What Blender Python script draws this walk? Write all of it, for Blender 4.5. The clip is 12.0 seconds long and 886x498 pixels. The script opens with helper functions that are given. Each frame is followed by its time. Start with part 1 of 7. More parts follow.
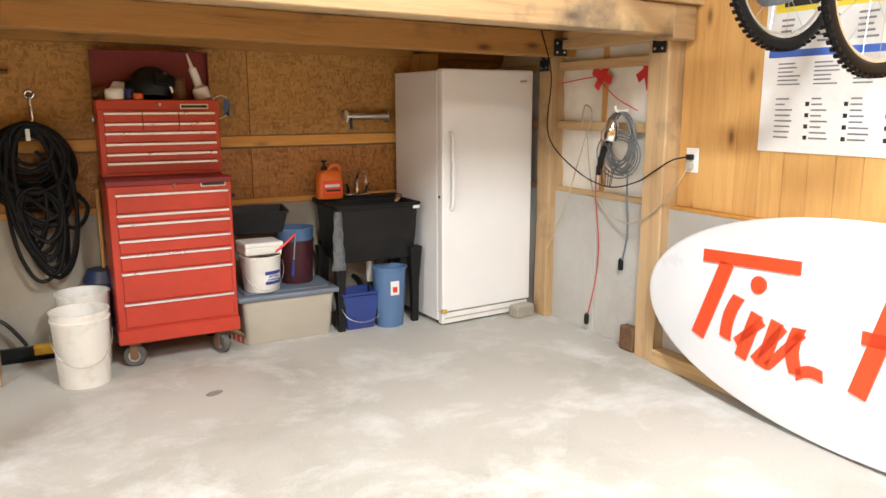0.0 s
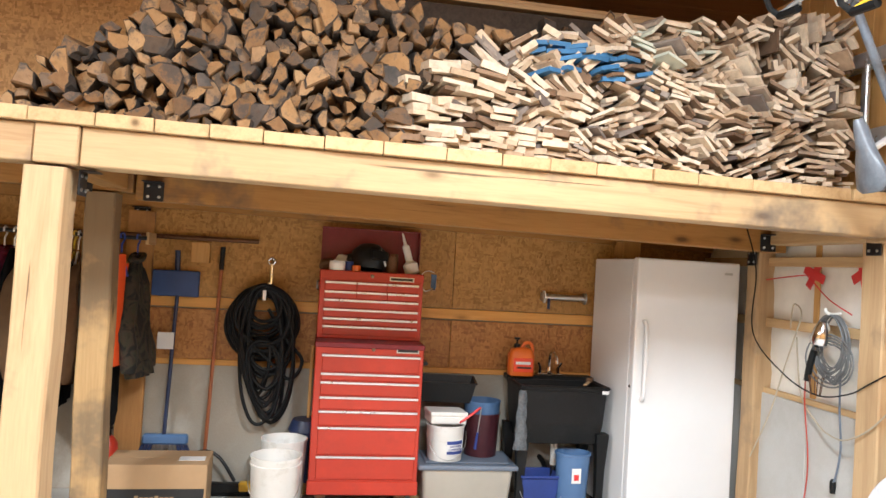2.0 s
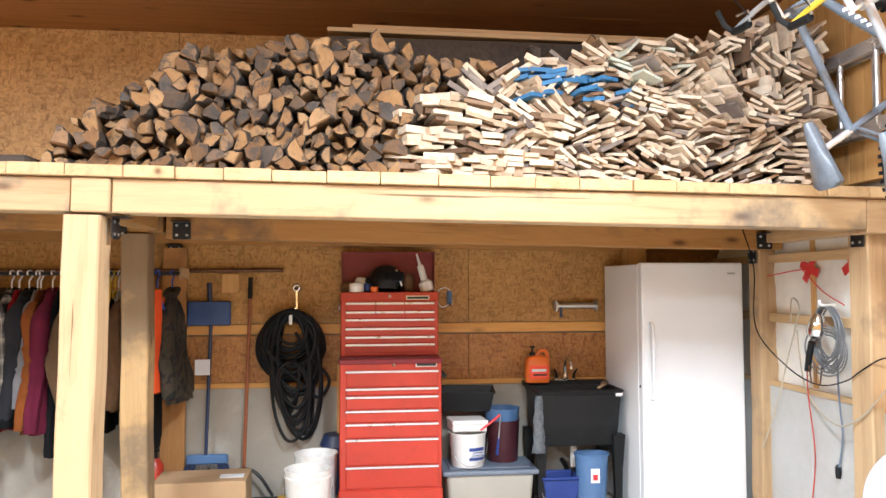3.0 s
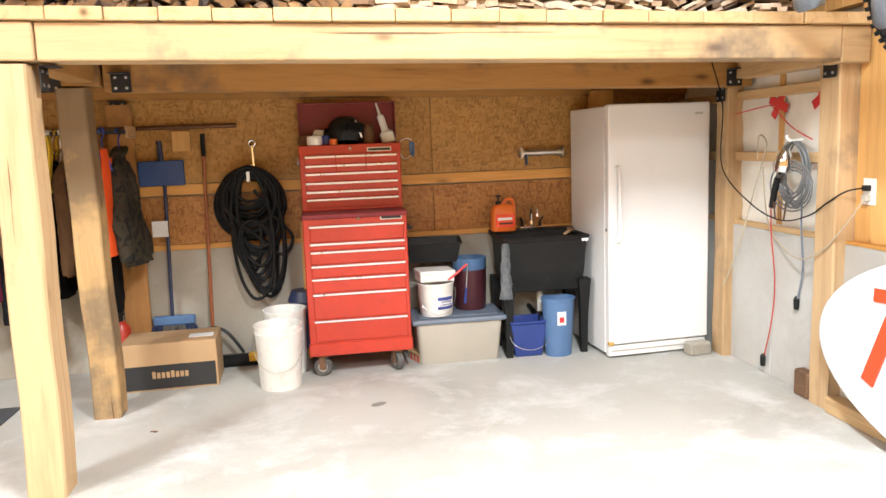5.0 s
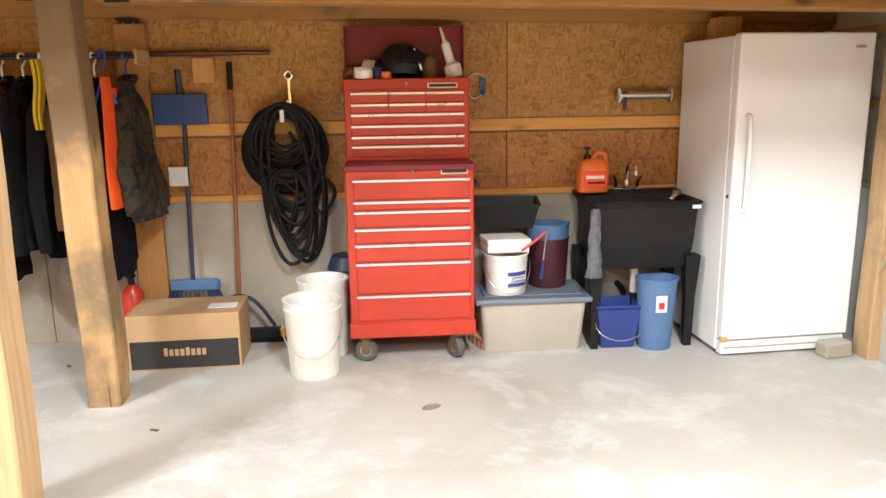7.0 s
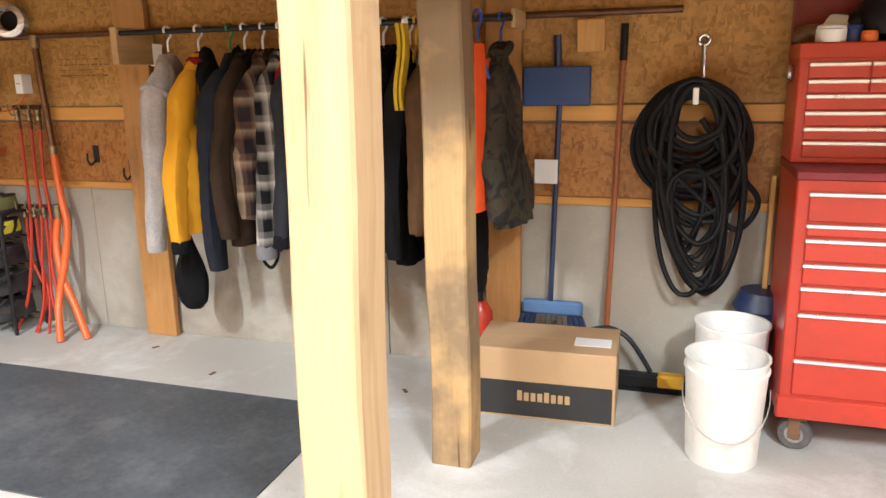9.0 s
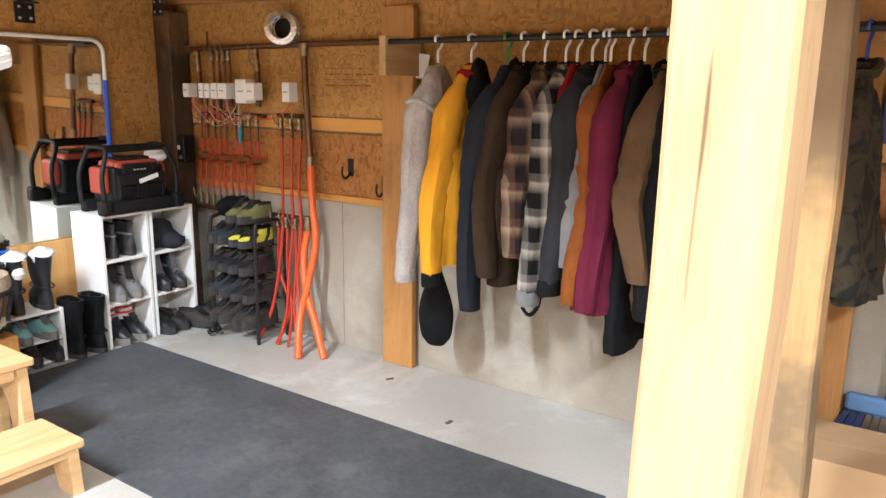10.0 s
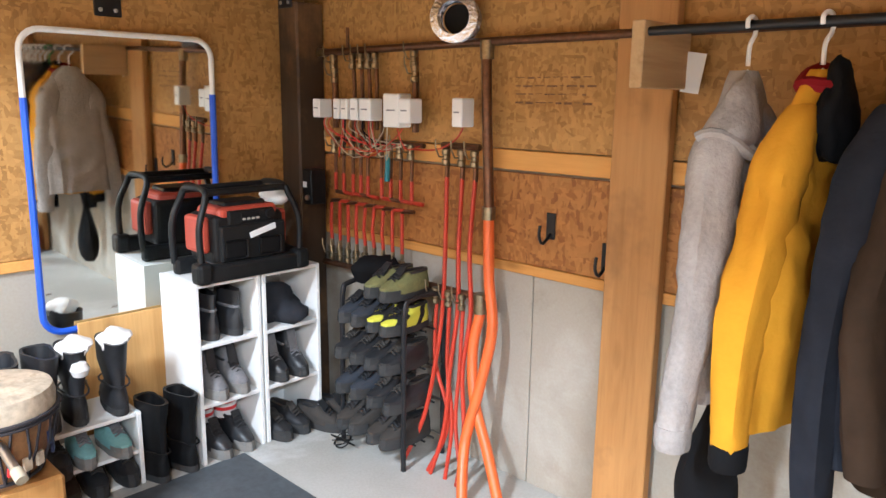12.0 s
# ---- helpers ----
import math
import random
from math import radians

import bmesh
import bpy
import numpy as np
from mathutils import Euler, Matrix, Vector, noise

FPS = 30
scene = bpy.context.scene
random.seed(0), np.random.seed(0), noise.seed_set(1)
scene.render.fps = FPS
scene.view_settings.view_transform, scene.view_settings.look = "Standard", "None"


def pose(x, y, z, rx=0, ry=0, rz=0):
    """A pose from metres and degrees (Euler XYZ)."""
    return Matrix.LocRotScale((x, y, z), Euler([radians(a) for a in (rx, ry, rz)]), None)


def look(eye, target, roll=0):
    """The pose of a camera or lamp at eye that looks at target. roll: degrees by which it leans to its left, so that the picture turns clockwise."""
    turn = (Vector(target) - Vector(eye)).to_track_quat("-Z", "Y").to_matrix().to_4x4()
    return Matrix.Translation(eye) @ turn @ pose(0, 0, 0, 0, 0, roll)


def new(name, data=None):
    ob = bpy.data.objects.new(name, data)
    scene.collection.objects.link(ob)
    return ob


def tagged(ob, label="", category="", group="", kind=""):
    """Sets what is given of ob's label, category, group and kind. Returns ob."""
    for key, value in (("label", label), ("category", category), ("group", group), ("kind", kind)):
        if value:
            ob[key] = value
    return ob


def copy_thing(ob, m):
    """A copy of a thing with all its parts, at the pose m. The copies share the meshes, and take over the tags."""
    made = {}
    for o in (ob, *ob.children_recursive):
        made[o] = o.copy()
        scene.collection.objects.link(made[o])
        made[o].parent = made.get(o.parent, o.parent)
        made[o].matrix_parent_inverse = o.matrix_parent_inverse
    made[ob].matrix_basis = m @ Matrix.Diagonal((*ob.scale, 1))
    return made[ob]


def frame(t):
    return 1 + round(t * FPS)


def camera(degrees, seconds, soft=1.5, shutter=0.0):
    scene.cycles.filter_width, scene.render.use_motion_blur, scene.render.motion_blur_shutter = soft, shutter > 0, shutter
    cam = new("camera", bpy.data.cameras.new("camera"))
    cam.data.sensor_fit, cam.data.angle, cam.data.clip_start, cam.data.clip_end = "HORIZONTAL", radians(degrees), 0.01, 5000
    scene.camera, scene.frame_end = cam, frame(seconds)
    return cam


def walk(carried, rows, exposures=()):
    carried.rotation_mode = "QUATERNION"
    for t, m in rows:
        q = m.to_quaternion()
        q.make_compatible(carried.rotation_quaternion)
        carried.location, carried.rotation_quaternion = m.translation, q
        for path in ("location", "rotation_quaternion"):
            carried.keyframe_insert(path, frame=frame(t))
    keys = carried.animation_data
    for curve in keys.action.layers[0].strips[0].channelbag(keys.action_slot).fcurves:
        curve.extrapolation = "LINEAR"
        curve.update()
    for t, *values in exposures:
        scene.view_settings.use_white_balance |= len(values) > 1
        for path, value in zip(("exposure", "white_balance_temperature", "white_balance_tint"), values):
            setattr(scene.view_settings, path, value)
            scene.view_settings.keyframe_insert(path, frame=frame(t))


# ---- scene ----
cam = camera(61.8, 12.0)
PATH = [
    (0, (0.044, 0.068, 1.561), (0.970, 1.799, 1.178), -0.2),
    (0.5, (0.199, 0.253, 1.560), (0.814, 2.115, 1.166), 0.1),
    (1, (0.297, 0.315, 1.583), (0.764, 2.237, 1.285), 0.6),
    (1.5, (0.305, 0.113, 1.593), (0.658, 2.081, 1.557), 2.4),
    (2, (0.321, -0.138, 1.653), (0.650, 1.834, 1.704), 3.3),
    (2.5, (0.400, -0.322, 1.678), (0.714, 1.644, 1.870), 0.5),
    (3, (0.480, -0.467, 1.647), (0.701, 1.518, 1.744), -0.2),
    (3.5, (0.505, -0.534, 1.592), (0.620, 1.461, 1.513), -0.9),
    (3.7, (0.514, -0.526, 1.590), (0.588, 1.468, 1.452), -0.3),
    (5.5, (0.489, -0.168, 1.555), (0.867, 1.769, 1.230), -2.0),
    (6, (0.555, 0.064, 1.530), (0.944, 1.985, 1.133), -1.4),
    (6.5, (0.592, 0.348, 1.526), (0.876, 2.282, 1.102), -1.1),
    (8.5, (0.166, 1.528, 1.512), (-0.173, 3.459, 1.117), -0.9),
    (9, (-0.091, 1.717, 1.502), (-0.682, 3.572, 1.043), -1.0),
    (9.5, (-0.342, 1.934, 1.505), (-1.24, 3.669, 1.076), 0.6),
    (10, (-0.576, 2.131, 1.521), (-1.678, 3.745, 1.098), 0.8),
    (10.5, (-0.869, 2.358, 1.554), (-2.06, 3.926, 1.205), 1.4),
    (11, (-1.184, 2.615, 1.534), (-2.474, 4.098, 1.168), 1.0),
    (11.5, (-1.460, 2.870, 1.555), (-2.842, 4.270, 1.195), -0.7),
    (12, (-1.771, 3.039, 1.546), (-3.127, 4.453, 1.145), 0.8),
]
EXPOSURES = [(0.0, -0.46, 6400, 10), (1.0, -0.36, 6250, 10), (2.0, -0.26, 5900, 10), (2.6, -0.06, 5700, 10), (3.0, 0.0, 5650, 10), (3.6, 0.12, 5650, 10), (5.5, 0.04, 6250, 10), (6.5, 0.04, 6200, 10), (8.5, 0.15, 6050, 10), (9.5, 0.2, 5850, 10), (10.5, 0.38, 5750, 10), (11.5, 0.46, 5500, 10), (12.0, 0.52, 5450, 10)]
walk(cam, [(t, look(eye, target, roll)) for t, eye, target, roll in PATH], EXPOSURES)

# ---- light ----
world = bpy.data.worlds.new("world")
world.use_nodes = True
world.node_tree.nodes["Background"].inputs[0].default_value = (0.9, 0.95, 1.0, 1)
world.node_tree.nodes["Background"].inputs[1].default_value = 0.05
scene.world = world


def area_lamp(name, x, y, z, sx, sy, watts, colour=(0.945, 0.985, 0.975), tilt=(0, 0, 0)):
    data = bpy.data.lights.new(name, "AREA")
    data.shape, data.size, data.size_y = "RECTANGLE", sx, sy
    data.energy, data.color = watts, colour
    ob = new(name, data)
    ob.matrix_world = pose(x, y, z, *tilt)
    return ob


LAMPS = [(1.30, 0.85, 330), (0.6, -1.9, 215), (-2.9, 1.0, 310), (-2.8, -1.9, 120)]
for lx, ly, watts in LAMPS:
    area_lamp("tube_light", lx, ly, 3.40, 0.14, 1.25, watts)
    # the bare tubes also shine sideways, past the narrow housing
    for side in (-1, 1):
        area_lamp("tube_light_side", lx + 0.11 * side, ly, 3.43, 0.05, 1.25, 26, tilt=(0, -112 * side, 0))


# ---- mesh helpers ----
def add_box(bm, lo, hi, bev=0.0, m=None, seg=1):
    c = [(a + b) / 2 for a, b in zip(lo, hi)]
    s = [b - a for a, b in zip(lo, hi)]
    mat = Matrix.Translation(c) @ Matrix.Diagonal((*s, 1))
    if m is not None:
        mat = m @ mat
    made = bmesh.ops.create_cube(bm, size=1, matrix=mat)["verts"]
    if bev:
        edges = list({e for v in made for e in v.link_edges})
        bmesh.ops.bevel(bm, geom=edges, offset=bev, segments=seg, profile=0.5, affect="EDGES")
    return bm


def add_tube(bm, pts, r, n=8, closed=False, cap=True):
    pts = [Vector(p) for p in pts]
    k = len(pts)
    rad = r if isinstance(r, (list, tuple)) else [r] * k
    rings, up = [], None
    for i, p in enumerate(pts):
        a = pts[(i - 1) % k] if (closed or i > 0) else p
        b = pts[(i + 1) % k] if (closed or i < k - 1) else p
        d = (b - a).normalized()
        if up is None:
            up = Vector((0, 0, 1)) if abs(d.z) < 0.9 else Vector((1, 0, 0))
        up = (up - d * up.dot(d))
        up = up.normalized() if up.length > 1e-6 else d.orthogonal().normalized()
        side = d.cross(up)
        rings.append([bm.verts.new(p + rad[i] * (math.cos(2 * math.pi * j / n) * up + math.sin(2 * math.pi * j / n) * side)) for j in range(n)])
    last = k if closed else k - 1
    for i in range(last):
        a, b = rings[i], rings[(i + 1) % k]
        for j in range(n):
            bm.faces.new((a[j], a[(j + 1) % n], b[(j + 1) % n], b[j]))
    if cap and not closed:
        bm.faces.new(rings[0][::-1])
        bm.faces.new(rings[-1])
    return bm


def add_loft(bm, rings, cap0=True, cap1=True, m=None):
    made = []
    for ring in rings:
        made.append([bm.verts.new(m @ Vector(p) if m is not None else p) for p in ring])
    n = len(made[0])
    for a, b in zip(made, made[1:]):
        for j in range(n):
            bm.faces.new((a[j], a[(j + 1) % n], b[(j + 1) % n], b[j]))
    if cap0:
        bm.faces.new(made[0][::-1])
    if cap1:
        bm.faces.new(made[-1])
    return bm


def add_lathe(bm, prof, n=24, m=None, cap0=True, cap1=True, sx=1.0, sy=1.0):
    rings = [[(sx * r * math.cos(2 * math.pi * j / n), sy * r * math.sin(2 * math.pi * j / n), z) for j in range(n)] for r, z in prof]
    return add_loft(bm, rings, cap0, cap1, m)


def add_prism(bm, outline, depth, m):
    rings = [[(x, y, 0) for x, y in outline], [(x, y, depth) for x, y in outline]]
    return add_loft(bm, rings, True, True, m)


def smooth_path(pts, steps=6, closed=False):
    pts = [Vector(p) for p in pts]
    k, out = len(pts), []
    for i in range(k if closed else k - 1):
        p0 = pts[(i - 1) % k] if closed or i > 0 else pts[i]
        p1, p2 = pts[i], pts[(i + 1) % k]
        p3 = pts[(i + 2) % k] if closed or i < k - 2 else p2
        for s in range(steps):
            t = s / steps
            out.append(0.5 * (2 * p1 + (p2 - p0) * t + (2 * p0 - 5 * p1 + 4 * p2 - p3) * t * t + (3 * p1 - p0 - 3 * p2 + p3) * t ** 3))
    if not closed:
        out.append(pts[-1])
    return out


def to_mesh(name, bm, material, smooth=False):
    bmesh.ops.recalc_face_normals(bm, faces=bm.faces)
    me = bpy.data.meshes.new(name)
    bm.to_mesh(me)
    bm.free()
    me.materials.append(material)
    if smooth:
        for p in me.polygons:
            p.use_smooth = True
        me.set_sharp_from_angle(angle=radians(40))
    return me


def part(name, bm, material, parent=None, label="", smooth=False):
    ob = new(name, to_mesh(name, bm, material, smooth))
    ob.parent = parent
    if label:
        tagged(ob, label)
    return ob


def thing(name, label, category, m=None, group="", kind=""):
    ob = new(name)
    ob.empty_display_size = 0.1
    if m is not None:
        ob.matrix_world = m
    return tagged(ob, label, category, group, kind)


def solid(name, bm, material, label, category, m=None, group="", kind="", smooth=False):
    ob = part(name, bm, material, None, "", smooth)
    if m is not None:
        ob.matrix_world = m
    return tagged(ob, label, category, group, kind)


def B(lo, hi, bev=0.0, seg=1):
    return add_box(bmesh.new(), lo, hi, bev, None, seg)


def T(pts, r, n=8, closed=False):
    return add_tube(bmesh.new(), pts, r, n, closed)


def L(prof, n=24, m=None, cap0=True, cap1=True, sx=1.0, sy=1.0):
    return add_lathe(bmesh.new(), prof, n, m, cap0, cap1, sx, sy)


# ---- materials ----
def nodes_of(name):
    mt = bpy.data.materials.new(name)
    mt.use_nodes = True
    nt = mt.node_tree
    return mt, nt, nt.nodes["Principled BSDF"]


def coords(nt, scale=(1, 1, 1), shift=True):
    tc = nt.nodes.new("ShaderNodeTexCoord")
    mp = nt.nodes.new("ShaderNodeMapping")
    mp.inputs["Scale"].default_value = scale
    nt.links.new(tc.outputs["Object"], mp.inputs["Vector"])
    if shift:
        oi = nt.nodes.new("ShaderNodeObjectInfo")
        mu = nt.nodes.new("ShaderNodeMath")
        mu.operation = "MULTIPLY"
        mu.inputs[1].default_value = 37.0
        cb = nt.nodes.new("ShaderNodeCombineXYZ")
        nt.links.new(oi.outputs["Random"], mu.inputs[0])
        for k in range(3):
            nt.links.new(mu.outputs[0], cb.inputs[k])
        nt.links.new(cb.outputs[0], mp.inputs["Location"])
    return mp.outputs["Vector"]


def noise_tex(nt, vec, scale, detail=4, rough=0.55, dist=0.0):
    n = nt.nodes.new("ShaderNodeTexNoise")
    n.inputs["Scale"].default_value, n.inputs["Detail"].default_value = scale, detail
    n.inputs["Roughness"].default_value, n.inputs["Distortion"].default_value = rough, dist
    nt.links.new(vec, n.inputs["Vector"])
    return n.outputs["Fac"]


def ramp(nt, fac, stops):
    r = nt.nodes.new("ShaderNodeValToRGB")
    el = r.color_ramp.elements
    while len(el) < len(stops):
        el.new(0.5)
    for e, (p, c) in zip(el, stops):
        e.position, e.color = p, (*c, 1)
    nt.links.new(fac, r.inputs["Fac"])
    return r.outputs["Color"]


def mixc(nt, fac, a, b, blend="MIX"):
    m = nt.nodes.new("ShaderNodeMix")
    m.data_type, m.blend_type = "RGBA", blend
    for val, sock in ((fac, m.inputs[0]), (a, m.inputs[6]), (b, m.inputs[7])):
        if isinstance(val, (int, float)):
            sock.default_value = val
        elif isinstance(val, tuple):
            sock.default_value = (*val, 1)
        else:
            nt.links.new(val, sock)
    return m.outputs[2]


def bump(nt, bsdf, height, strength, dist=0.01):
    b = nt.nodes.new("ShaderNodeBump")
    b.inputs["Strength"].default_value, b.inputs["Distance"].default_value = strength, dist
    nt.links.new(height, b.inputs["Height"])
    nt.links.new(b.outputs[0], bsdf.inputs["Normal"])


def scaled(c, k):
    return tuple(min(1.0, v * k) for v in c)


def surf(name, colour, rough=0.6, metal=0.0, var=0.15, scale=5.0, fine=70.0, relief=0.1, dirt=None, spec=0.5):
    mt, nt, bs = nodes_of(name)
    v = coords(nt)
    big = noise_tex(nt, v, scale, 5, 0.6)
    small = noise_tex(nt, v, fine, 3)
    c = ramp(nt, big, [(0.3, scaled(colour, 1 - var)), (0.7, scaled(colour, 1 + var))])
    c = mixc(nt, 0.35 * min(1, var * 4), c, ramp(nt, small, [(0.3, scaled(colour, 1 - 1.5 * var)), (0.7, scaled(colour, 1 + var))]))
    if dirt:
        c = mixc(nt, ramp(nt, noise_tex(nt, v, scale * 1.7, 6, 0.7), [(0.52, (0, 0, 0)), (0.72, (0.8, 0.8, 0.8))]), c, dirt)
    nt.links.new(c, bs.inputs["Base Color"])
    rr = nt.nodes.new("ShaderNodeMapRange")
    rr.inputs[3].default_value, rr.inputs[4].default_value = max(0.02, rough - 0.1), min(1, rough + 0.1)
    nt.links.new(big, rr.inputs[0])
    nt.links.new(rr.outputs[0], bs.inputs["Roughness"])
    bs.inputs["Metallic"].default_value = metal
    bs.inputs["Specular IOR Level"].default_value = spec
    if relief:
        bump(nt, bs, small, relief, 0.004)
    return mt


def wood(name, light, dark, axis=0, knots=True, stain=None, rough=0.62, stain_at=0.56, checks=0.0):
    """Sawn softwood with its grain along one axis."""
    mt, nt, bs = nodes_of(name)
    st = [14.0, 14.0, 14.0]
    st[axis] = 0.9
    v = coords(nt, tuple(st))
    g = noise_tex(nt, v, 1.3, 6, 0.62, 0.6)
    c = ramp(nt, g, [(0.28, dark), (0.5, light), (0.75, scaled(light, 1.12))])
    fine = noise_tex(nt, v, 7.0, 3)
    c = mixc(nt, 0.22, c, ramp(nt, fine, [(0.35, dark), (0.65, scaled(light, 1.1))]))
    tone = nt.nodes.new("ShaderNodeObjectInfo")
    c = mixc(nt, 0.30, c, ramp(nt, tone.outputs["Random"], [(0.0, scaled(dark, 1.05)), (0.5, light), (1.0, scaled(light, 1.2))]))
    if knots:
        sk = [5.0, 5.0, 5.0]
        sk[axis] = 2.0
        vk = coords(nt, tuple(sk))
        vo = nt.nodes.new("ShaderNodeTexVoronoi")
        vo.inputs["Scale"].default_value = 1.1
        nt.links.new(vk, vo.inputs["Vector"])
        k = ramp(nt, vo.outputs["Distance"], [(0.05, (1, 1, 1)), (0.13, (0.25, 0.25, 0.25)), (0.2, (0, 0, 0))])
        c = mixc(nt, k, c, scaled(dark, 0.5))
    if stain:
        sv = coords(nt, (1, 1, 1))
        f = ramp(nt, noise_tex(nt, sv, 1.6, 5, 0.65), [(stain_at, (0, 0, 0)), (stain_at + 0.12, (0.75, 0.75, 0.75))])
        c = mixc(nt, f, c, stain)
    if checks:
        ck = [34.0, 34.0, 34.0]
        ck[axis] = 0.55
        f = ramp(nt, noise_tex(nt, coords(nt, tuple(ck)), 1.0, 2, 0.4, 0.3), [(checks, (0, 0, 0)), (checks + 0.02, (0.85, 0.85, 0.85))])
        c = mixc(nt, f, c, scaled(dark, 0.3))
    nt.links.new(c, bs.inputs["Base Color"])
    bs.inputs["Roughness"].default_value = rough
    bs.inputs["Specular IOR Level"].default_value = 0.3
    bump(nt, bs, fine, 0.18, 0.004)
    return mt


def osb(name, a, b, d):
    """Strand board: overlapping flakes at two angles."""
    mt, nt, bs = nodes_of(name)
    cols = []
    for k, (sc, rot) in enumerate(((54, 0.35), (62, -0.3), (84, 0.9))):
        v = coords(nt, (1, 1, 1), False)
        mp = nt.nodes.new("ShaderNodeMapping")
        mp.inputs["Rotation"].default_value = (rot, rot, rot * 0.6)
        mp.inputs["Scale"].default_value = ((1.0, 1.0, 0.36), (0.34, 0.34, 1.0), (0.8, 0.8, 0.45))[k]
        nt.links.new(v, mp.inputs["Vector"])
        vo = nt.nodes.new("ShaderNodeTexVoronoi")
        vo.inputs["Scale"].default_value = sc
        wob = nt.nodes.new("ShaderNodeTexNoise")
        wob.inputs["Scale"].default_value = 9.0
        nt.links.new(mp.outputs[0], wob.inputs["Vector"])
        ad = nt.nodes.new("ShaderNodeVectorMath")
        ad.operation = "MULTIPLY_ADD"
        ad.inputs[1].default_value = (0.05, 0.05, 0.05)
        nt.links.new(wob.outputs["Color"], ad.inputs[0])
        nt.links.new(mp.outputs[0], ad.inputs[2])
        nt.links.new(ad.outputs[0], vo.inputs["Vector"])
        sep = nt.nodes.new("ShaderNodeSeparateColor")
        nt.links.new(vo.outputs["Color"], sep.inputs[0])
        cols.append((sep.outputs[0], sep.outputs[1]))
    pal = [(0.0, d), (0.22, b), (0.55, a), (1.0, scaled(a, 1.25))]
    c = ramp(nt, cols[0][0], pal)
    f1 = ramp(nt, cols[1][1], [(0.45, (0, 0, 0)), (0.5, (1, 1, 1))])
    c = mixc(nt, f1, c, ramp(nt, cols[1][0], pal))
    f2 = ramp(nt, cols[2][1], [(0.6, (0, 0, 0)), (0.65, (1, 1, 1))])
    c = mixc(nt, f2, c, ramp(nt, cols[2][0], pal))
    v = coords(nt, (1, 1, 1))
    c = mixc(nt, 0.40, c, ramp(nt, noise_tex(nt, v, 2.2, 6, 0.7), [(0.3, scaled(b, 0.75)), (0.7, scaled(a, 1.2))]))
    nt.links.new(c, bs.inputs["Base Color"])
    bs.inputs["Roughness"].default_value = 0.55
    bs.inputs["Specular IOR Level"].default_value = 0.35
    bump(nt, bs, cols[0][0], 0.12, 0.004)
    return mt


def concrete(name, base, patch, dark, scale=1.0, rough=0.7, polished=False):
    mt, nt, bs = nodes_of(name)
    v = coords(nt, (1, 1, 1), False)
    big = noise_tex(nt, v, 0.7 * scale, 6, 0.6, 0.2)
    mid = noise_tex(nt, v, 1.9 * scale, 7, 0.66, 0.35)
    fine = noise_tex(nt, v, 90, 3)
    c = ramp(nt, big, [(0.3, dark), (0.5, base), (0.68, scaled(base, 1.08))])
    c = mixc(nt, ramp(nt, mid, [(0.5, (0, 0, 0)), (0.66, (0.85, 0.85, 0.85))]), c, patch)
    c = mixc(nt, ramp(nt, noise_tex(nt, v, 2.1 * scale, 7, 0.7, 0.4), [(0.62, (0, 0, 0)), (0.75, (0.5, 0.5, 0.5))]), c, dark)
    c = mixc(nt, 0.15, c, ramp(nt, fine, [(0.3, dark), (0.7, patch)]))
    nt.links.new(c, bs.inputs["Base Color"])
    rr = nt.nodes.new("ShaderNodeMapRange")
    rr.inputs[3].default_value, rr.inputs[4].default_value = rough - 0.15, rough + 0.15
    nt.links.new(mid, rr.inputs[0])
    nt.links.new(rr.outputs[0], bs.inputs["Roughness"])
    bump(nt, bs, fine, 0.12, 0.003)
    return mt


M_FLOOR = concrete("floor_concrete", (0.445, 0.435, 0.40), (0.64, 0.64, 0.625), (0.32, 0.305, 0.265), 1.0, 0.6)
M_CONC = concrete("wall_concrete", (0.345, 0.315, 0.26), (0.43, 0.41, 0.36), (0.25, 0.215, 0.165), 1.3, 0.85)
M_CONC_E = concrete("pale_wall_concrete", (0.45, 0.44, 0.41), (0.53, 0.53, 0.51), (0.36, 0.34, 0.30), 0.9, 0.85)
# strand board darkened to carry the shade beneath the loft
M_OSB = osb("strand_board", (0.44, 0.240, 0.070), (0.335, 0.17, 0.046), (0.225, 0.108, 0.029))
# same board with the lamp light above the loft put into its colour
M_OSB_LIT = osb("strand_board_lit", (0.60, 0.37, 0.15), (0.45, 0.255, 0.09), (0.27, 0.14, 0.045))
# redder lower board, darkened too for the under-loft shade
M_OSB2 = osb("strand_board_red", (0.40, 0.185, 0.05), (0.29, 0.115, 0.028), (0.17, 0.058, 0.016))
M_PINE_X = wood("pine_along", (0.54, 0.38, 0.21), (0.36, 0.215, 0.10), 0)
M_PINE_Y = wood("pine_across", (0.54, 0.37, 0.19), (0.35, 0.205, 0.085), 1)
# pine with the under-loft shade painted into its colour, plus stains and checks
M_SHADED_X = wood("shaded_pine_along", (0.40, 0.205, 0.058), (0.22, 0.098, 0.026), 0, True, (0.10, 0.07, 0.05), 0.62, 0.56, 0.67)
M_SHADED_Y = wood("shaded_pine_across", (0.38, 0.21, 0.07), (0.23, 0.11, 0.033), 1)
M_PINE_Z = wood("pine_upright", (0.60, 0.35, 0.125), (0.40, 0.20, 0.055), 2)
M_BEAM = wood("beam_pine", (0.46, 0.315, 0.165), (0.29, 0.165, 0.075), 0, True, (0.13, 0.105, 0.085), 0.62, 0.50, 0.71)
M_POST = wood("post_pine", (0.51, 0.355, 0.195), (0.33, 0.20, 0.095), 2, True, (0.22, 0.155, 0.10), 0.62, 0.58, 0.735)
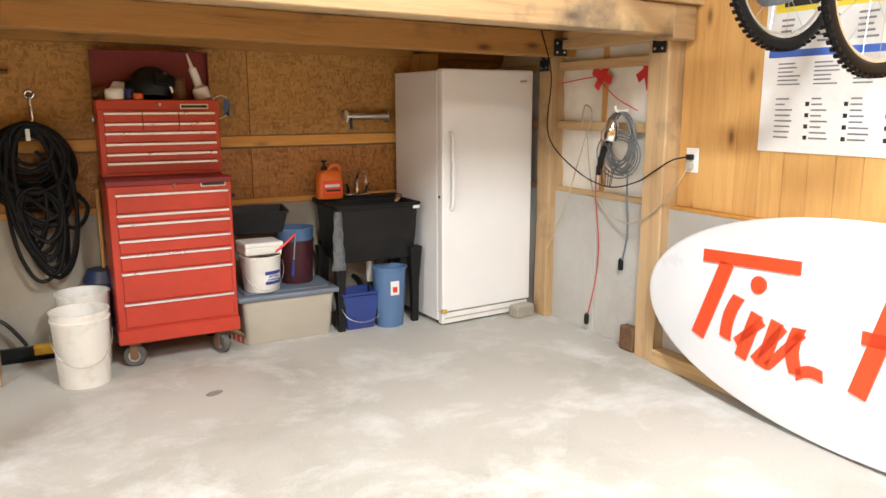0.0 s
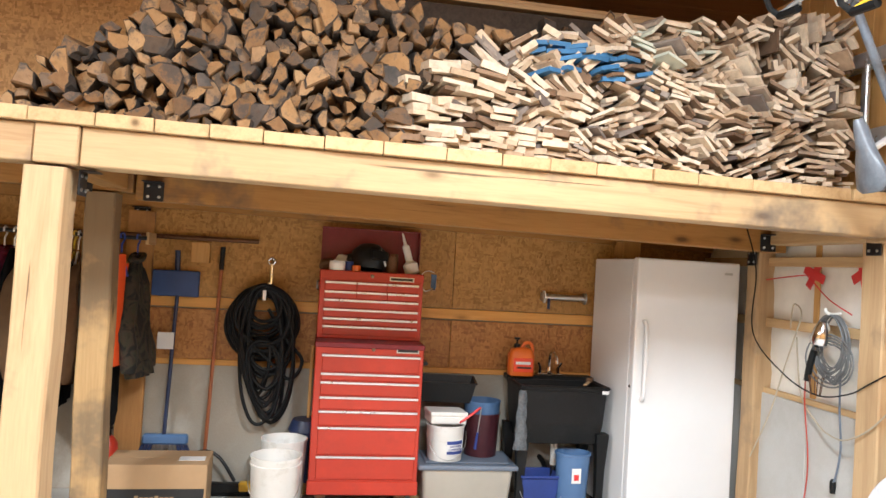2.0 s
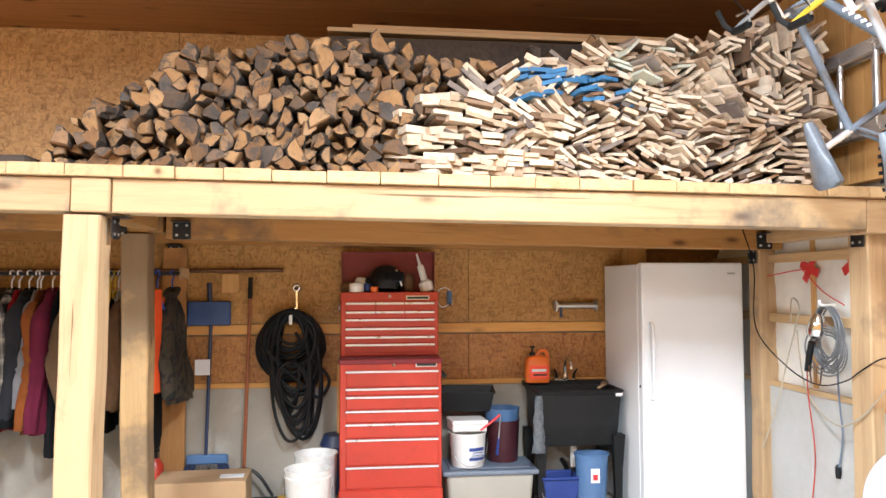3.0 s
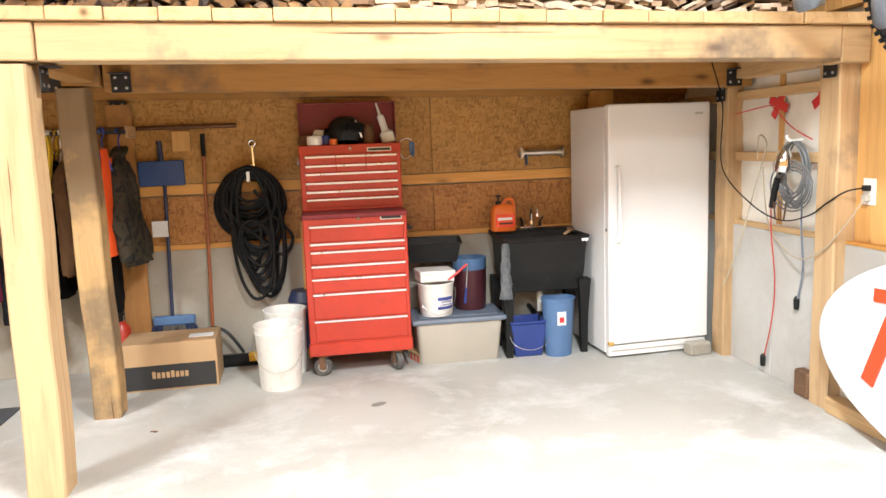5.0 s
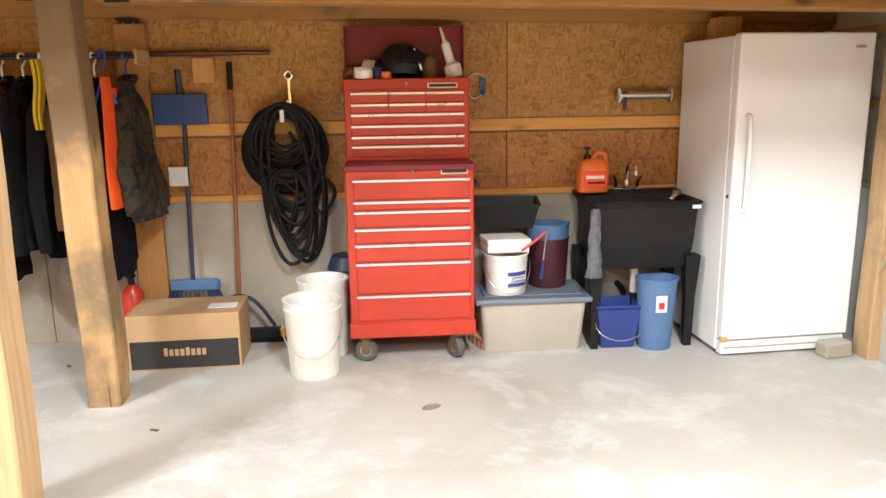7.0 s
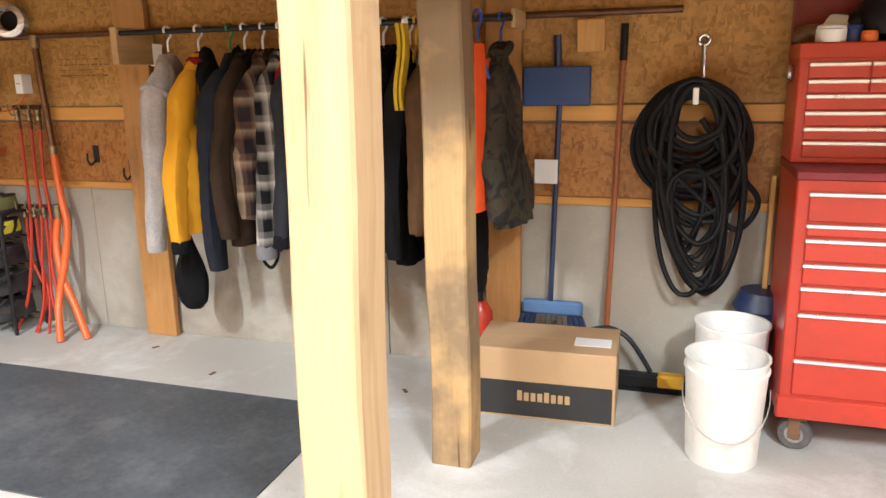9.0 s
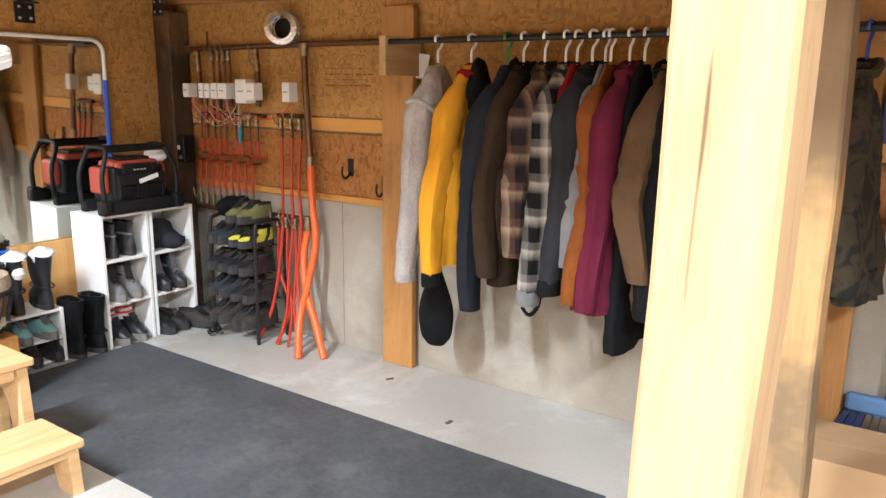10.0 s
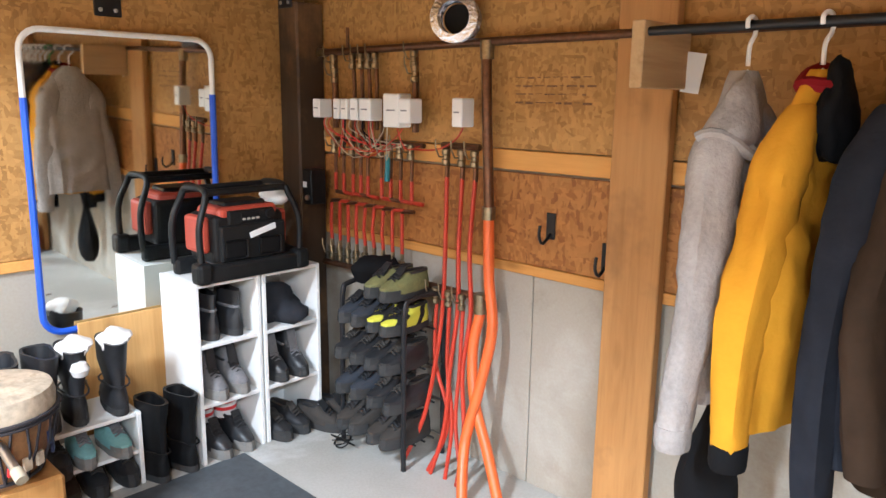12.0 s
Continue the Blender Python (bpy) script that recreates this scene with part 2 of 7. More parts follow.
M_POST_D = wood("post_pine_stained", (0.45, 0.29, 0.13), (0.27, 0.155, 0.06), 2, True, (0.15, 0.11, 0.07), 0.62, 0.47, 0.72)
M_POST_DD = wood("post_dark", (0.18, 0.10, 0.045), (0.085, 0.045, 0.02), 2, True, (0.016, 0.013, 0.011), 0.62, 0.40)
M_STUD = wood("stud_pine", (0.44, 0.225, 0.075), (0.28, 0.13, 0.04), 2, True, (0.22, 0.115, 0.05), 0.62, 0.55)
M_CEIL = wood("ceiling_boards", (0.42, 0.215, 0.08), (0.27, 0.125, 0.044), 0)
M_WALLPINE = wood("wall_pine", (0.64, 0.37, 0.13), (0.45, 0.23, 0.07), 2)
M_STRAP = wood("strapping_pine", (0.62, 0.32, 0.085), (0.43, 0.19, 0.04), 0)
M_BLACKMETAL = surf("black_steel", (0.018, 0.018, 0.02), 0.45, 0.3, 0.2, 20)
M_STEEL = surf("steel", (0.55, 0.55, 0.54), 0.3, 1.0, 0.12, 12, 90, 0.04)
M_CHROME = surf("chrome", (0.75, 0.75, 0.75), 0.12, 1.0, 0.05, 12, 60, 0)
M_ALU = surf("aluminium", (0.75, 0.76, 0.78), 0.3, 0.8, 0.06, 12)
M_FOIL = surf("foil_duct", (0.55, 0.55, 0.57), 0.2, 1.0, 0.2, 30, 80, 0.9)
M_COPPER = surf("copper_pipe", (0.16, 0.08, 0.045), 0.42, 0.75, 0.35, 9, 60, 0.05, (0.09, 0.055, 0.035))
M_BRASS = surf("brass_valve", (0.27, 0.22, 0.14), 0.35, 0.9, 0.3, 40)
M_RED = surf("red_enamel", (0.45, 0.036, 0.016), 0.33, 0.0, 0.12, 4, 60, 0.02, (0.36, 0.030, 0.014))
M_RED_IN = surf("dark_red_enamel", (0.20, 0.012, 0.018), 0.4, 0.0, 0.2, 5)
M_WHITE = surf("white_enamel", (0.80, 0.80, 0.80), 0.32, 0, 0.02, 3, 60, 0.02)
M_WPLAST = surf("white_plastic", (0.78, 0.77, 0.73), 0.42, 0, 0.05, 6, 50, 0.04, (0.6, 0.57, 0.5))
M_WBOX = surf("white_panel", (0.78, 0.78, 0.76), 0.5, 0, 0.04, 6, 50, 0.03)
M_BLACKP = surf("black_plastic", (0.009, 0.0095, 0.010), 0.45, 0, 0.25, 8, 60, 0.08, (0.018, 0.018, 0.018), 0.25)
M_RUBBER = surf("black_rubber", (0.006, 0.006, 0.0065), 0.5, 0, 0.3, 20, 70, 0.1, None, 0.22)
M_GREYP = surf("grey_plastic", (0.42, 0.39, 0.33), 0.5, 0, 0.06, 5)
M_GREYBLUE = surf("grey_blue_plastic", (0.14, 0.17, 0.22), 0.5, 0, 0.2, 6)
M_BLUEP = surf("blue_plastic", (0.025, 0.05, 0.22), 0.4, 0, 0.15, 8)
M_BLUE2 = surf("slate_blue_plastic", (0.085, 0.165, 0.32), 0.45, 0, 0.08, 8)
M_BLUED = surf("dark_blue_plastic", (0.016, 0.028, 0.08), 0.45, 0, 0.2, 8)
M_CARD = surf("cardboard", (0.42, 0.27, 0.14), 0.85, 0, 0.08, 4, 60, 0.1)
M_INK = surf("black_print", (0.02, 0.02, 0.02), 0.7, 0, 0.2, 9)
M_PAPER = surf("paper", (0.75, 0.75, 0.74), 0.8, 0, 0.05, 9)
M_ORANGE = surf("orange_plastic", (0.75, 0.16, 0.02), 0.4, 0, 0.08, 6)
M_PEX = surf("orange_tube", (0.72, 0.13, 0.025), 0.38, 0, 0.12, 8)
M_PEXR = surf("red_tube", (0.46, 0.04, 0.018), 0.38, 0, 0.15, 8)
M_SIGNRED = surf("sign_red", (0.80, 0.07, 0.02), 0.4, 0, 0.04, 5)
M_SIGN = surf("sign_white", (0.74, 0.76, 0.80), 0.3, 0, 0.03, 3)
M_RUST = surf("rusty_steel", (0.20, 0.11, 0.06), 0.7, 0.4, 0.35, 12)
M_POLY = surf("insulation_sheet", (0.78, 0.75, 0.68), 0.35, 0, 0.12, 3, 14, 0.5)
M_TAPE = surf("red_tape", (0.6, 0.03, 0.03), 0.4, 0, 0.1, 9)
M_MAT = surf("rubber_mat", (0.070, 0.079, 0.088), 0.6, 0, 0.35, 2.2, 40, 0.15, (0.12, 0.125, 0.13))

# ---- large structure ----
XW, XE, YN, YS, ZC = -4.90, 3.38, 5.30, -3.60, 3.58

floor = solid("floor", B((XW - 0.2, YS - 0.2, -0.15), (XE + 0.2, YN + 0.2, 0)), M_FLOOR, "pale grey concrete garage floor with stains", "floor", kind="structure")

# north wall: concrete foot, strand board above, strapping between the sheets
wall_n = solid("wall_north", B((XW - 0.2, YN + 0.02, 0), (XE + 0.2, YN + 0.25, ZC)), M_CONC, "strand board wall on a concrete foundation", "wall", kind="structure")
seams = [XW, -3.45, -1.55, 0.9, XE - 0.08]
for a, b in zip(seams, seams[1:]):
    part("concrete_panel", B((a + 0.002, YN, 0), (b - 0.002, YN + 0.02, 0.875), 0.003), M_CONC, wall_n)
part("sill_strip", B((XW, YN - 0.018, 0.875), (XE, YN + 0.02, 0.915), 0.003), M_STRAP, wall_n, "pale pine sill strip")
part("strapping", B((XW, YN - 0.012, 1.277), (XE, YN + 0.02, 1.352), 0.003), M_STRAP, wall_n, "pine strapping board")
for a, b in ((XW, -3.12), (-3.12, -0.9), (-0.9, 1.32), (1.32, XE)):
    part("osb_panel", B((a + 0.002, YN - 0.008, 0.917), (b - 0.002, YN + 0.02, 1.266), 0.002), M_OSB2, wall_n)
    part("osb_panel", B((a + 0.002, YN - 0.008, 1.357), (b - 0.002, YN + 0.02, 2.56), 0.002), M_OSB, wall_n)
    # above the loft deck the sheets get the lightened, lamplit colour
    part("osb_panel", B((a + 0.002, YN - 0.008, 2.563), (b - 0.002, YN + 0.02, ZC), 0.002), M_OSB_LIT, wall_n)

# west wall
wall_w = solid("wall_west", B((XW - 0.25, YS - 0.2, 0), (XW - 0.02, YN, ZC)), M_CONC, "strand board wall on a concrete foundation", "wall", kind="structure")
for a, b in ((YS, 1.3), (1.3, 3.6), (3.6, YN - 0.01)):
    part("concrete_panel", B((XW - 0.02, a + 0.002, 0), (XW, b - 0.002, 0.86), 0.003), M_CONC, wall_w)
    part("osb_panel", B((XW - 0.02, a + 0.002, 0.905), (XW + 0.008, b - 0.002, ZC), 0.002), M_OSB, wall_w)
part("sill_strip", B((XW - 0.02, YS, 0.86), (XW + 0.016, YN - 0.02, 0.903), 0.003), M_STRAP, wall_w)

# east wall: concrete foot, upright pine boards, open insulated bay beneath the loft
wall_e = solid("wall_east", B((XE + 0.03, YS - 0.2, 0), (XE + 0.25, YN, ZC)), M_CONC, "pine board wall on a concrete foundation", "wall", kind="structure")
for a, b in ((YS, -1.0), (-1.0, 1.6), (1.6, 3.95), (3.95, YN)):
    part("concrete_panel", B((3.30, a + 0.002, 0), (XE + 0.03, b - 0.002, 0.945), 0.004), M_CONC_E, wall_e)
part("ledge_strip", B((3.30, YS, 0.947), (XE + 0.03, 3.44, 0.965), 0.002), M_STRAP, wall_e)

# loft: beams, deck
LZ = -0.016
loft_m = pose(0, 0, 1.985) @ Matrix.Rotation(math.atan(-LZ), 4, "Y")
loft = thing("loft", "rough-sawn pine timber loft stacked with firewood", "loft", loft_m, kind="structure")


def beam(name, x0, x1, y0, y1, z0, z1, mt, label=""):
    return part(name, B((x0, y0, z0), (x1, y1, z1), 0.006), mt, loft, label)


beam("front_beam", -0.70, 3.16, 3.19, 3.36, 0.0, 0.165, M_BEAM, "pine front beam with dark stains and drying checks")
beam("front_beam", XW, -0.885, 3.19, 3.36, 0.0, 0.165, M_BEAM)
beam("end_block", 3.165, 3.33, 3.195, 3.355, -0.02, 0.165, M_BEAM)
beam("post_head", -0.88, -0.705, 3.175, 3.36, 0.0, 0.165, M_PINE_X, "end-grain post head")
# timbers under the deck use the pine darkened for shade
beam("inner_beam", -0.72, 3.33, 4.26, 4.41, -0.055, 0.11, M_SHADED_X, "pine inner beam, coloured darker for the shade under the loft")
beam("inner_beam", XW, -0.735, 4.26, 4.41, -0.02, 0.11, M_SHADED_X)
beam("ledger", XW, XE, 5.235, 5.285, -0.04, 0.165, M_SHADED_X, "pine ledger board along the wall")
beam("side_joist", -0.90, -0.76, 3.37, 4.25, -0.005, 0.105, M_SHADED_Y)
beam("side_joist", XW + 0.02, XW + 0.17, 3.37, 5.22, -0.01, 0.105, M_PINE_Y)
beam("side_joist", 3.20, 3.33, 3.37, 4.25, -0.01, 0.105, M_PINE_Y)

rng = random.Random(4)
xx = XW
while xx < XE - 0.05:
    w = min(rng.choice((0.232, 0.262, 0.285)) + rng.uniform(-0.006, 0.006), XE - xx)
    ob = part("plank", B((xx + 0.002, 3.155 + rng.uniform(-0.008, 0.008), 0.168), (xx + w - 0.002, 5.28, 0.225 + rng.uniform(-0.003, 0.003)), 0.003), M_PINE_Y, loft)
    xx += w


def post(name, x0, x1, y0, y1, h, mt, label, lean=0.0):
    m = pose((x0 + x1) / 2, (y0 + y1) / 2, 0) @ Matrix.Rotation(radians(lean), 4, "Y")
    bm = bmesh.new()
    rings = []
    for k in range(9):
        z = h * k / 8
        ox, oy = 0.004 * math.sin(k * 1.7 + x0), 0.004 * math.cos(k * 1.3 + y0)
        hx, hy = (x1 - x0) / 2, (y1 - y0) / 2
        c = 0.009
        rings.append([(sx * hx - cx + ox, sy * hy - cy + oy, z) for sx, sy, cx, cy in
                      ((-1, -1, -c, 0), (-1, -1, 0, -c), (-1, 1, 0, c), (-1, 1, -c, 0), (1, 1, c, 0), (1, 1, 0, c), (1, -1, 0, -c), (1, -1, c, 0))])
    add_loft(bm, rings)
    return solid(name, bm, mt, label, "post", m, kind="structure", smooth=True)


post("post", -0.945, -0.775, 3.18, 3.355, 1.985, M_POST, "pale pine timber post with knots and drying checks", 0.85)
post("post", -0.955, -0.795, 4.24, 4.40, 1.965, M_POST_D, "weathered pine timber post with grey stains", -0.7)
post("post", 3.225, 3.385, 3.29, 3.46, 1.92, M_POST, "pale pine timber post by the wall", 0.3)
post("post", 3.235, 3.375, 4.42, 4.57, 1.90, M_POST, "pine timber post beside the freezer", 0.3)
post("post", XW + 0.012, XW + 0.165, 5.13, 5.285, 1.97, M_POST_DD, "dark timber post with near-black patches in the corner", 0)


def steel_bracket(m):
    ob = thing("steel_bracket", "black powder-coated steel post bracket with bolts", "bracket", m, group="post brackets")
    part("plate", B((-0.055, -0.006, -0.055), (0.055, 0, 0.055), 0.004), M_BLACKMETAL, ob)
    part("flange", B((-0.055, -0.07, 0.049), (0.055, -0.006, 0.055), 0.002), M_BLACKMETAL, ob)
    for bx in (-0.03, 0.03):
        for bz in (-0.03, 0.03):
            part("bolt", L([(0.009, 0), (0.009, 0.005), (0.005, 0.007)], 6, pose(bx, -0.006, bz, 90)), M_STEEL, ob)
    return ob


brk = steel_bracket(pose(3.224, 3.36, 1.905, 0, 0, -90))
for m in (pose(3.233, 4.49, 1.845, 0, 0, -90), pose(3.19, 4.256, 1.935), pose(-0.62, 4.256, 1.99), pose(-0.715, 3.30, 1.93, 0, 0, 90), pose(-0.90, 5.262, 1.90),
          pose(XW + 0.18, 4.254, 1.99), pose(XW + 0.012, 4.33, 1.90, 0, 0, 90), pose(XW + 0.09, 5.125, 2.0), pose(-1.0, 4.256, 2.0)):
    copy_thing(brk, m)

# wall studs
for a, b, mt in ((-3.10, -2.895, M_STUD), (-0.985, -0.81, M_STUD)):
    solid("stud", B((a, 5.235, 0), (b, 5.278, 1.93), 0.004), mt, "pine wall stud", "stud", kind="structure")
solid("stud", B((2.56, 5.10, 0), (2.70, 5.278, 1.93), 0.004), M_PINE_Z, "pine wall stud behind the freezer", "stud", kind="structure")

# insulated bay on the east wall
bay = thing("insulation_bay", "insulation sheet behind pine strapping with red tape", "insulation", pose(3.36, 3.46, 0.945), kind="structure")
bm = bmesh.new()
n = 14
grid = [[bm.verts.new((0.012 * math.sin(i * 0.9 + 1.7 * j) + 0.006 * math.cos(2.3 * i), 1.80 * i / n, 1.03 * j / 8)) for j in range(9)] for i in range(n + 1)]
for i in range(n):
    for j in range(8):
        bm.faces.new((grid[i][j], grid[i + 1][j], grid[i + 1][j + 1], grid[i][j + 1]))
part("sheet", bm, M_POLY, bay, "pale insulation sheet", True)
for z0, z1 in ((0.0, 0.035), (0.44, 0.50), (0.845, 0.905)):
    part("strapping", B((-0.05, 0.0, z0), (-0.018, 1.80, z1), 0.003), M_PINE_Y, bay)
part("upright", B((-0.018, 0.48, 0.04), (-0.006, 0.53, 1.02), 0.003), M_PINE_Z, bay)
for ty, tz, rot in ((0.53, 0.80, 20), (0.53, 0.80, -55), (0.11, 0.80, 75), (0.11, 0.82, -30)):
    m = pose(-0.022 - 0.002 * rot / 90, ty, tz, rot, 0, 0)
    part("tape", add_box(bmesh.new(), (0, -0.10, -0.028), (0.002, 0.10, 0.028), 0, m), M_TAPE, bay)

# ceiling boards and closing walls
bm = bmesh.new()
yy, k = YS, 0
while yy < YN - 0.01:
    w = 0.138
    off = (k * 0.83) % 2.4
    xs = [XW] + [XW + off + 2.4 * q for q in range(5) if XW + 0.3 < XW + off + 2.4 * q < XE - 0.3] + [XE]
    for a, b in zip(xs, xs[1:]):
        add_box(bm, (a + 0.0004, yy + 0.0004, ZC + 0.0008 * ((k * 7) % 3)), (b - 0.0004, min(yy + w, YN) - 0.0004, ZC + 0.03))
    yy += w
    k += 1
solid("ceiling", bm, M_CEIL, "stained pine board ceiling", "ceiling", kind="structure")
solid("roof_deck", B((XW - 0.25, YS - 0.2, ZC + 0.03), (XE + 0.25, YN + 0.25, ZC + 0.12)), M_CEIL, "roof deck above the boards", "roof", kind="structure")
solid("wall_south", B((XW - 0.2, YS - 0.2, 0), (XE + 0.2, YS, ZC)), M_OSB, "strand board wall behind the camera", "wall", kind="structure")


def tube_fixture(x, y):
    ob = thing("ceiling_light", "white two-tube fluorescent ceiling light", "light", pose(x, y, 3.43), group="ceiling lights")
    part("housing", B((-0.08, -0.66, 0.02), (0.08, 0.66, 0.09), 0.01), M_WHITE, ob)
    for s in (-0.5, 0.5):
        part("stem", T([(0, s, 0.09), (0, s, 0.15)], 0.008), M_STEEL, ob)
    return ob


for lx, ly, watts in LAMPS:
    tube_fixture(lx, ly)

# black floor mat
mat_ob = solid("floor_mat", B((-1.50, 3.605, 0.0), (-4.47, 4.612, 0.007), 0.0015), M_MAT, "dark grey ribbed rubber floor mat, scuffed", "mat", kind="structure")

# ---- things beneath the loft ----
M_YELLOWED = surf("yellowed_plastic", (0.55, 0.33, 0.08), 0.5, 0, 0.2, 20)


def freezer():
    ob = thing("upright_freezer", "white upright freezer with a long door handle", "freezer", pose(2.796, 4.574, 0, 0, 0, 3.5))
    part("cabinet", B((-0.355, 0.075, 0.03), (0.418, 0.68, 1.79), 0.008, 2), M_WHITE, ob)
    part("door", B((-0.357, 0.0, 0.105), (0.42, 0.068, 1.80), 0.012, 3), M_WHITE, ob)
    part("gasket", B((-0.345, 0.066, 0.11), (0.39, 0.078, 1.785)), M_GREYP, ob)
    part("toe_panel", B((-0.35, 0.02, 0.015), (0.413, 0.075, 0.095), 0.004), M_WBOX, ob)
    part("vent_line", B((-0.33, 0.016, 0.05), (0.37, 0.021, 0.058)), M_GREYP, ob)
    pts = smooth_path([(-0.294, 0.0, 0.85), (-0.294, -0.035, 0.88), (-0.294, -0.042, 1.1), (-0.294, -0.035, 1.34), (-0.294, 0.0, 1.37)], 5)
    part("handle", T(pts, 0.014, 10), M_WHITE, ob, "white moulded door handle", True)
    part("badge", B((0.30, -0.003, 1.715), (0.36, 0.0, 1.73), 0.001), M_STEEL, ob)
    part("lock", L([(0.01, 0), (0.01, 0.006)], 12, pose(-0.355, 0.04, 0.93, 0, -90)), M_RUBBER, ob)
    part("corner_cap", B((-0.358, -0.002, 0.10), (-0.32, 0.03, 0.13), 0.004), M_YELLOWED, ob, "yellowed plastic corner cap")
    for x in (-0.31, 0.35):
        for y in (0.12, 0.62):
            part("foot", L([(0.02, 0), (0.02, 0.03)], 10, pose(x, y, 0)), M_RUBBER, ob)


freezer()


def handle_strip(parent, x0, x1, y, z):
    part("handle_strip", B((x0, y - 0.012, z - 0.008), (x1, y, z + 0.008), 0.003), M_ALU, parent, "aluminium drawer pull")


def plate_mark(parent, x0, x1, y, z0, z1):
    p = part("name_plate", B((x0, y - 0.004, z0), (x1, y, z1), 0.001), M_STEEL, parent, "chrome name plate")
    part("mark", B((x0 + 0.008, y - 0.006, (z0 + z1) / 2 - 0.008), (x1 - 0.008, y - 0.004, (z0 + z1) / 2 + 0.008)), M_INK, p)


M_TYRE = surf("grey_rubber_tyre", (0.10, 0.095, 0.09), 0.7, 0, 0.3, 20)


def tool_cabinet():
    ob = thing("tool_cabinet", "red steel rolling tool cabinet with seven drawers", "tool cabinet", pose(0.69, 4.70, 0))
    part("body", B((-0.352, 0.004, 0.155), (0.352, 0.50, 1.115), 0.006), M_RED, ob)
    part("apron", B((-0.358, -0.012, 0.155), (0.358, 0.03, 0.245), 0.006), M_RED, ob)
    part("top_tray", B((-0.358, -0.006, 1.10), (0.358, 0.51, 1.135), 0.005), M_RED_IN, ob)
    zs = [1.062, 0.943, 0.887, 0.791, 0.701, 0.596, 0.41, 0.252]
    for a, b in zip(zs, zs[1:]):
        d = part("drawer", B((-0.308, -0.006, b + 0.004), (0.326, 0.03, a - 0.004), 0.004), M_RED, ob)
        handle_strip(d, -0.312, 0.33, -0.006, a - 0.012)
    plate_mark(ob, 0.17, 0.32, 0.002, 1.078, 1.11)
    part("lock", L([(0.012, 0), (0.012, 0.01), (0.008, 0.014)], 12, pose(0.02, 0.004, 1.095, 90)), M_BRASS, ob)
    part("side_handle", T([(0.352, 0.12, 1.0), (0.39, 0.12, 1.0), (0.39, 0.4, 1.0), (0.352, 0.4, 1.0)], 0.012), M_BLACKMETAL, ob)
    for x in (-0.27, 0.25):
        for y in (0.045, 0.43):
            cm = pose(x, y + 0.015, 0, 0, 0, 75 if x < 0 else 25)
            c = part("caster", B((x - 0.035, y - 0.03, 0.136), (x + 0.035, y + 0.04, 0.156), 0.003), M_RUST, ob, "rusty caster bracket")
            for s in (-0.032, 0.028):
                part("fork", add_box(bmesh.new(), (s, -0.022, 0.05), (s + 0.004, 0.022, 0.14), 0.001, cm), M_RUST, c)
            part("wheel", L([(0.036, -0.022), (0.060, -0.022), (0.066, -0.012), (0.066, 0.012), (0.060, 0.022), (0.036, 0.022)], 20, cm @ pose(0, 0, 0.066, 0, 90)), M_TYRE, c, "", True)
            part("hub", L([(0.001, -0.02), (0.036, -0.023), (0.036, 0.023), (0.001, 0.02)], 14, cm @ pose(0, 0, 0.066, 0, 90)), M_STEEL, c)


tool_cabinet()


def tool_chest():
    ob = thing("tool_chest", "red steel tool chest with its lid open", "tool chest", pose(0.69, 4.94, 1.135))
    part("body", B((-0.352, 0.004, 0.0), (0.355, 0.30, 0.44), 0.006), M_RED, ob)
    part("rim", B((-0.356, 0.0, 0.40), (0.358, 0.302, 0.462), 0.006), M_RED, ob)
    zs = [0.388, 0.324, 0.268, 0.204, 0.143, 0.089, 0.02]
    for k, (a, b) in enumerate(zip(zs, zs[1:])):
        if k < 2:
            for x0, x1 in ((-0.316, -0.105), (-0.10, 0.105), (0.11, 0.325)):
                d = part("drawer", B((x0, -0.006, b + 0.004), (x1, 0.02, a - 0.003), 0.003), M_RED, ob)
                handle_strip(d, x0, x1, -0.006, a - 0.009)
        else:
            d = part("drawer", B((-0.316, -0.006, b + 0.004), (0.325, 0.02, a - 0.003), 0.003), M_RED, ob)
            handle_strip(d, -0.318, 0.327, -0.006, a - 0.009)
    plate_mark(ob, 0.12, 0.29, 0.0, 0.405, 0.435)
    part("lock", L([(0.012, 0), (0.012, 0.02), (0.007, 0.028)], 12, pose(0.0, 0.002, 0.432, 90)), M_STEEL, ob)
    bm = bmesh.new()
    add_box(bm, (-0.353, 0.292, 0.46), (0.353, 0.298, 0.765))
    for x in (-0.353, 0.348):
        add_box(bm, (x, 0.24, 0.46), (x + 0.005, 0.292, 0.765))
    add_box(bm, (-0.353, 0.24, 0.76), (0.353, 0.292, 0.765))
    part("lid", bm, M_RED_IN, ob, "dark red open lid")
    part("round_knob", L([(0.03, 0), (0.035, 0.01), (0.03, 0.02)], 16, pose(-0.352, 0.15, 0.35, 0, -90)), M_STEEL, ob, "round steel side knob")


tool_chest()


def helmet(m):
    bm = L([(0.085, 0), (0.10, 0.03), (0.105, 0.07), (0.095, 0.115), (0.06, 0.15), (0.02, 0.162)], 20, None, False, True, 1.0, 1.15)
    ob = solid("welding_helmet", bm, M_BLACKP, "black plastic welding helmet on the tool chest", "helmet", m, smooth=True)
    part("visor", B((-0.055, -0.135, 0.045), (0.055, -0.105, 0.10), 0.006), M_RUBBER, ob)
    part("strap", T([(0.0, -0.126, 0.11), (0.03, -0.12, 0.06), (0.05, -0.112, 0.02)], 0.006), M_STEEL, ob)
    return ob


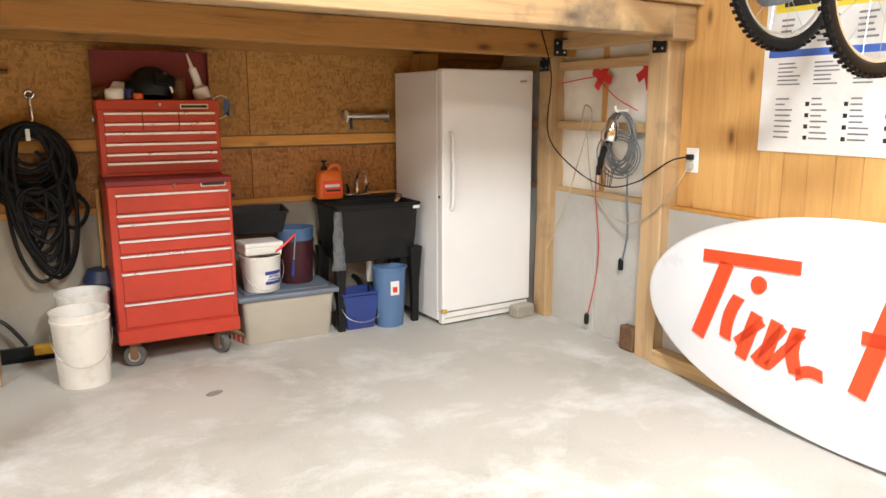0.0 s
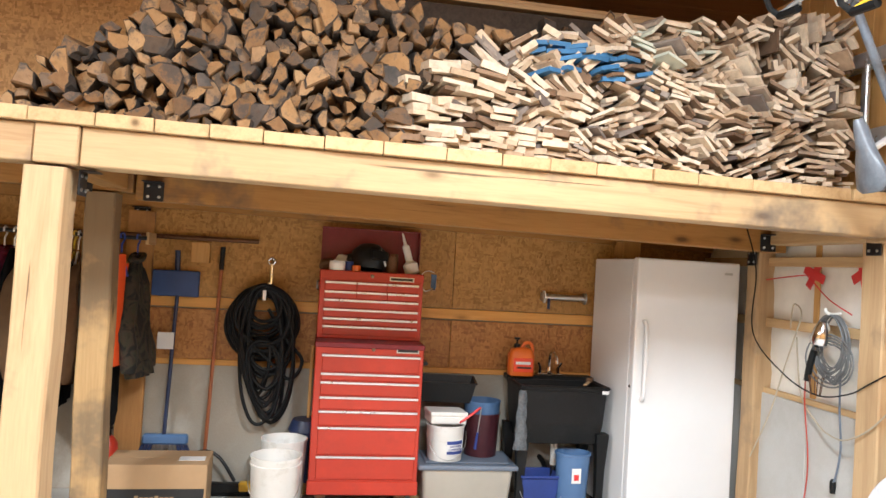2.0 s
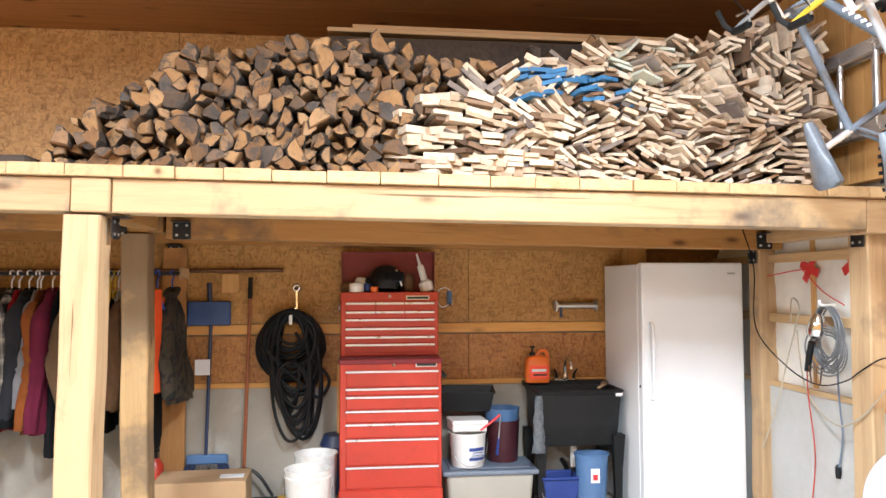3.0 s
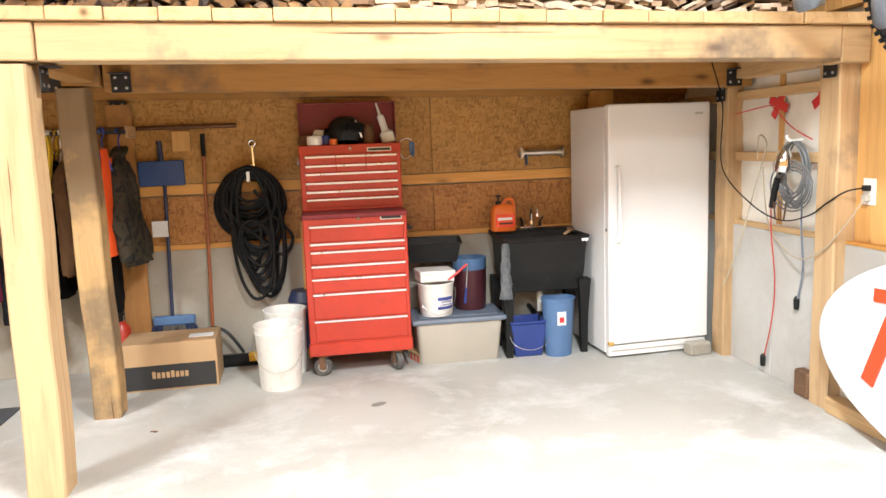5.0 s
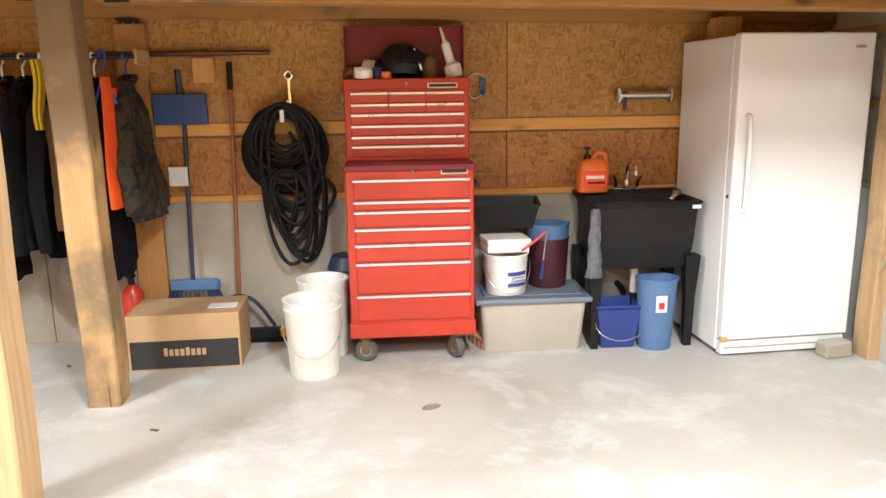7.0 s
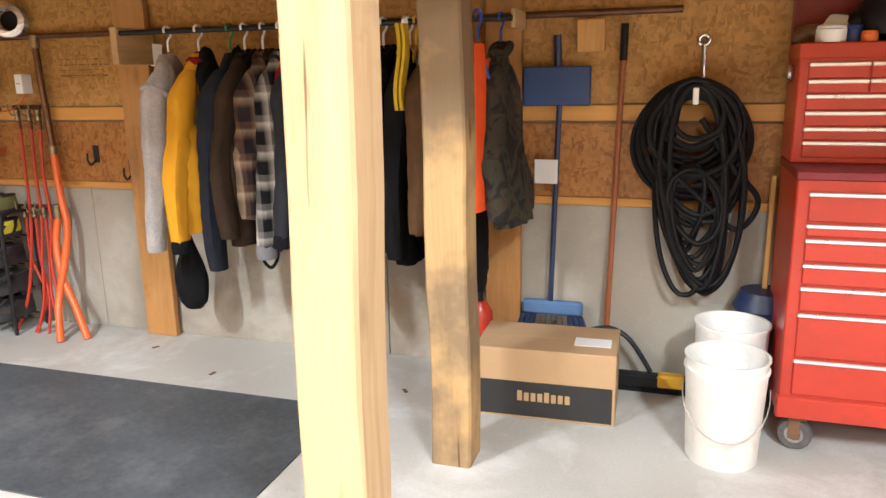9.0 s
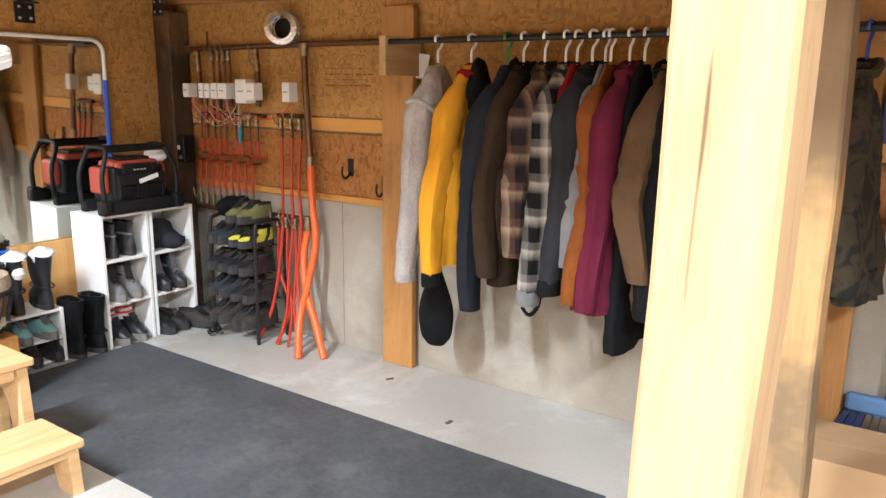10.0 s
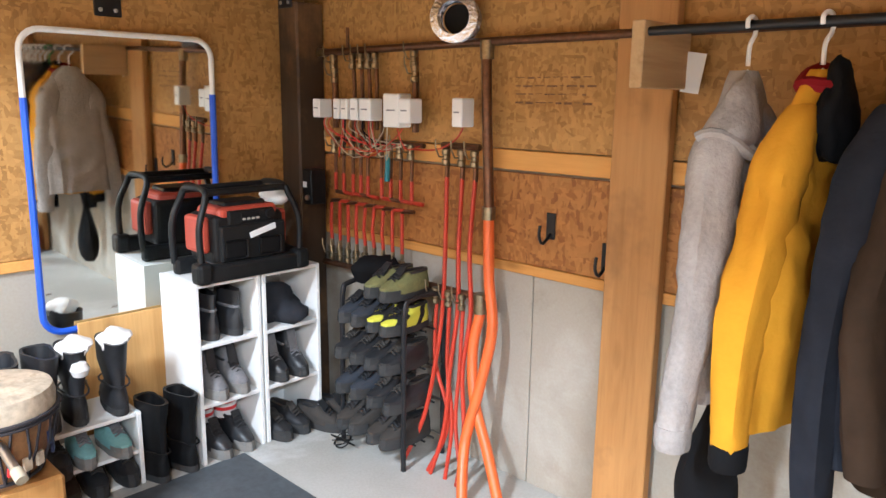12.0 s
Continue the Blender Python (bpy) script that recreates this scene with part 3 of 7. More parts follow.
helmet(pose(0.665, 5.075, 1.598, -12, 8, 25) @ Matrix.Scale(1.22, 4))


def jar(name, label, m, r, h, mt, lid_mt, cat="jar"):
    ob = thing(name, label, cat, m)
    part("body", L([(r * 0.95, 0), (r, 0.01), (r, h * 0.8), (r * 0.9, h * 0.86)], 18), mt, ob, "", True)
    part("lid", L([(r * 0.96, h * 0.86), (r * 0.96, h), (r * 0.9, h + 0.004)], 18), lid_mt, ob, "", True)
    return ob


jar("tape_roll", "white tub with a lid on the tool chest", pose(0.45, 5.0, 1.597), 0.055, 0.06, M_WPLAST, M_PAPER, "tub")
jar("paint_can", "rusty brown can on the tool chest", pose(0.83, 5.08, 1.597), 0.045, 0.13, M_RUST, M_COPPER, "can")
jar("blue_tub", "small blue plastic tub on the tool chest", pose(0.53, 5.03, 1.597), 0.035, 0.06, M_BLUEP, M_BLUEP, "tub")
jar("yellow_tin", "small orange tin on the tool chest", pose(0.58, 4.985, 1.597), 0.03, 0.035, M_ORANGE, M_ORANGE, "tin")


def rag(name, label, m, r, mt, cat="rag"):
    bm = bmesh.new()
    bmesh.ops.create_icosphere(bm, subdivisions=3, radius=r)
    for v in bm.verts:
        q = noise.noise(v.co * (3.0 / r) * 0.4 + Vector((r * 90, 1, 2)))
        v.co *= 1 + 0.55 * q
        v.co.z = max(v.co.z * 0.75, -0.5 * r)
    return solid(name, bm, mt, label, cat, m @ pose(0, 0, 0.5 * r), smooth=True)


rag("work_gloves", "crumpled grey and white work gloves", pose(0.50, 5.12, 1.597), 0.085, M_PAPER, "gloves")
rag("dark_rag", "crumpled dark cloth behind the helmet", pose(0.58, 5.15, 1.597), 0.10, M_RUBBER)
rag("brown_rag", "crumpled brown cloth in the chest", pose(0.40, 5.14, 1.597), 0.06, M_RUST)
gun = thing("caulking_gun", "white caulking tube leaning in the lid", "caulking gun", pose(0.98, 5.06, 1.597, -8, -16, 0))
part("tube", L([(0.026, 0.09), (0.026, 0.2), (0.012, 0.215), (0.006, 0.30)], 14), M_WPLAST, gun, "", True)
part("base", L([(0.05, 0), (0.052, 0.07), (0.03, 0.09)], 14), M_WPLAST, gun, "", True)


def wall_hook(m, label="steel tool hook on the strand board", mt=None):
    mt = mt or M_STEEL
    ob = thing("wall_hook", label, "hook", m)
    part("plate", B((-0.02, -0.006, -0.05), (0.02, 0, 0.05), 0.002), mt, ob)
    part("hook", T(smooth_path([(0, -0.004, -0.03), (0, -0.05, -0.06), (0, -0.075, -0.03), (0, -0.07, 0.01)], 4), 0.006), mt, ob)
    return ob


wall_hook(pose(1.17, 5.29, 1.55), "small blue and steel hook on the wall", M_BLUE2)
wl = thing("wire_loop", "thin white wire loop hanging on a wall hook", "wire", pose(1.13, 5.27, 1.55))
part("loop", T(smooth_path([(0.04, 0, 0.06), (0.0, -0.004, 0.075), (-0.05, -0.004, 0.05), (-0.055, 0, -0.03), (-0.02, 0, -0.075), (0.03, 0, -0.055)], 5), 0.0035, 6), M_WPLAST, wl, "", True)

# steel spanner-shaped hanger that carries the hose
hg = thing("hose_hanger", "chromed steel hanger screwed to the wall", "hanger", pose(-0.005, 5.29, 1.45))
part("ring", T([(0.022 * math.cos(a), -0.02, 0.18 + 0.022 * math.sin(a)) for a in [k * math.pi / 8 for k in range(16)]], 0.008, 8, True), M_CHROME, hg, "", True)
part("shank", T(smooth_path([(0, -0.02, 0.16), (0.002, -0.022, 0.08), (0.004, -0.03, -0.02), (0.0, -0.09, -0.05), (0.0, -0.13, -0.02), (0.0, -0.13, 0.03)], 4), 0.010), M_CHROME, hg, "", True)


def hose_coil():
    r = random.Random(11)
    ob = thing("air_hose", "coil of black rubber hose hanging on the wall", "hose", pose(-0.03, 5.17, 0))

    def hang(k, w, drop, top, sway, pinch):
        y = -0.085 + 0.019 * (k % 8) + r.uniform(-0.006, 0.006)
        ctrl = []
        for a in range(14):
            t = 2 * math.pi * a / 14
            s = (1 + math.cos(t)) / 2
            wd = w * (1 - pinch + pinch * s)
            ctrl.append((wd * math.sin(t) * (1 + 0.035 * r.uniform(-1, 1)) + sway * (1 - s), y + 0.012 * math.sin(2 * t + k), top - drop + drop * math.cos(t) + r.uniform(-0.006, 0.006)))
        part("loop", T(smooth_path(ctrl, 4, True), 0.0125, 8, True), M_RUBBER, ob, "", True)

    for k in range(15):
        f = k / 14
        hang(k, 0.105 + 0.130 * f + 0.012 * r.random(), 0.115 + 0.135 * f + 0.015 * r.random(), 1.462 - 0.010 * (k % 3), r.uniform(-0.02, 0.02), 0.0)
    for k in range(13):
        hang(k, 0.10 + 0.11 * r.random(), 0.27 + 0.20 * r.random() ** 1.4, 1.44 - 0.015 * (k % 4), r.uniform(-0.05, 0.10), 0.22)
    for k in range(5):
        hang(k, 0.06 + 0.07 * r.random(), 0.12 + 0.10 * r.random(), 1.06 + 0.05 * r.random(), r.uniform(-0.05, 0.10), 0.2)
    tail = [(0.03, -0.05, 1.30), (0.16, -0.06, 1.1), (0.28, -0.05, 0.95), (0.20, -0.05, 0.82), (0.05, -0.06, 0.95), (-0.06, -0.07, 1.05)]
    part("tail", T(smooth_path(tail, 6), 0.0125, 8), M_RUBBER, ob, "", True)
    part("strap", B((-0.012, -0.10, 1.36), (0.012, -0.092, 1.43), 0.003), M_WPLAST, ob)


hose_coil()


def bucket(m, r, h, label, group="", mt=None, handle=True):
    mt = mt or M_WPLAST
    ob = thing("plastic_bucket", label, "bucket", m, group)
    rb = r * 0.88
    prof = [(0.001, 0.012), (rb - 0.004, 0.012), (rb, 0.0), (rb + 0.002, 0.004), (r * 1.0, h * 0.95), (r * 1.045, h * 0.98), (r * 1.045, h), (r * 0.985, h), (r * 0.96, h * 0.9), (rb - 0.006, 0.02), (0.001, 0.02)]
    part("shell", L(prof, 32, None, True, True), mt, ob, "", True)
    if handle:
        pts = [(r * 1.06 * math.cos(a), -0.02 - r * 1.02 * abs(math.sin(a)) ** 0.8, h * 0.80 - 0.17 * math.sin(a)) for a in [math.pi * k / 14 for k in range(15)]]
        part("bail", T(pts, 0.003, 6), M_STEEL, ob, "thin wire bail handle", True)
    return ob


bucket(pose(0.135, 4.61, 0), 0.152, 0.385, "white plastic bucket with a wire handle", "white buckets")
bucket(pose(0.135, 4.61, 0.045), 0.152, 0.385, "white plastic bucket nested in another", "white buckets", None, False)
bucket(pose(0.17, 4.93, 0.0), 0.148, 0.46, "white plastic bucket behind the nested pair", "white buckets", None, False)

# storage tote with things on its lid
tote = thing("storage_tote", "grey plastic storage tote with a slate blue lid", "storage box", pose(1.40, 4.97, 0))
prof = []
for z, sx, sy in ((0.0, 0.285, 0.165), (0.01, 0.29, 0.17), (0.30, 0.315, 0.195)):
    ring = []
    for cx, cy, a0 in ((1, 1, 0), (-1, 1, 90), (-1, -1, 180), (1, -1, 270)):
        for k in range(4):
            a = radians(a0 + 30 * k)
            ring.append((cx * (sx - 0.03) + 0.03 * math.cos(a), cy * (sy - 0.03) + 0.03 * math.sin(a), z))
    prof.append(ring)
part("tub", add_loft(bmesh.new(), prof), M_GREYP, tote, "grey tub", True)
part("lid", B((-0.345, -0.215, 0.30), (0.345, 0.215, 0.335), 0.012, 2), M_GREYBLUE, tote, "slate blue lid")
part("lid_panel", B((-0.29, -0.16, 0.335), (0.29, 0.16, 0.345), 0.006), M_GREYBLUE, tote)
for x in (-0.35, 0.335):
    part("latch", B((x, -0.05, 0.26), (x + 0.015, 0.05, 0.32), 0.004), M_GREYBLUE, tote)

b = bucket(pose(1.255, 4.92, 0.345), 0.132, 0.24, "white drywall compound pail on the tote")
part("label", add_loft(bmesh.new(), [[(0.1285 * math.cos(a), 0.1285 * math.sin(a), z) for a in [radians(-95 + 8 * k) for k in range(9)]] + [(0.1265 * math.cos(a), 0.1265 * math.sin(a), z) for a in [radians(-31 - 8 * k) for k in range(9)]] for z in (0.05, 0.145)]), M_PAPER, b, "white paper label with blue bands")
for z0, z1 in ((0.12, 0.143), (0.055, 0.075)):
    part("band", add_loft(bmesh.new(), [[(0.131 * math.cos(a), 0.131 * math.sin(a), z) for a in [radians(-93 + 8 * k) for k in range(8)]] + [(0.1285 * math.cos(a), 0.1285 * math.sin(a), z) for a in [radians(-37 - 8 * k) for k in range(8)]] for z in (z0, z1)]), M_BLUEP, b)
for row, word in ((0.104, "DRYWALL"), (0.082, "COMPOUND")):
    cu = bpy.data.curves.new("lettering", "FONT")
    cu.body, cu.size, cu.extrude, cu.align_x = word, 0.020, 0.001, "CENTER"
    t = new("lettering", cu)
    cu.materials.append(M_BLUEP)
    t.parent = b
    t.matrix_local = pose(0.055, -0.1255, row, 90, 0, 25)
M_MAROON = surf("maroon_plastic", (0.06, 0.015, 0.02), 0.35, 0, 0.2, 8)
bk = bucket(pose(1.535, 5.05, 0.345), 0.128, 0.30, "dark maroon pail on the tote", "", M_MAROON, False)
bk2 = bucket(pose(1.535, 5.05, 0.46), 0.128, 0.27, "blue plastic pail nested in the maroon one", "", M_BLUE2, False)
tray = thing("paint_tray", "black plastic trough stacked on the pails", "trough", pose(1.27, 5.08, 0.72, 4, 0, -6))
bm = bmesh.new()
add_loft(bm, [[(sx * w, sy * d, z) for sx, sy in ((1, 1), (-1, 1), (-1, -1), (1, -1))] for z, w, d in ((0, 0.17, 0.09), (0.14, 0.20, 0.12), (0.14, 0.21, 0.13), (0.15, 0.21, 0.13), (0.15, 0.195, 0.115), (0.02, 0.165, 0.085))])
part("tub", bm, M_BLACKP, tray)
wt = thing("white_tray", "white plastic tray on the compound pail", "tray", pose(1.25, 4.93, 0.592, 3, 2, 10))
part("tray", B((-0.13, -0.08, 0), (0.13, 0.08, 0.06), 0.012, 2), M_WPLAST, wt)
part("cover", B((-0.135, -0.085, 0.055), (0.135, 0.085, 0.085), 0.008, 2), M_WPLAST, wt)
br = thing("dish_brush", "blue-tipped brush hanging on the pail", "brush", pose(1.50, 4.915, 0.70, 8, 6, 0))
part("handle", T([(0, 0, 0), (0.005, -0.004, -0.18)], 0.005), M_STEEL, br)
part("grip", T([(0.005, -0.004, -0.18), (0.008, -0.006, -0.30)], [0.008, 0.012]), M_BLUEP, br)
rk = thing("red_shears", "red-handled shears on the pails", "shears", pose(1.40, 4.88, 0.60, 0, 0, 10))
part("handle", T(smooth_path([(-0.06, 0, 0.0), (0.0, -0.01, 0.04), (0.09, 0.0, 0.10)], 4), 0.009), M_TAPE, rk, "", True)
part("blade", B((-0.10, -0.003, -0.015), (-0.05, 0.003, 0.01), 0.002), M_STEEL, rk)


M_BEIGE_B = surf("pale_bristle", (0.45, 0.38, 0.26), 0.8)


def utility_sink():
    ob = thing("utility_sink", "black plastic utility sink on four legs", "sink", pose(2.055, 4.76, 0))
    bm = bmesh.new()
    lv = ((0.885, 0.33, 0.0, 0.46), (0.87, 0.33, 0.0, 0.46), (0.855, 0.305, 0.02, 0.44), (0.62, 0.29, 0.03, 0.43), (0.48, 0.27, 0.05, 0.41))
    rings = [[(sx * w, y1 if sy > 0 else y0, z) for sx, sy in ((1, 1), (-1, 1), (-1, -1), (1, -1))] for z, w, y0, y1 in reversed(lv)]
    inner = [[(sx * w, y1 if sy > 0 else y0, z) for sx, sy in ((1, 1), (-1, 1), (-1, -1), (1, -1))] for z, w, y0, y1 in ((0.885, 0.30, 0.03, 0.35), (0.86, 0.29, 0.04, 0.34), (0.55, 0.25, 0.07, 0.31))]
    add_loft(bm, rings + inner)
    bmesh.ops.bevel(bm, geom=bm.edges[:], offset=0.008, segments=2, affect="EDGES")
    part("basin", bm, M_BLACKP, ob, "black moulded basin")
    part("back_ledge", B((-0.33, 0.36, 0.87), (0.33, 0.47, 0.905), 0.006), M_BLACKP, ob)
    for x, sx in ((-0.275, -1), (0.275, 1)):
        for y in (0.05, 0.40):
            bm = bmesh.new()
            add_loft(bm, [[(x + sx * 0.01 + a * w, y + c * w, z) for a, c in ((1, 1), (-1, 1), (-1, -1), (1, -1))] for z, w in ((0, 0.022), (0.30, 0.028), (0.56, 0.045))])
            part("leg", bm, M_BLACKP, ob)
    part("tag", B((0.26, -0.004, 0.84), (0.31, 0.001, 0.862), 0.001), M_PAPER, ob, "small white tag")
    f = part("faucet", L([(0.03, 0), (0.03, 0.02), (0.018, 0.03), (0.016, 0.06)], 14, pose(0, 0.415, 0.905)), M_CHROME, ob, "chrome faucet", True)
    part("spout", T(smooth_path([(0, 0.415, 0.95), (0, 0.40, 1.05), (0, 0.33, 1.09), (0, 0.25, 1.05), (0, 0.235, 1.01)], 5), 0.011), M_CHROME, f, "", True)
    for x in (-0.07, 0.07):
        part("tap", T([(x, 0.415, 0.905), (x, 0.41, 0.96), (x * 1.3, 0.39, 1.0)], [0.016, 0.012, 0.007]), M_CHROME, f, "", True)
    part("deck_plate", B((-0.10, 0.385, 0.903), (0.10, 0.445, 0.917), 0.006), M_CHROME, f)
    part("drain", L([(0.025, 0.30), (0.025, 0.50)], 12, pose(0, 0.2, 0)), M_WPLAST, ob)
    part("drain_pipe", T(smooth_path([(0, 0.2, 0.32), (0, 0.2, 0.22), (0, 0.3, 0.18), (0, 0.42, 0.25), (0, 0.53, 0.27)], 4), 0.02), M_BLACKP, ob, "", True)


utility_sink()
fb = thing("hand_brush", "worn hand brush with red bristles lying by the cabinet", "brush", pose(1.10, 4.93, 0, 0, 0, 20))
part("block", B((-0.03, -0.10, 0.045), (0.03, 0.10, 0.075), 0.008), M_PINE_Y, fb)
for k in range(7):
    part("bristle_tuft", B((-0.026, -0.094 + 0.027 * k, 0.0), (0.026, -0.072 + 0.027 * k, 0.046), 0.003), M_TAPE if k % 2 else M_BEIGE_B, fb)
cord = thing("sink_brush", "wooden brush lying on the sink rim", "brush", pose(2.26, 4.90, 0.89, 0, 0, 60))
part("handle", B((-0.12, -0.012, 0), (0.05, 0.012, 0.012), 0.004), M_PINE_X, cord)
part("bristles", B((0.05, -0.02, 0), (0.12, 0.02, 0.03), 0.004), M_RUST, cord)
wrap = thing("plastic_wrap", "bunched clear plastic bag hanging on the sink", "plastic bag", pose(1.735, 4.72, 0.0))
bm = bmesh.new()
rings = []
for k in range(12):
    z = 0.86 - 0.40 * k / 11
    r = 0.022 + 0.022 * k / 11
    rings.append([((r + 0.008 * math.sin(5 * a + k)) * math.cos(a), (r * 0.6 + 0.006 * math.cos(4 * a + 2 * k)) * math.sin(a), z) for a in [2 * math.pi * j / 12 for j in range(12)]])
part("bag", add_loft(bm, rings), surf("grey_film", (0.10, 0.11, 0.12), 0.12, 0, 0.3, 30, 60, 0.4), wrap, "", True)

jug = thing("soap_jug", "orange plastic hand soap jug with a black pump", "jug", pose(1.82, 5.11, 0.905))
bm = bmesh.new()
add_loft(bm, [[(w * math.copysign(abs(math.cos(a)) ** 0.5, math.cos(a)), d * math.copysign(abs(math.sin(a)) ** 0.5, math.sin(a)), z) for a in [2 * math.pi * j / 20 for j in range(20)]] for z, w, d in ((0, 0.088, 0.055), (0.01, 0.093, 0.06), (0.15, 0.093, 0.06), (0.19, 0.075, 0.05), (0.205, 0.04, 0.035))])
part("body", bm, M_ORANGE, jug, "", True)
part("handle", T(smooth_path([(0.0, 0, 0.195), (0.03, 0, 0.235), (0.075, 0, 0.225), (0.085, 0, 0.15)], 5), 0.013), M_ORANGE, jug, "", True)
part("pump", L([(0.022, 0.20), (0.022, 0.225), (0.007, 0.23), (0.007, 0.255), (0.02, 0.26), (0.02, 0.272)], 14, pose(-0.035, 0, 0)), M_BLACKP, jug, "black pump", True)
part("label", B((-0.07, -0.064, 0.03), (0.075, -0.058, 0.13), 0.004), M_SIGNRED, jug, "printed label")
part("print_bar", B((-0.055, -0.068, 0.085), (0.055, -0.064, 0.105), 0.001), M_PAPER, jug)
part("print_bar", B((-0.045, -0.068, 0.055), (0.06, -0.064, 0.068), 0.001), M_INK, jug)

fx = thing("paper_towel_holder", "wall-mounted paper towel holder, almost empty", "towel holder", pose(2.15, 5.29, 1.48))
for x in (-0.15, 0.17):
    part("arm", L([(0.045, 0), (0.045, 0.012), (0.02, 0.018)], 16, pose(x, -0.06, 0, 0, 90)), M_WPLAST if x < 0 else M_STEEL, fx)
    part("bracket", B((x - 0.004, -0.07, -0.03), (x + 0.004, 0.0, 0.03), 0.002), M_STEEL, fx)
part("core", T([(-0.14, -0.06, 0), (0.17, -0.06, 0)], 0.024, 14), M_STEEL, fx, "grey cardboard core", True)
part("clip", B((-0.12, -0.085, -0.09), (-0.10, -0.07, -0.01), 0.003), M_BLUED, fx)

bin_ob = thing("waste_bin", "tall slate blue plastic waste bin under the sink", "bin", pose(2.14, 4.80, 0))
part("shell", L([(0.001, 0.012), (0.094, 0.012), (0.096, 0), (0.12, 0.415), (0.128, 0.418), (0.128, 0.432), (0.116, 0.432), (0.092, 0.02), (0.001, 0.02)], 28, None, True, True, 1.0, 0.85), M_BLUE2, bin_ob, "", True)
part("label", B((-0.035, -0.1, 0.24), (0.03, -0.094, 0.34), 0.001), M_PAPER, bin_ob, "worn white paper label")
part("print_bar", B((-0.02, -0.102, 0.26), (0.015, -0.1, 0.30), 0.001), M_TAPE, bin_ob)
mop = thing("mop_bucket", "blue square plastic pail with a wire handle under the sink", "bucket", pose(1.915, 4.88, 0))
bm = bmesh.new()
add_loft(bm, [[(sx * w, sy * w * 0.8, z) for sx, sy in ((1, 1), (-1, 1), (-1, -1), (1, -1))] for z, w in ((0.0, 0.10), (0.25, 0.135), (0.25, 0.145), (0.27, 0.145), (0.27, 0.13), (0.02, 0.095))])
bmesh.ops.bevel(bm, geom=bm.edges[:], offset=0.006, segments=1, affect="EDGES")
part("tub", bm, M_BLUEP, mop)
part("bail", T(smooth_path([(-0.145, 0, 0.24), (-0.13, -0.14, 0.12), (0.0, -0.16, 0.07), (0.13, -0.14, 0.12), (0.145, 0, 0.24)], 5), 0.003, 6), M_STEEL, mop, "", True)

# cardboard carton
box = thing("cardboard_box", "brown cardboard box with a black printed band", "box", pose(-0.60, 4.73, 0, 0, 0, 2))
part("carton", B((-0.31, 0.0, 0), (0.31, 0.36, 0.325), 0.004), M_CARD, box)
part("band", B((-0.297, -0.002, 0.012), (0.297, 0.002, 0.175)), M_INK, box, "black printed band")
for k in range(8):
    x0 = -0.115 + 0.030 * k
    part("print_mark", B((x0, -0.004, 0.085), (x0 + 0.022, -0.002, 0.125 + (0.008 if k in (0, 4) else 0)), 0.001), M_CARD, box)
part("shipping_label", B((0.12, 0.10, 0.325), (0.28, 0.20, 0.327)), M_PAPER, box, "white shipping label")
part("top_tape", B((-0.31, 0.165, 0.3255), (0.31, 0.195, 0.3265)), M_CARD, box)
# long-handled tools on the wall
sc = thing("snow_broom", "blue snow scraper with a long handle and a brush end", "snow brush", pose(-0.645, 5.24, 0))
part("pole", T([(-0.01, -0.01, 0.40), (0.015, 0.0, 1.36)], 0.013), M_BLUED, sc)
part("blade", add_box(bmesh.new(), (-0.158, -0.012, 1.35), (0.158, 0.012, 1.53), 0.006), surf("scraper_blue", (0.03, 0.07, 0.20), 0.42, 0, 0.12, 8), sc, "flat blue scraper blade")
part("grip", T([(0.005, 0, 1.53), (0.0, 0, 1.67)], 0.018), M_BLUED, sc)
bh = part("brush_head", B((-0.15, -0.03, 0.33), (0.15, 0.02, 0.40), 0.012), M_BLUE2, sc, "blue and grey brush head")
for k in range(12):
    part("bristle_tuft", add_loft(bmesh.new(), [[(-0.14 + 0.0255 * k + sx * w - 0.004 * (6 - k) * q, -0.02 + sy * w, z) for sx, sy in ((1, 1), (-1, 1), (-1, -1), (1, -1))] for z, w, q in ((0.33, 0.01, 0), (0.27, 0.013, 1))]), M_STEEL if 2 < k < 9 else M_BLUED, bh)
part("hang_tag", B((-0.095, -0.02, 0.985), (0.015, -0.014, 1.10), 0.001), M_PAPER, sc, "white paper tag")
st = thing("long_pole", "reddish wooden pole with a black grip leaning on the wall", "pole", pose(-0.36, 5.25, 0))
part("pole", T([(-0.02, -0.04, 0.10), (0.012, 0.0, 1.55)], 0.013), surf("red_wood", (0.30, 0.09, 0.03), 0.45, 0, 0.2, 6), st)
part("grip", T([(0.012, 0, 1.55), (0.016, 0, 1.71)], 0.017), M_RUBBER, st)
pb = thing("push_broom", "black and yellow push broom on the floor by the wall", "broom", pose(-0.18, 5.20, 0))
part("head", B((-0.26, -0.06, 0.02), (0.20, 0.0, 0.09), 0.01), M_BLACKP, pb)
part("yellow_end", B((0.05, -0.065, 0.03), (0.18, 0.005, 0.095), 0.01), surf("yellow_plastic", (0.6, 0.34, 0.02), 0.45), pb)
part("bristles", B((-0.25, -0.05, 0.0), (0.19, -0.01, 0.025)), M_RUBBER, pb)
part("brace", T(smooth_path([(-0.30, -0.01, 0.27), (-0.18, -0.02, 0.30), (-0.08, -0.03, 0.25), (0.02, -0.03, 0.10)], 4), 0.012), M_BLACKMETAL, pb, "", True)
solid("wood_block", B((-0.075, -0.06, -0.07), (0.05, 0.0, 0.075), 0.004), M_PINE_Z, "pine block screwed to the wall behind the pipe", "block", pose(-0.48, 5.29, 1.66))
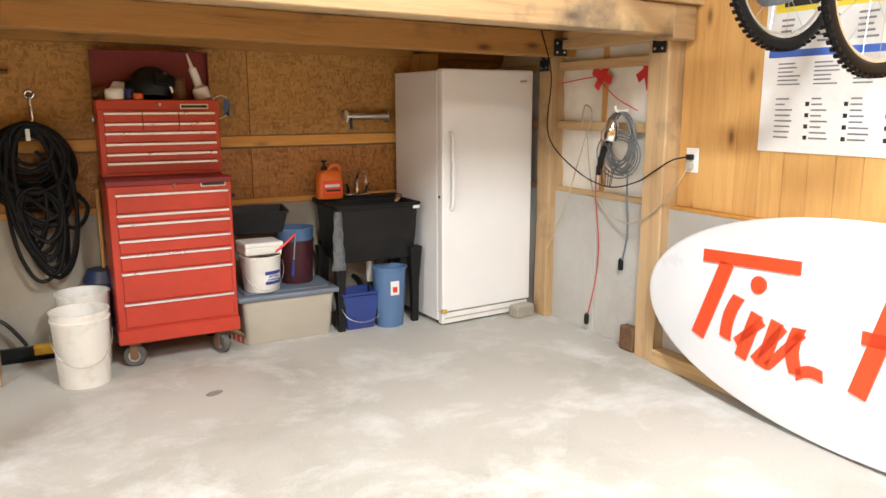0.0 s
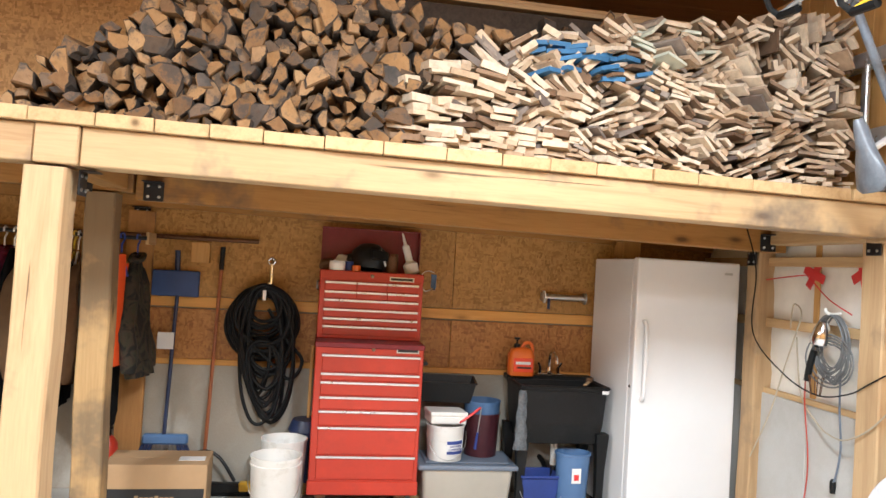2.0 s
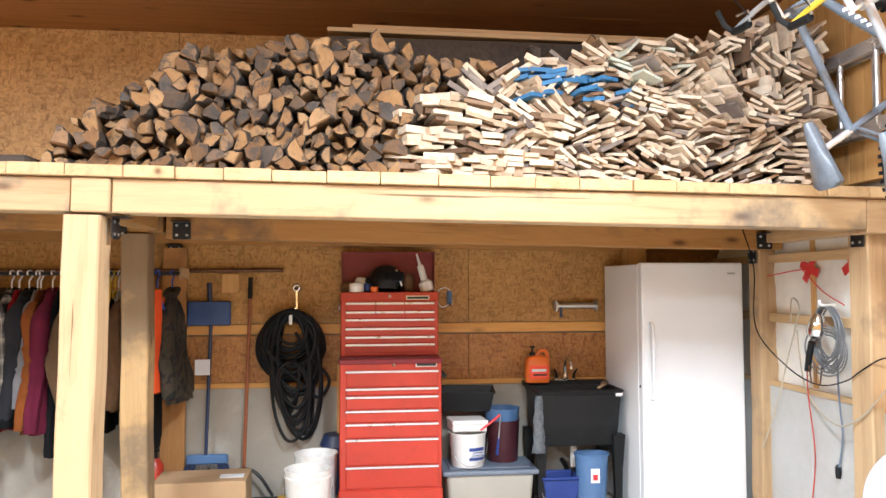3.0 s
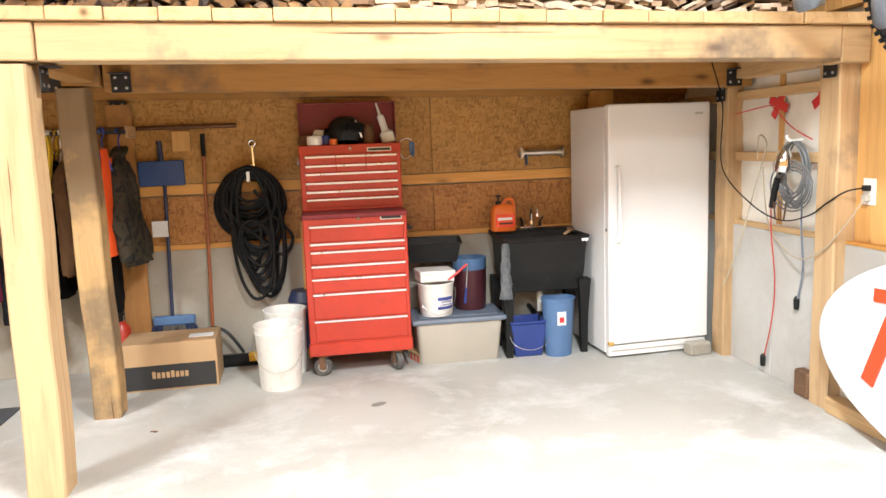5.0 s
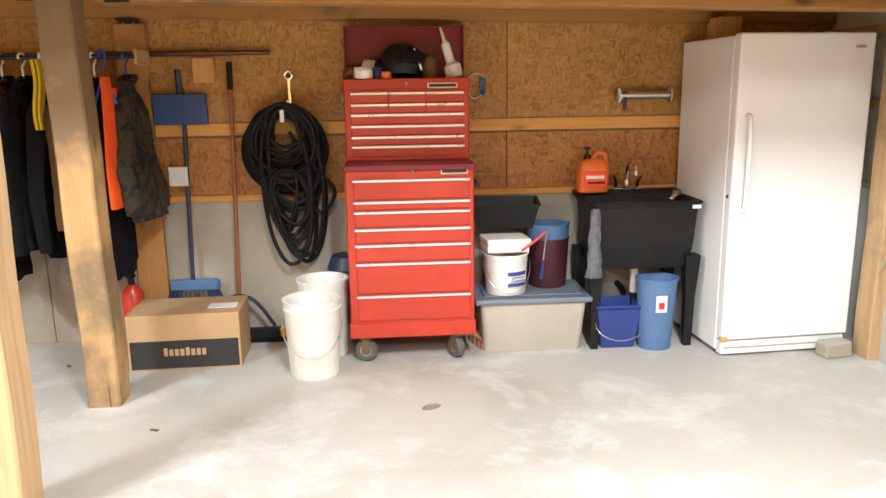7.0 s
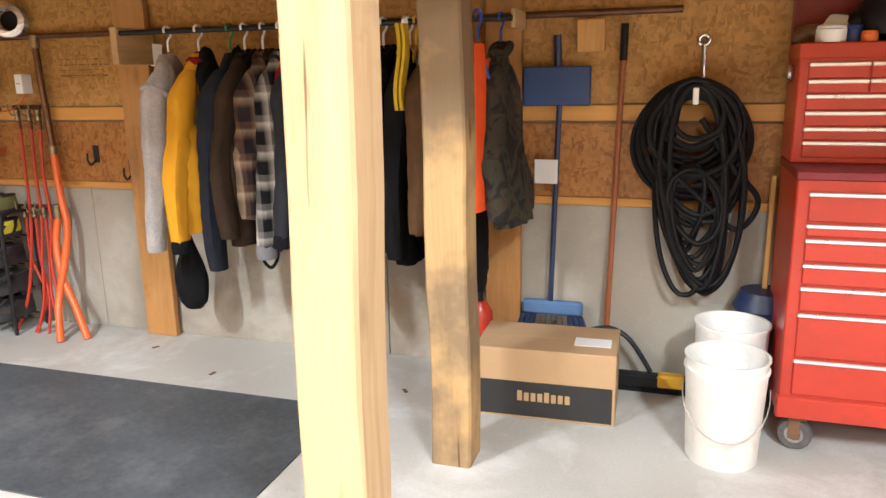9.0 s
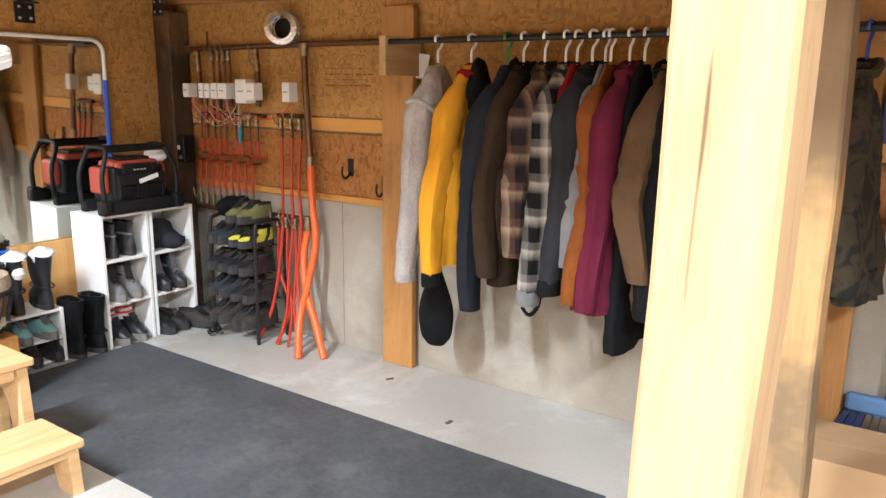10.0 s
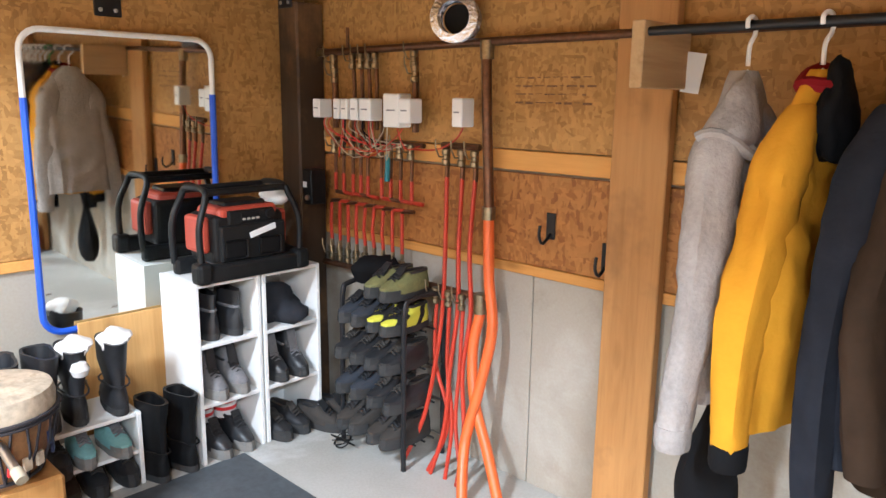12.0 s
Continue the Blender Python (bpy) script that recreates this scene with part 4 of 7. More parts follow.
ext = thing("fire_extinguisher", "red cylinder standing behind the cardboard box", "cylinder", pose(-0.99, 5.12, 0))
part("body", L([(0.06, 0), (0.065, 0.01), (0.065, 0.36), (0.03, 0.41)], 18), M_RED, ext, "", True)
part("valve", L([(0.02, 0.41), (0.02, 0.45), (0.03, 0.455), (0.03, 0.47)], 12), M_BLACKP, ext)
solid("blue_bin", L([(0.10, 0), (0.12, 0.34), (0.13, 0.345), (0.10, 0.42)], 20), M_BLUED, "dark blue rounded container behind the buckets", "container", pose(0.31, 5.17, 0.12), smooth=True)
solid("thin_board", B((-0.01, -0.02, 0), (0.012, 0.02, 1.05), 0.003), M_PINE_Z, "thin wooden board leaning beside the tool cabinet", "board", pose(0.315, 5.22, 0.0))
# block at the freezer's foot
blk = thing("concrete_block", "small pale concrete block on the floor by the freezer", "block", pose(3.10, 4.53, 0, 0, 0, 8))
part("block", B((-0.085, -0.05, 0), (0.085, 0.05, 0.075), 0.008), M_CONC, blk)
part("top", B((-0.08, -0.045, 0.075), (0.08, 0.045, 0.088), 0.003), M_GREYP, blk)
solid("floor_stain_plate", L([(0.055, 0), (0.05, 0.002)], 9, None, True, True, 1.0, 0.6), surf("dark_stain", (0.25, 0.23, 0.2), 0.8, 0, 0.3, 20), "dark chipped patch on the concrete floor", "floor patch", pose(0.75, 4.07, 0.0005, 0, 0, 30), kind="structure")

# ---- east wall things ----
def stroke(parent, u0, v0, u1, v1, w, mt, name="stroke", x=0.0, bow=0.0):
    """A flat raised bar in the plane of the sign, from (u0, v0) to (u1, v1)."""
    a, b2 = Vector((u0, v0)), Vector((u1, v1))
    d = (b2 - a).normalized()
    nrm = Vector((-d.y, d.x)) * w / 2
    pts = []
    for k in range(7):
        t = k / 6
        p = a.lerp(b2, t) + Vector((-d.y, d.x)) * bow * math.sin(math.pi * t)
        pts.append(p)
    out = [p + nrm for p in pts] + [p - nrm for p in reversed(pts)]
    bm = bmesh.new()
    add_loft(bm, [[(x, p.x, p.y) for p in out], [(x - 0.012, p.x, p.y) for p in out]])
    return part(name, bm, mt, parent)


sign = thing("oval_sign", "large white oval sign with raised red shapes leaning on the wall", "sign", pose(3.07, 1.95, 0.0, 0, 6, 0))
ell = [(1.29 * math.cos(2 * math.pi * k / 72), 0.535 + 0.525 * math.sin(2 * math.pi * k / 72)) for k in range(72)]
rings = []
for x, k in ((0.045, 1.0), (0.0, 1.0), (-0.012, 0.99), (-0.016, 0.975)):
    rings.append([(x, y * k, 0.535 + (z - 0.535) * k) for y, z in ell])
part("panel", add_loft(bmesh.new(), rings), M_SIGN, sign, "white moulded panel", True)
for u0, v0, u1, v1, w, bow in ((0.90, 0.765, 0.32, 0.80, 0.066, 0.0), (0.74, 0.75, 0.87, 0.33, 0.085, 0.0), (0.64, 0.59, 0.69, 0.36, 0.07, 0.02), (0.52, 0.53, 0.58, 0.29, 0.07, 0.0),
                               (0.40, 0.52, 0.45, 0.28, 0.07, 0.0), (0.28, 0.52, 0.26, 0.30, 0.07, 0.03), (0.62, 0.36, 0.48, 0.50, 0.045, 0.0), (0.50, 0.30, 0.36, 0.50, 0.045, 0.0), (0.42, 0.29, 0.26, 0.50, 0.045, 0.0),
                               (0.26, 0.30, 0.13, 0.33, 0.055, -0.02), (-0.14, 0.74, -0.04, 0.30, 0.085, 0.0), (-0.45, 0.78, -0.33, 0.30, 0.085, 0.0), (-0.02, 0.56, -0.44, 0.58, 0.06, 0.0)):
    stroke(sign, u0, v0, u1, v1, w, M_SIGNRED, "raised_stroke", -0.014, bow)
part("raised_dot", L([(0.045, 0), (0.045, 0.012)], 20, pose(-0.014, 0.535, 0.675, 0, -90)), M_SIGNRED, sign)

bp = solid("base_board", B((3.20, -1.5, 0), (3.295, 3.28, 0.09), 0.006), M_PINE_Y, "pine board on the floor along the wall", "board", kind="structure")
solid("base_block", B((3.225, 3.47, 0), (3.298, 3.60, 0.16), 0.01), M_RUST, "weathered grey block at the foot of the wall", "block")

poster = thing("wall_poster", "white printed poster with yellow and blue bands", "poster", pose(3.335, 2.73, 1.32))
part("sheet", B((0.0, -0.86, 0), (0.004, 0, 1.10)), M_PAPER, poster)
part("yellow_band", B((-0.002, -0.80, 0.68), (0.0, -0.05, 0.78)), surf("yellow_print", (0.75, 0.6, 0.05), 0.7), poster)
part("blue_band", B((-0.002, -0.83, 0.465), (0.0, -0.03, 0.50)), surf("blue_print", (0.06, 0.14, 0.5), 0.7), poster)
M_PRINT = surf("grey_print", (0.22, 0.22, 0.24), 0.8)
pr = random.Random(5)
for col in range(4):
    y = -0.09 - 0.2 * col
    for k in range(8):
        z = 0.07 + 0.027 * k
        part("print_bar", B((-0.002, y - 0.10 * pr.uniform(0.5, 1), z), (0.0, y, z + 0.008)), M_PRINT, poster)
        if col and k % 2 == 0:
            part("print_square", B((-0.002, y + 0.012, z - 0.004), (0.0, y + 0.032, z + 0.016)), M_INK, poster)
    for k in range(6):
        z = 0.33 + 0.02 * k
        part("print_bar", B((-0.002, y - 0.13 * pr.uniform(0.6, 1), z), (0.0, y, z + 0.007)), M_PRINT, poster)
    for k in range(5):
        z = 0.53 + 0.027 * k
        part("print_bar", B((-0.002, y - 0.11 * pr.uniform(0.5, 1), z), (0.0, y, z + 0.010)), M_PRINT, poster)
for y0, y1 in ((-0.40, -0.10), (-0.70, -0.45)):
    part("title_bar", B((-0.004, y0, 0.705), (-0.002, y1, 0.755)), M_INK, poster)

outlet = thing("wall_outlet", "white electrical outlet with two plugs in it", "outlet", pose(3.345, 3.175, 1.24))
part("plate", B((-0.008, -0.045, -0.07), (0.01, 0.045, 0.07), 0.003), M_WHITE, outlet)
part("plug", B((-0.04, -0.02, 0.005), (-0.008, 0.02, 0.035), 0.004), M_BLACKP, outlet, "black plug")
part("plug", B((-0.04, -0.02, -0.05), (-0.008, 0.02, -0.015), 0.004), M_GREYP, outlet, "grey plug")


def cable(name, label, pts, r, mt, end=None, cat="cord"):
    ob = thing(name, label, cat, pose(*pts[0]))
    o = Vector(pts[0])
    part("cable", T([p - o for p in smooth_path(pts, 6)], r, 6), mt, ob, "", True)
    if end:
        e = Vector(pts[-1]) - o
        part("connector", L([(0.014, -0.03), (0.017, 0.0), (0.017, 0.035), (0.008, 0.05)], 10, pose(*e)), end, ob)
    return ob


M_GREYC = surf("grey_cable", (0.16, 0.165, 0.17), 0.5)
M_BEIGEC = surf("beige_cable", (0.42, 0.36, 0.26), 0.5)
cable("power_cord", "thin black power cord looped from the beam to the outlet", [(3.02, 4.24, 2.04), (3.08, 4.20, 1.75), (3.14, 4.30, 1.35), (3.20, 4.05, 1.12), (3.215, 3.75, 1.04), (3.22, 3.50, 1.09), (3.21, 3.34, 1.17), (3.25, 3.24, 1.24), (3.315, 3.175, 1.262)], 0.0045, M_RUBBER)
cable("power_cord", "beige power cord from the outlet along the post", [(3.315, 3.175, 1.21), (3.24, 3.20, 1.08), (3.21, 3.33, 0.93), (3.21, 3.50, 0.84), (3.24, 3.66, 0.83), (3.27, 3.80, 0.86), (3.28, 3.98, 1.00), (3.28, 4.05, 1.35)], 0.005, M_BEIGEC)
cable("power_cord", "beige power cord hanging on the strapping", [(3.27, 4.10, 1.40), (3.25, 4.05, 1.55), (3.25, 3.97, 1.50), (3.26, 4.05, 1.33), (3.24, 4.10, 1.15), (3.22, 4.20, 0.85), (3.225, 4.40, 0.52)], 0.005, M_BEIGEC)
cable("power_cord", "orange extension cord hanging down to the floor", [(3.26, 3.92, 1.16), (3.27, 3.93, 0.95), (3.285, 3.90, 0.62), (3.28, 3.92, 0.36), (3.26, 3.97, 0.09)], 0.0042, M_PEXR, M_BLACKP)
cable("power_cord", "blue-grey cord hanging from the coil", [(3.26, 3.62, 1.35), (3.27, 3.63, 1.0), (3.28, 3.62, 0.75), (3.28, 3.67, 0.53)], 0.006, M_GREYBLUE, M_BLACKP)
red = cable("electrical_wire", "red and white wire stapled across the insulation", [(3.30, 4.42, 1.70), (3.30, 4.05, 1.735), (3.30, 3.98, 1.72), (3.30, 3.80, 1.60), (3.30, 3.60, 1.52)], 0.004, M_TAPE)

coil = thing("cord_coil", "coil of grey extension cord with a trouble light on a hook", "extension cord", pose(3.27, 3.70, 1.35))
cr = random.Random(8)
for k in range(11):
    a0, hh, w = cr.uniform(-0.02, 0.02), 0.15 + 0.05 * cr.random(), 0.10 + 0.035 * cr.random()
    ctrl = [(-0.012 * (k % 4) + 0.004 * math.sin(3 * t), w * math.sin(t) + a0, 0.16 - hh + hh * math.cos(t)) for t in [2 * math.pi * j / 12 for j in range(12)]]
    part("loop", T(smooth_path(ctrl, 3, True), 0.0048, 6, True), M_GREYC, coil, "", True)
for k in range(4):
    ctrl = [(-0.02 - 0.008 * k, (0.11 + 0.03 * k) * math.sin(t) - 0.02, -0.10 + (0.09 + 0.02 * k) * math.cos(t)) for t in [2 * math.pi * j / 12 for j in range(12)]]
    part("loop", T(smooth_path(ctrl, 3, True), 0.0048, 6, True), M_GREYC, coil, "", True)
part("hook", T(smooth_path([(0.04, 0, 0.17), (-0.03, 0, 0.165), (-0.06, 0, 0.18), (-0.06, 0, 0.20)], 4), 0.009), M_WPLAST, coil, "", True)
lamp = part("lamp_shade", L([(0.02, 0.10), (0.045, 0.06), (0.06, 0.0), (0.055, -0.03), (0.03, -0.05)], 16, pose(-0.06, 0.03, 0.02, 10)), M_CHROME, coil, "chromed lamp reflector", True)
part("lamp_handle", T([(-0.05, 0.10, -0.06), (-0.05, 0.13, -0.14), (-0.05, 0.15, -0.24)], 0.02, 10), M_BLACKP, coil, "black rubber handle", True)
for k in range(6):
    part("guard_wire", T([(-0.05 + 0.04 * math.cos(t), 0.07 + 0.045 * math.sin(t), -0.20 - 0.0 * k) if j == 0 else (-0.05 + 0.025 * math.cos(t), 0.07 + 0.03 * math.sin(t), -0.31) for j, t in ((0, k * 1.05), (1, k * 1.05))], 0.003, 5), M_COPPER, coil)

lad = thing("extension_ladder", "aluminium extension ladder with yellow feet, hung along the wall", "ladder", pose(3.30, 3.86, 2.50))
M_YEL = surf("yellow_cap", (0.68, 0.46, 0.03), 0.45, 0, 0.15, 9)
for z in (0.0, 0.44):
    for x in (0.0, -0.065):
        part("rail", B((x - 0.012, -3.4, z - 0.04), (x + 0.012, -0.10, z + 0.04), 0.004), M_ALU, lad)
    part("end_cap", B((-0.085, -0.14, z - 0.045), (0.02, 0.02, z + 0.045), 0.006), M_YEL, lad, "yellow plastic end cap")
for k in range(11):
    for x, o in ((0.0, 0.0), (-0.065, 0.10)):
        part("rung", T([(x, -0.28 - 0.3 * k - o, 0.0), (x, -0.28 - 0.3 * k - o, 0.44)], 0.016, 10), M_ALU, lad, "", True)


def bicycle(m, frame_mt, bar_mt, label):
    ob = thing("bicycle", label, "bicycle", m, group="hanging bicycles")
    rear, front, bb, seat, head_t, head_b = Vector((0, 0, 0)), Vector((1.06, 0, 0)), Vector((0.42, 0, -0.03)), Vector((0.28, 0, 0.43)), Vector((0.83, 0, 0.50)), Vector((0.87, 0, 0.39))
    for name, c in (("rear_wheel", rear), ("front_wheel", front)):
        tyre = [(0.30 + 0.028 + 0.028 * math.cos(a), 0.024 * math.sin(a)) for a in [2 * math.pi * k / 10 for k in range(10)]]
        bm = bmesh.new()
        add_loft(bm, [[((r) * math.cos(t), y, (r) * math.sin(t)) for r, y in tyre] for t in [2 * math.pi * k / 48 for k in range(49)]], False, False)
        bmesh.ops.remove_doubles(bm, verts=bm.verts, dist=0.0005)
        for k in range(64):
            t = 2 * math.pi * k / 64
            mm = Matrix.Translation(c * 0) @ Matrix.Rotation(-t, 4, "Y")
            for y in (-0.013, 0.013):
                add_box(bm, (0.352, y - 0.008, -0.008), (0.362, y + 0.008, 0.008), 0, mm)
        w = part(name, bm, M_RUBBER, ob, "knobbly black tyre", True)
        w.location = c
        rim = [(0.302, 0.012), (0.29, 0.010), (0.282, 0.0), (0.29, -0.010), (0.302, -0.012)]
        bm = bmesh.new()
        add_loft(bm, [[(r * math.cos(t), y, r * math.sin(t)) for r, y in rim] for t in [2 * math.pi * k / 40 for k in range(41)]], False, False)
        part("rim", bm, M_ALU, w, "", True)
        part("hub", T([(0, -0.05, 0), (0, 0.05, 0)], 0.02, 10), M_STEEL, w)
        for k in range(16):
            t = 2 * math.pi * k / 16
            part("spoke", T([(0.018 * math.cos(t), 0.03 * (-1) ** k, 0.018 * math.sin(t)), (0.285 * math.cos(t + 0.2), 0, 0.285 * math.sin(t + 0.2))], 0.0014, 4), M_STEEL, w)
    for name, a, b2, r in (("seat_tube", bb, seat, 0.016), ("down_tube", bb, head_b, 0.020), ("top_tube", seat, head_t, 0.017), ("head_tube", head_b - Vector((0.01, 0, 0.03)), head_t + Vector((-0.01, 0, 0.03)), 0.022)):
        part(name, T([a, b2], r, 12), frame_mt, ob, "", True)
    mk = part("tube_mark", T([bb.lerp(head_b, 0.55), bb.lerp(head_b, 0.8)], 0.0205, 12), frame_mt, ob)
    for k in range(5):
        p = bb.lerp(head_b, 0.57 + 0.05 * k)
        part("paint_bar", B((p.x - 0.008, -0.024, p.z - 0.012), (p.x + 0.006, 0.024, p.z + 0.012), 0.002), M_PAPER, mk)
    for s in (-1, 1):
        part("chain_stay", T([bb + Vector((-0.04, 0.03 * s, 0)), rear + Vector((0, 0.06 * s, 0))], 0.009), frame_mt, ob, "", True)
        part("seat_stay", T([seat + Vector((0, 0.02 * s, -0.02)), rear + Vector((0, 0.06 * s, 0))], 0.008), frame_mt, ob, "", True)
        part("fork_blade", T([head_b + Vector((0.02, 0.05 * s, -0.05)), head_b.lerp(front, 0.5) + Vector((0.01, 0.06 * s, 0)), front + Vector((0, 0.055 * s, 0))], [0.016, 0.015, 0.011]), M_ALU, ob, "", True)
        cr_ = part("crank", T([bb + Vector((0, 0.06 * s, 0)), bb + Vector((0.12 * s, 0.075 * s, -0.11 * s))], 0.010), M_STEEL, ob, "", True)
        part("pedal", add_box(bmesh.new(), tuple(bb + Vector((0.12 * s - 0.045, 0.085 * s - (0.0 if s > 0 else 0.08), -0.11 * s - 0.012))), tuple(bb + Vector((0.12 * s + 0.045, 0.085 * s + (0.08 if s > 0 else 0.0), -0.11 * s + 0.012))), 0.004), M_RUBBER, cr_)
    part("crown", B((0.84, -0.07, 0.32), (0.91, 0.07, 0.365), 0.008), M_ALU, ob)
    part("chainring", L([(0.09, 0.045), (0.092, 0.048), (0.09, 0.051)], 24, pose(*bb) @ Matrix.Rotation(radians(90), 4, "X")), M_BLACKMETAL, ob)
    part("chain", T([bb + Vector((0, -0.048, 0.09)), rear + Vector((0, -0.04, 0.04)), rear + Vector((0, -0.04, -0.04)), bb + Vector((0, -0.048, -0.09))], 0.005, 6, True), M_RUST, ob)
    part("seat_post", T([seat - Vector((-0.01, 0, 0.04)), seat + Vector((-0.045, 0, 0.16))], 0.014), M_ALU, ob, "", True)
    bm = bmesh.new()
    rings = []
    for x, w, h in ((-0.15, 0.055, 0.055), (-0.13, 0.082, 0.06), (-0.06, 0.07, 0.045), (0.02, 0.035, 0.045), (0.10, 0.022, 0.04), (0.135, 0.012, 0.025)):
        rings.append([(seat.x - 0.05 + x, w * math.cos(a), seat.z + 0.175 + (h * 0.5 if math.sin(a) > 0 else h) * math.sin(a)) for a in [2 * math.pi * j / 12 for j in range(12)]])
    add_loft(bm, rings)
    part("saddle", bm, surf("saddle_skin", (0.10, 0.11, 0.125), 0.35, 0, 0.3, 9), ob, "worn grey-blue saddle", True)
    st = head_t + Vector((-0.02, 0, 0.06))
    part("stem", T([head_t, st, st + Vector((0.09, 0, 0.02))], 0.014), M_ALU, ob, "", True)
    hb = st + Vector((0.09, 0, 0.02))
    bar = part("handlebar", T(smooth_path([hb + Vector((-0.03, -0.31, 0.01)), hb + Vector((0, -0.1, 0)), hb + Vector((0, 0.1, 0)), hb + Vector((-0.03, 0.31, 0.01))], 4), 0.013), bar_mt, ob, "", True)
    for s in (-1, 1):
        e = hb + Vector((-0.03, 0.31 * s, 0.01))
        part("grip", T([e, e + Vector((-0.008, -0.12 * s, -0.004))], 0.018), M_RUBBER, bar, "black rubber grip", True)
        part("bar_end", T([e, e + Vector((0.04, 0.005 * s, 0.03)), e + Vector((0.11, -0.01 * s, 0.05))], 0.012), M_BLACKP, bar, "", True)
        part("brake_lever", T([e + Vector((0.0, -0.14 * s, 0)), e + Vector((0.05, -0.12 * s, -0.02)), e + Vector((0.06, -0.03 * s, -0.02))], 0.006), M_STEEL, bar, "", True)
        part("brake_cable", T(smooth_path([e + Vector((0.02, -0.15 * s, 0)), e + Vector((0.16, -0.2 * s, 0.08)), hb + Vector((0.12, 0.02 * s, -0.1)), head_b + Vector((0.02, 0.03 * s, 0))], 5), 0.0028, 5), M_RUBBER, bar, "", True)
    return ob


M_FRAME1 = surf("frame_slate", (0.13, 0.15, 0.18), 0.35, 0.3, 0.3, 6)
M_FRAME2 = surf("frame_silver", (0.45, 0.47, 0.5), 0.3, 0.6, 0.1, 6)
hang = Matrix.Rotation(radians(-18), 4, "Y") @ Matrix(((0, 0, -1, 0), (0, 1, 0, 0), (1, 0, 0, 0), (0, 0, 0, 1)))
bicycle(pose(3.00, 2.38, 2.15) @ hang, M_FRAME1, M_FRAME2, "dark slate mountain bicycle hung upright by its front wheel")
bicycle(pose(3.00, 1.94, 2.02) @ hang, M_FRAME2, M_YEL, "silver mountain bicycle with a yellow handlebar hung by its front wheel")
for y, z in ((2.38, 3.40), (1.94, 3.33)):
    hk = thing("bike_hook", "steel bicycle hook under the ceiling", "hook", pose(2.67, y, z))
    part("rod", T(smooth_path([(0, 0, ZC - z), (0, 0, 0.05), (0, 0.03, 0.0), (0, 0.05, 0.03)], 4), 0.006), M_STEEL, hk, "", True)

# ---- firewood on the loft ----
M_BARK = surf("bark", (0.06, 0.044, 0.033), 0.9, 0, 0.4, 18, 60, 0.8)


def tone_wood(name, stops, dirt=None):
    mt, nt, bs = nodes_of(name)
    oi = nt.nodes.new("ShaderNodeObjectInfo")
    c = ramp(nt, oi.outputs["Random"], stops)
    v = coords(nt, (1, 1, 1))
    g = noise_tex(nt, v, 22, 5, 0.65)
    c = mixc(nt, 0.6, c, ramp(nt, g, [(0.3, (0.55, 0.52, 0.5)), (0.6, (1, 1, 1))]), "MULTIPLY")
    if dirt:
        c = mixc(nt, ramp(nt, noise_tex(nt, v, 11, 5, 0.7), [(0.49, (0, 0, 0)), (0.60, (0.8, 0.8, 0.8))]), c, dirt)
    nt.links.new(c, bs.inputs["Base Color"])
    bs.inputs["Roughness"].default_value = 0.8
    bs.inputs["Specular IOR Level"].default_value = 0.2
    bump(nt, bs, g, 0.4, 0.01)
    return mt


M_LOGEND = tone_wood("split_log_end", [(0.0, (0.085, 0.065, 0.05)), (0.2, (0.22, 0.12, 0.055)), (0.45, (0.34, 0.19, 0.08)), (0.75, (0.44, 0.27, 0.13)), (0.9, (0.26, 0.16, 0.09)), (1.0, (0.12, 0.10, 0.085))], (0.055, 0.050, 0.047))
M_OFFCUT = tone_wood("offcut_wood", [(0.0, (0.09, 0.055, 0.035)), (0.08, (0.24, 0.15, 0.09)), (0.18, (0.52, 0.38, 0.25)), (0.45, (0.72, 0.61, 0.47)), (0.75, (0.68, 0.53, 0.37)), (0.88, (0.44, 0.31, 0.20)), (0.95, (0.30, 0.25, 0.21)), (1.0, (0.13, 0.10, 0.085))])
M_OFFBLUE = surf("blue_painted_wood", (0.05, 0.17, 0.34), 0.7, 0, 0.2, 12)
M_OFFGREEN = surf("pale_green_wood", (0.56, 0.58, 0.48), 0.7, 0, 0.12, 12)


M_SPLIT = surf("split_wood_side", (0.20, 0.115, 0.055), 0.85, 0, 0.35, 9, 60, 0.6, (0.07, 0.055, 0.045), 0.2)


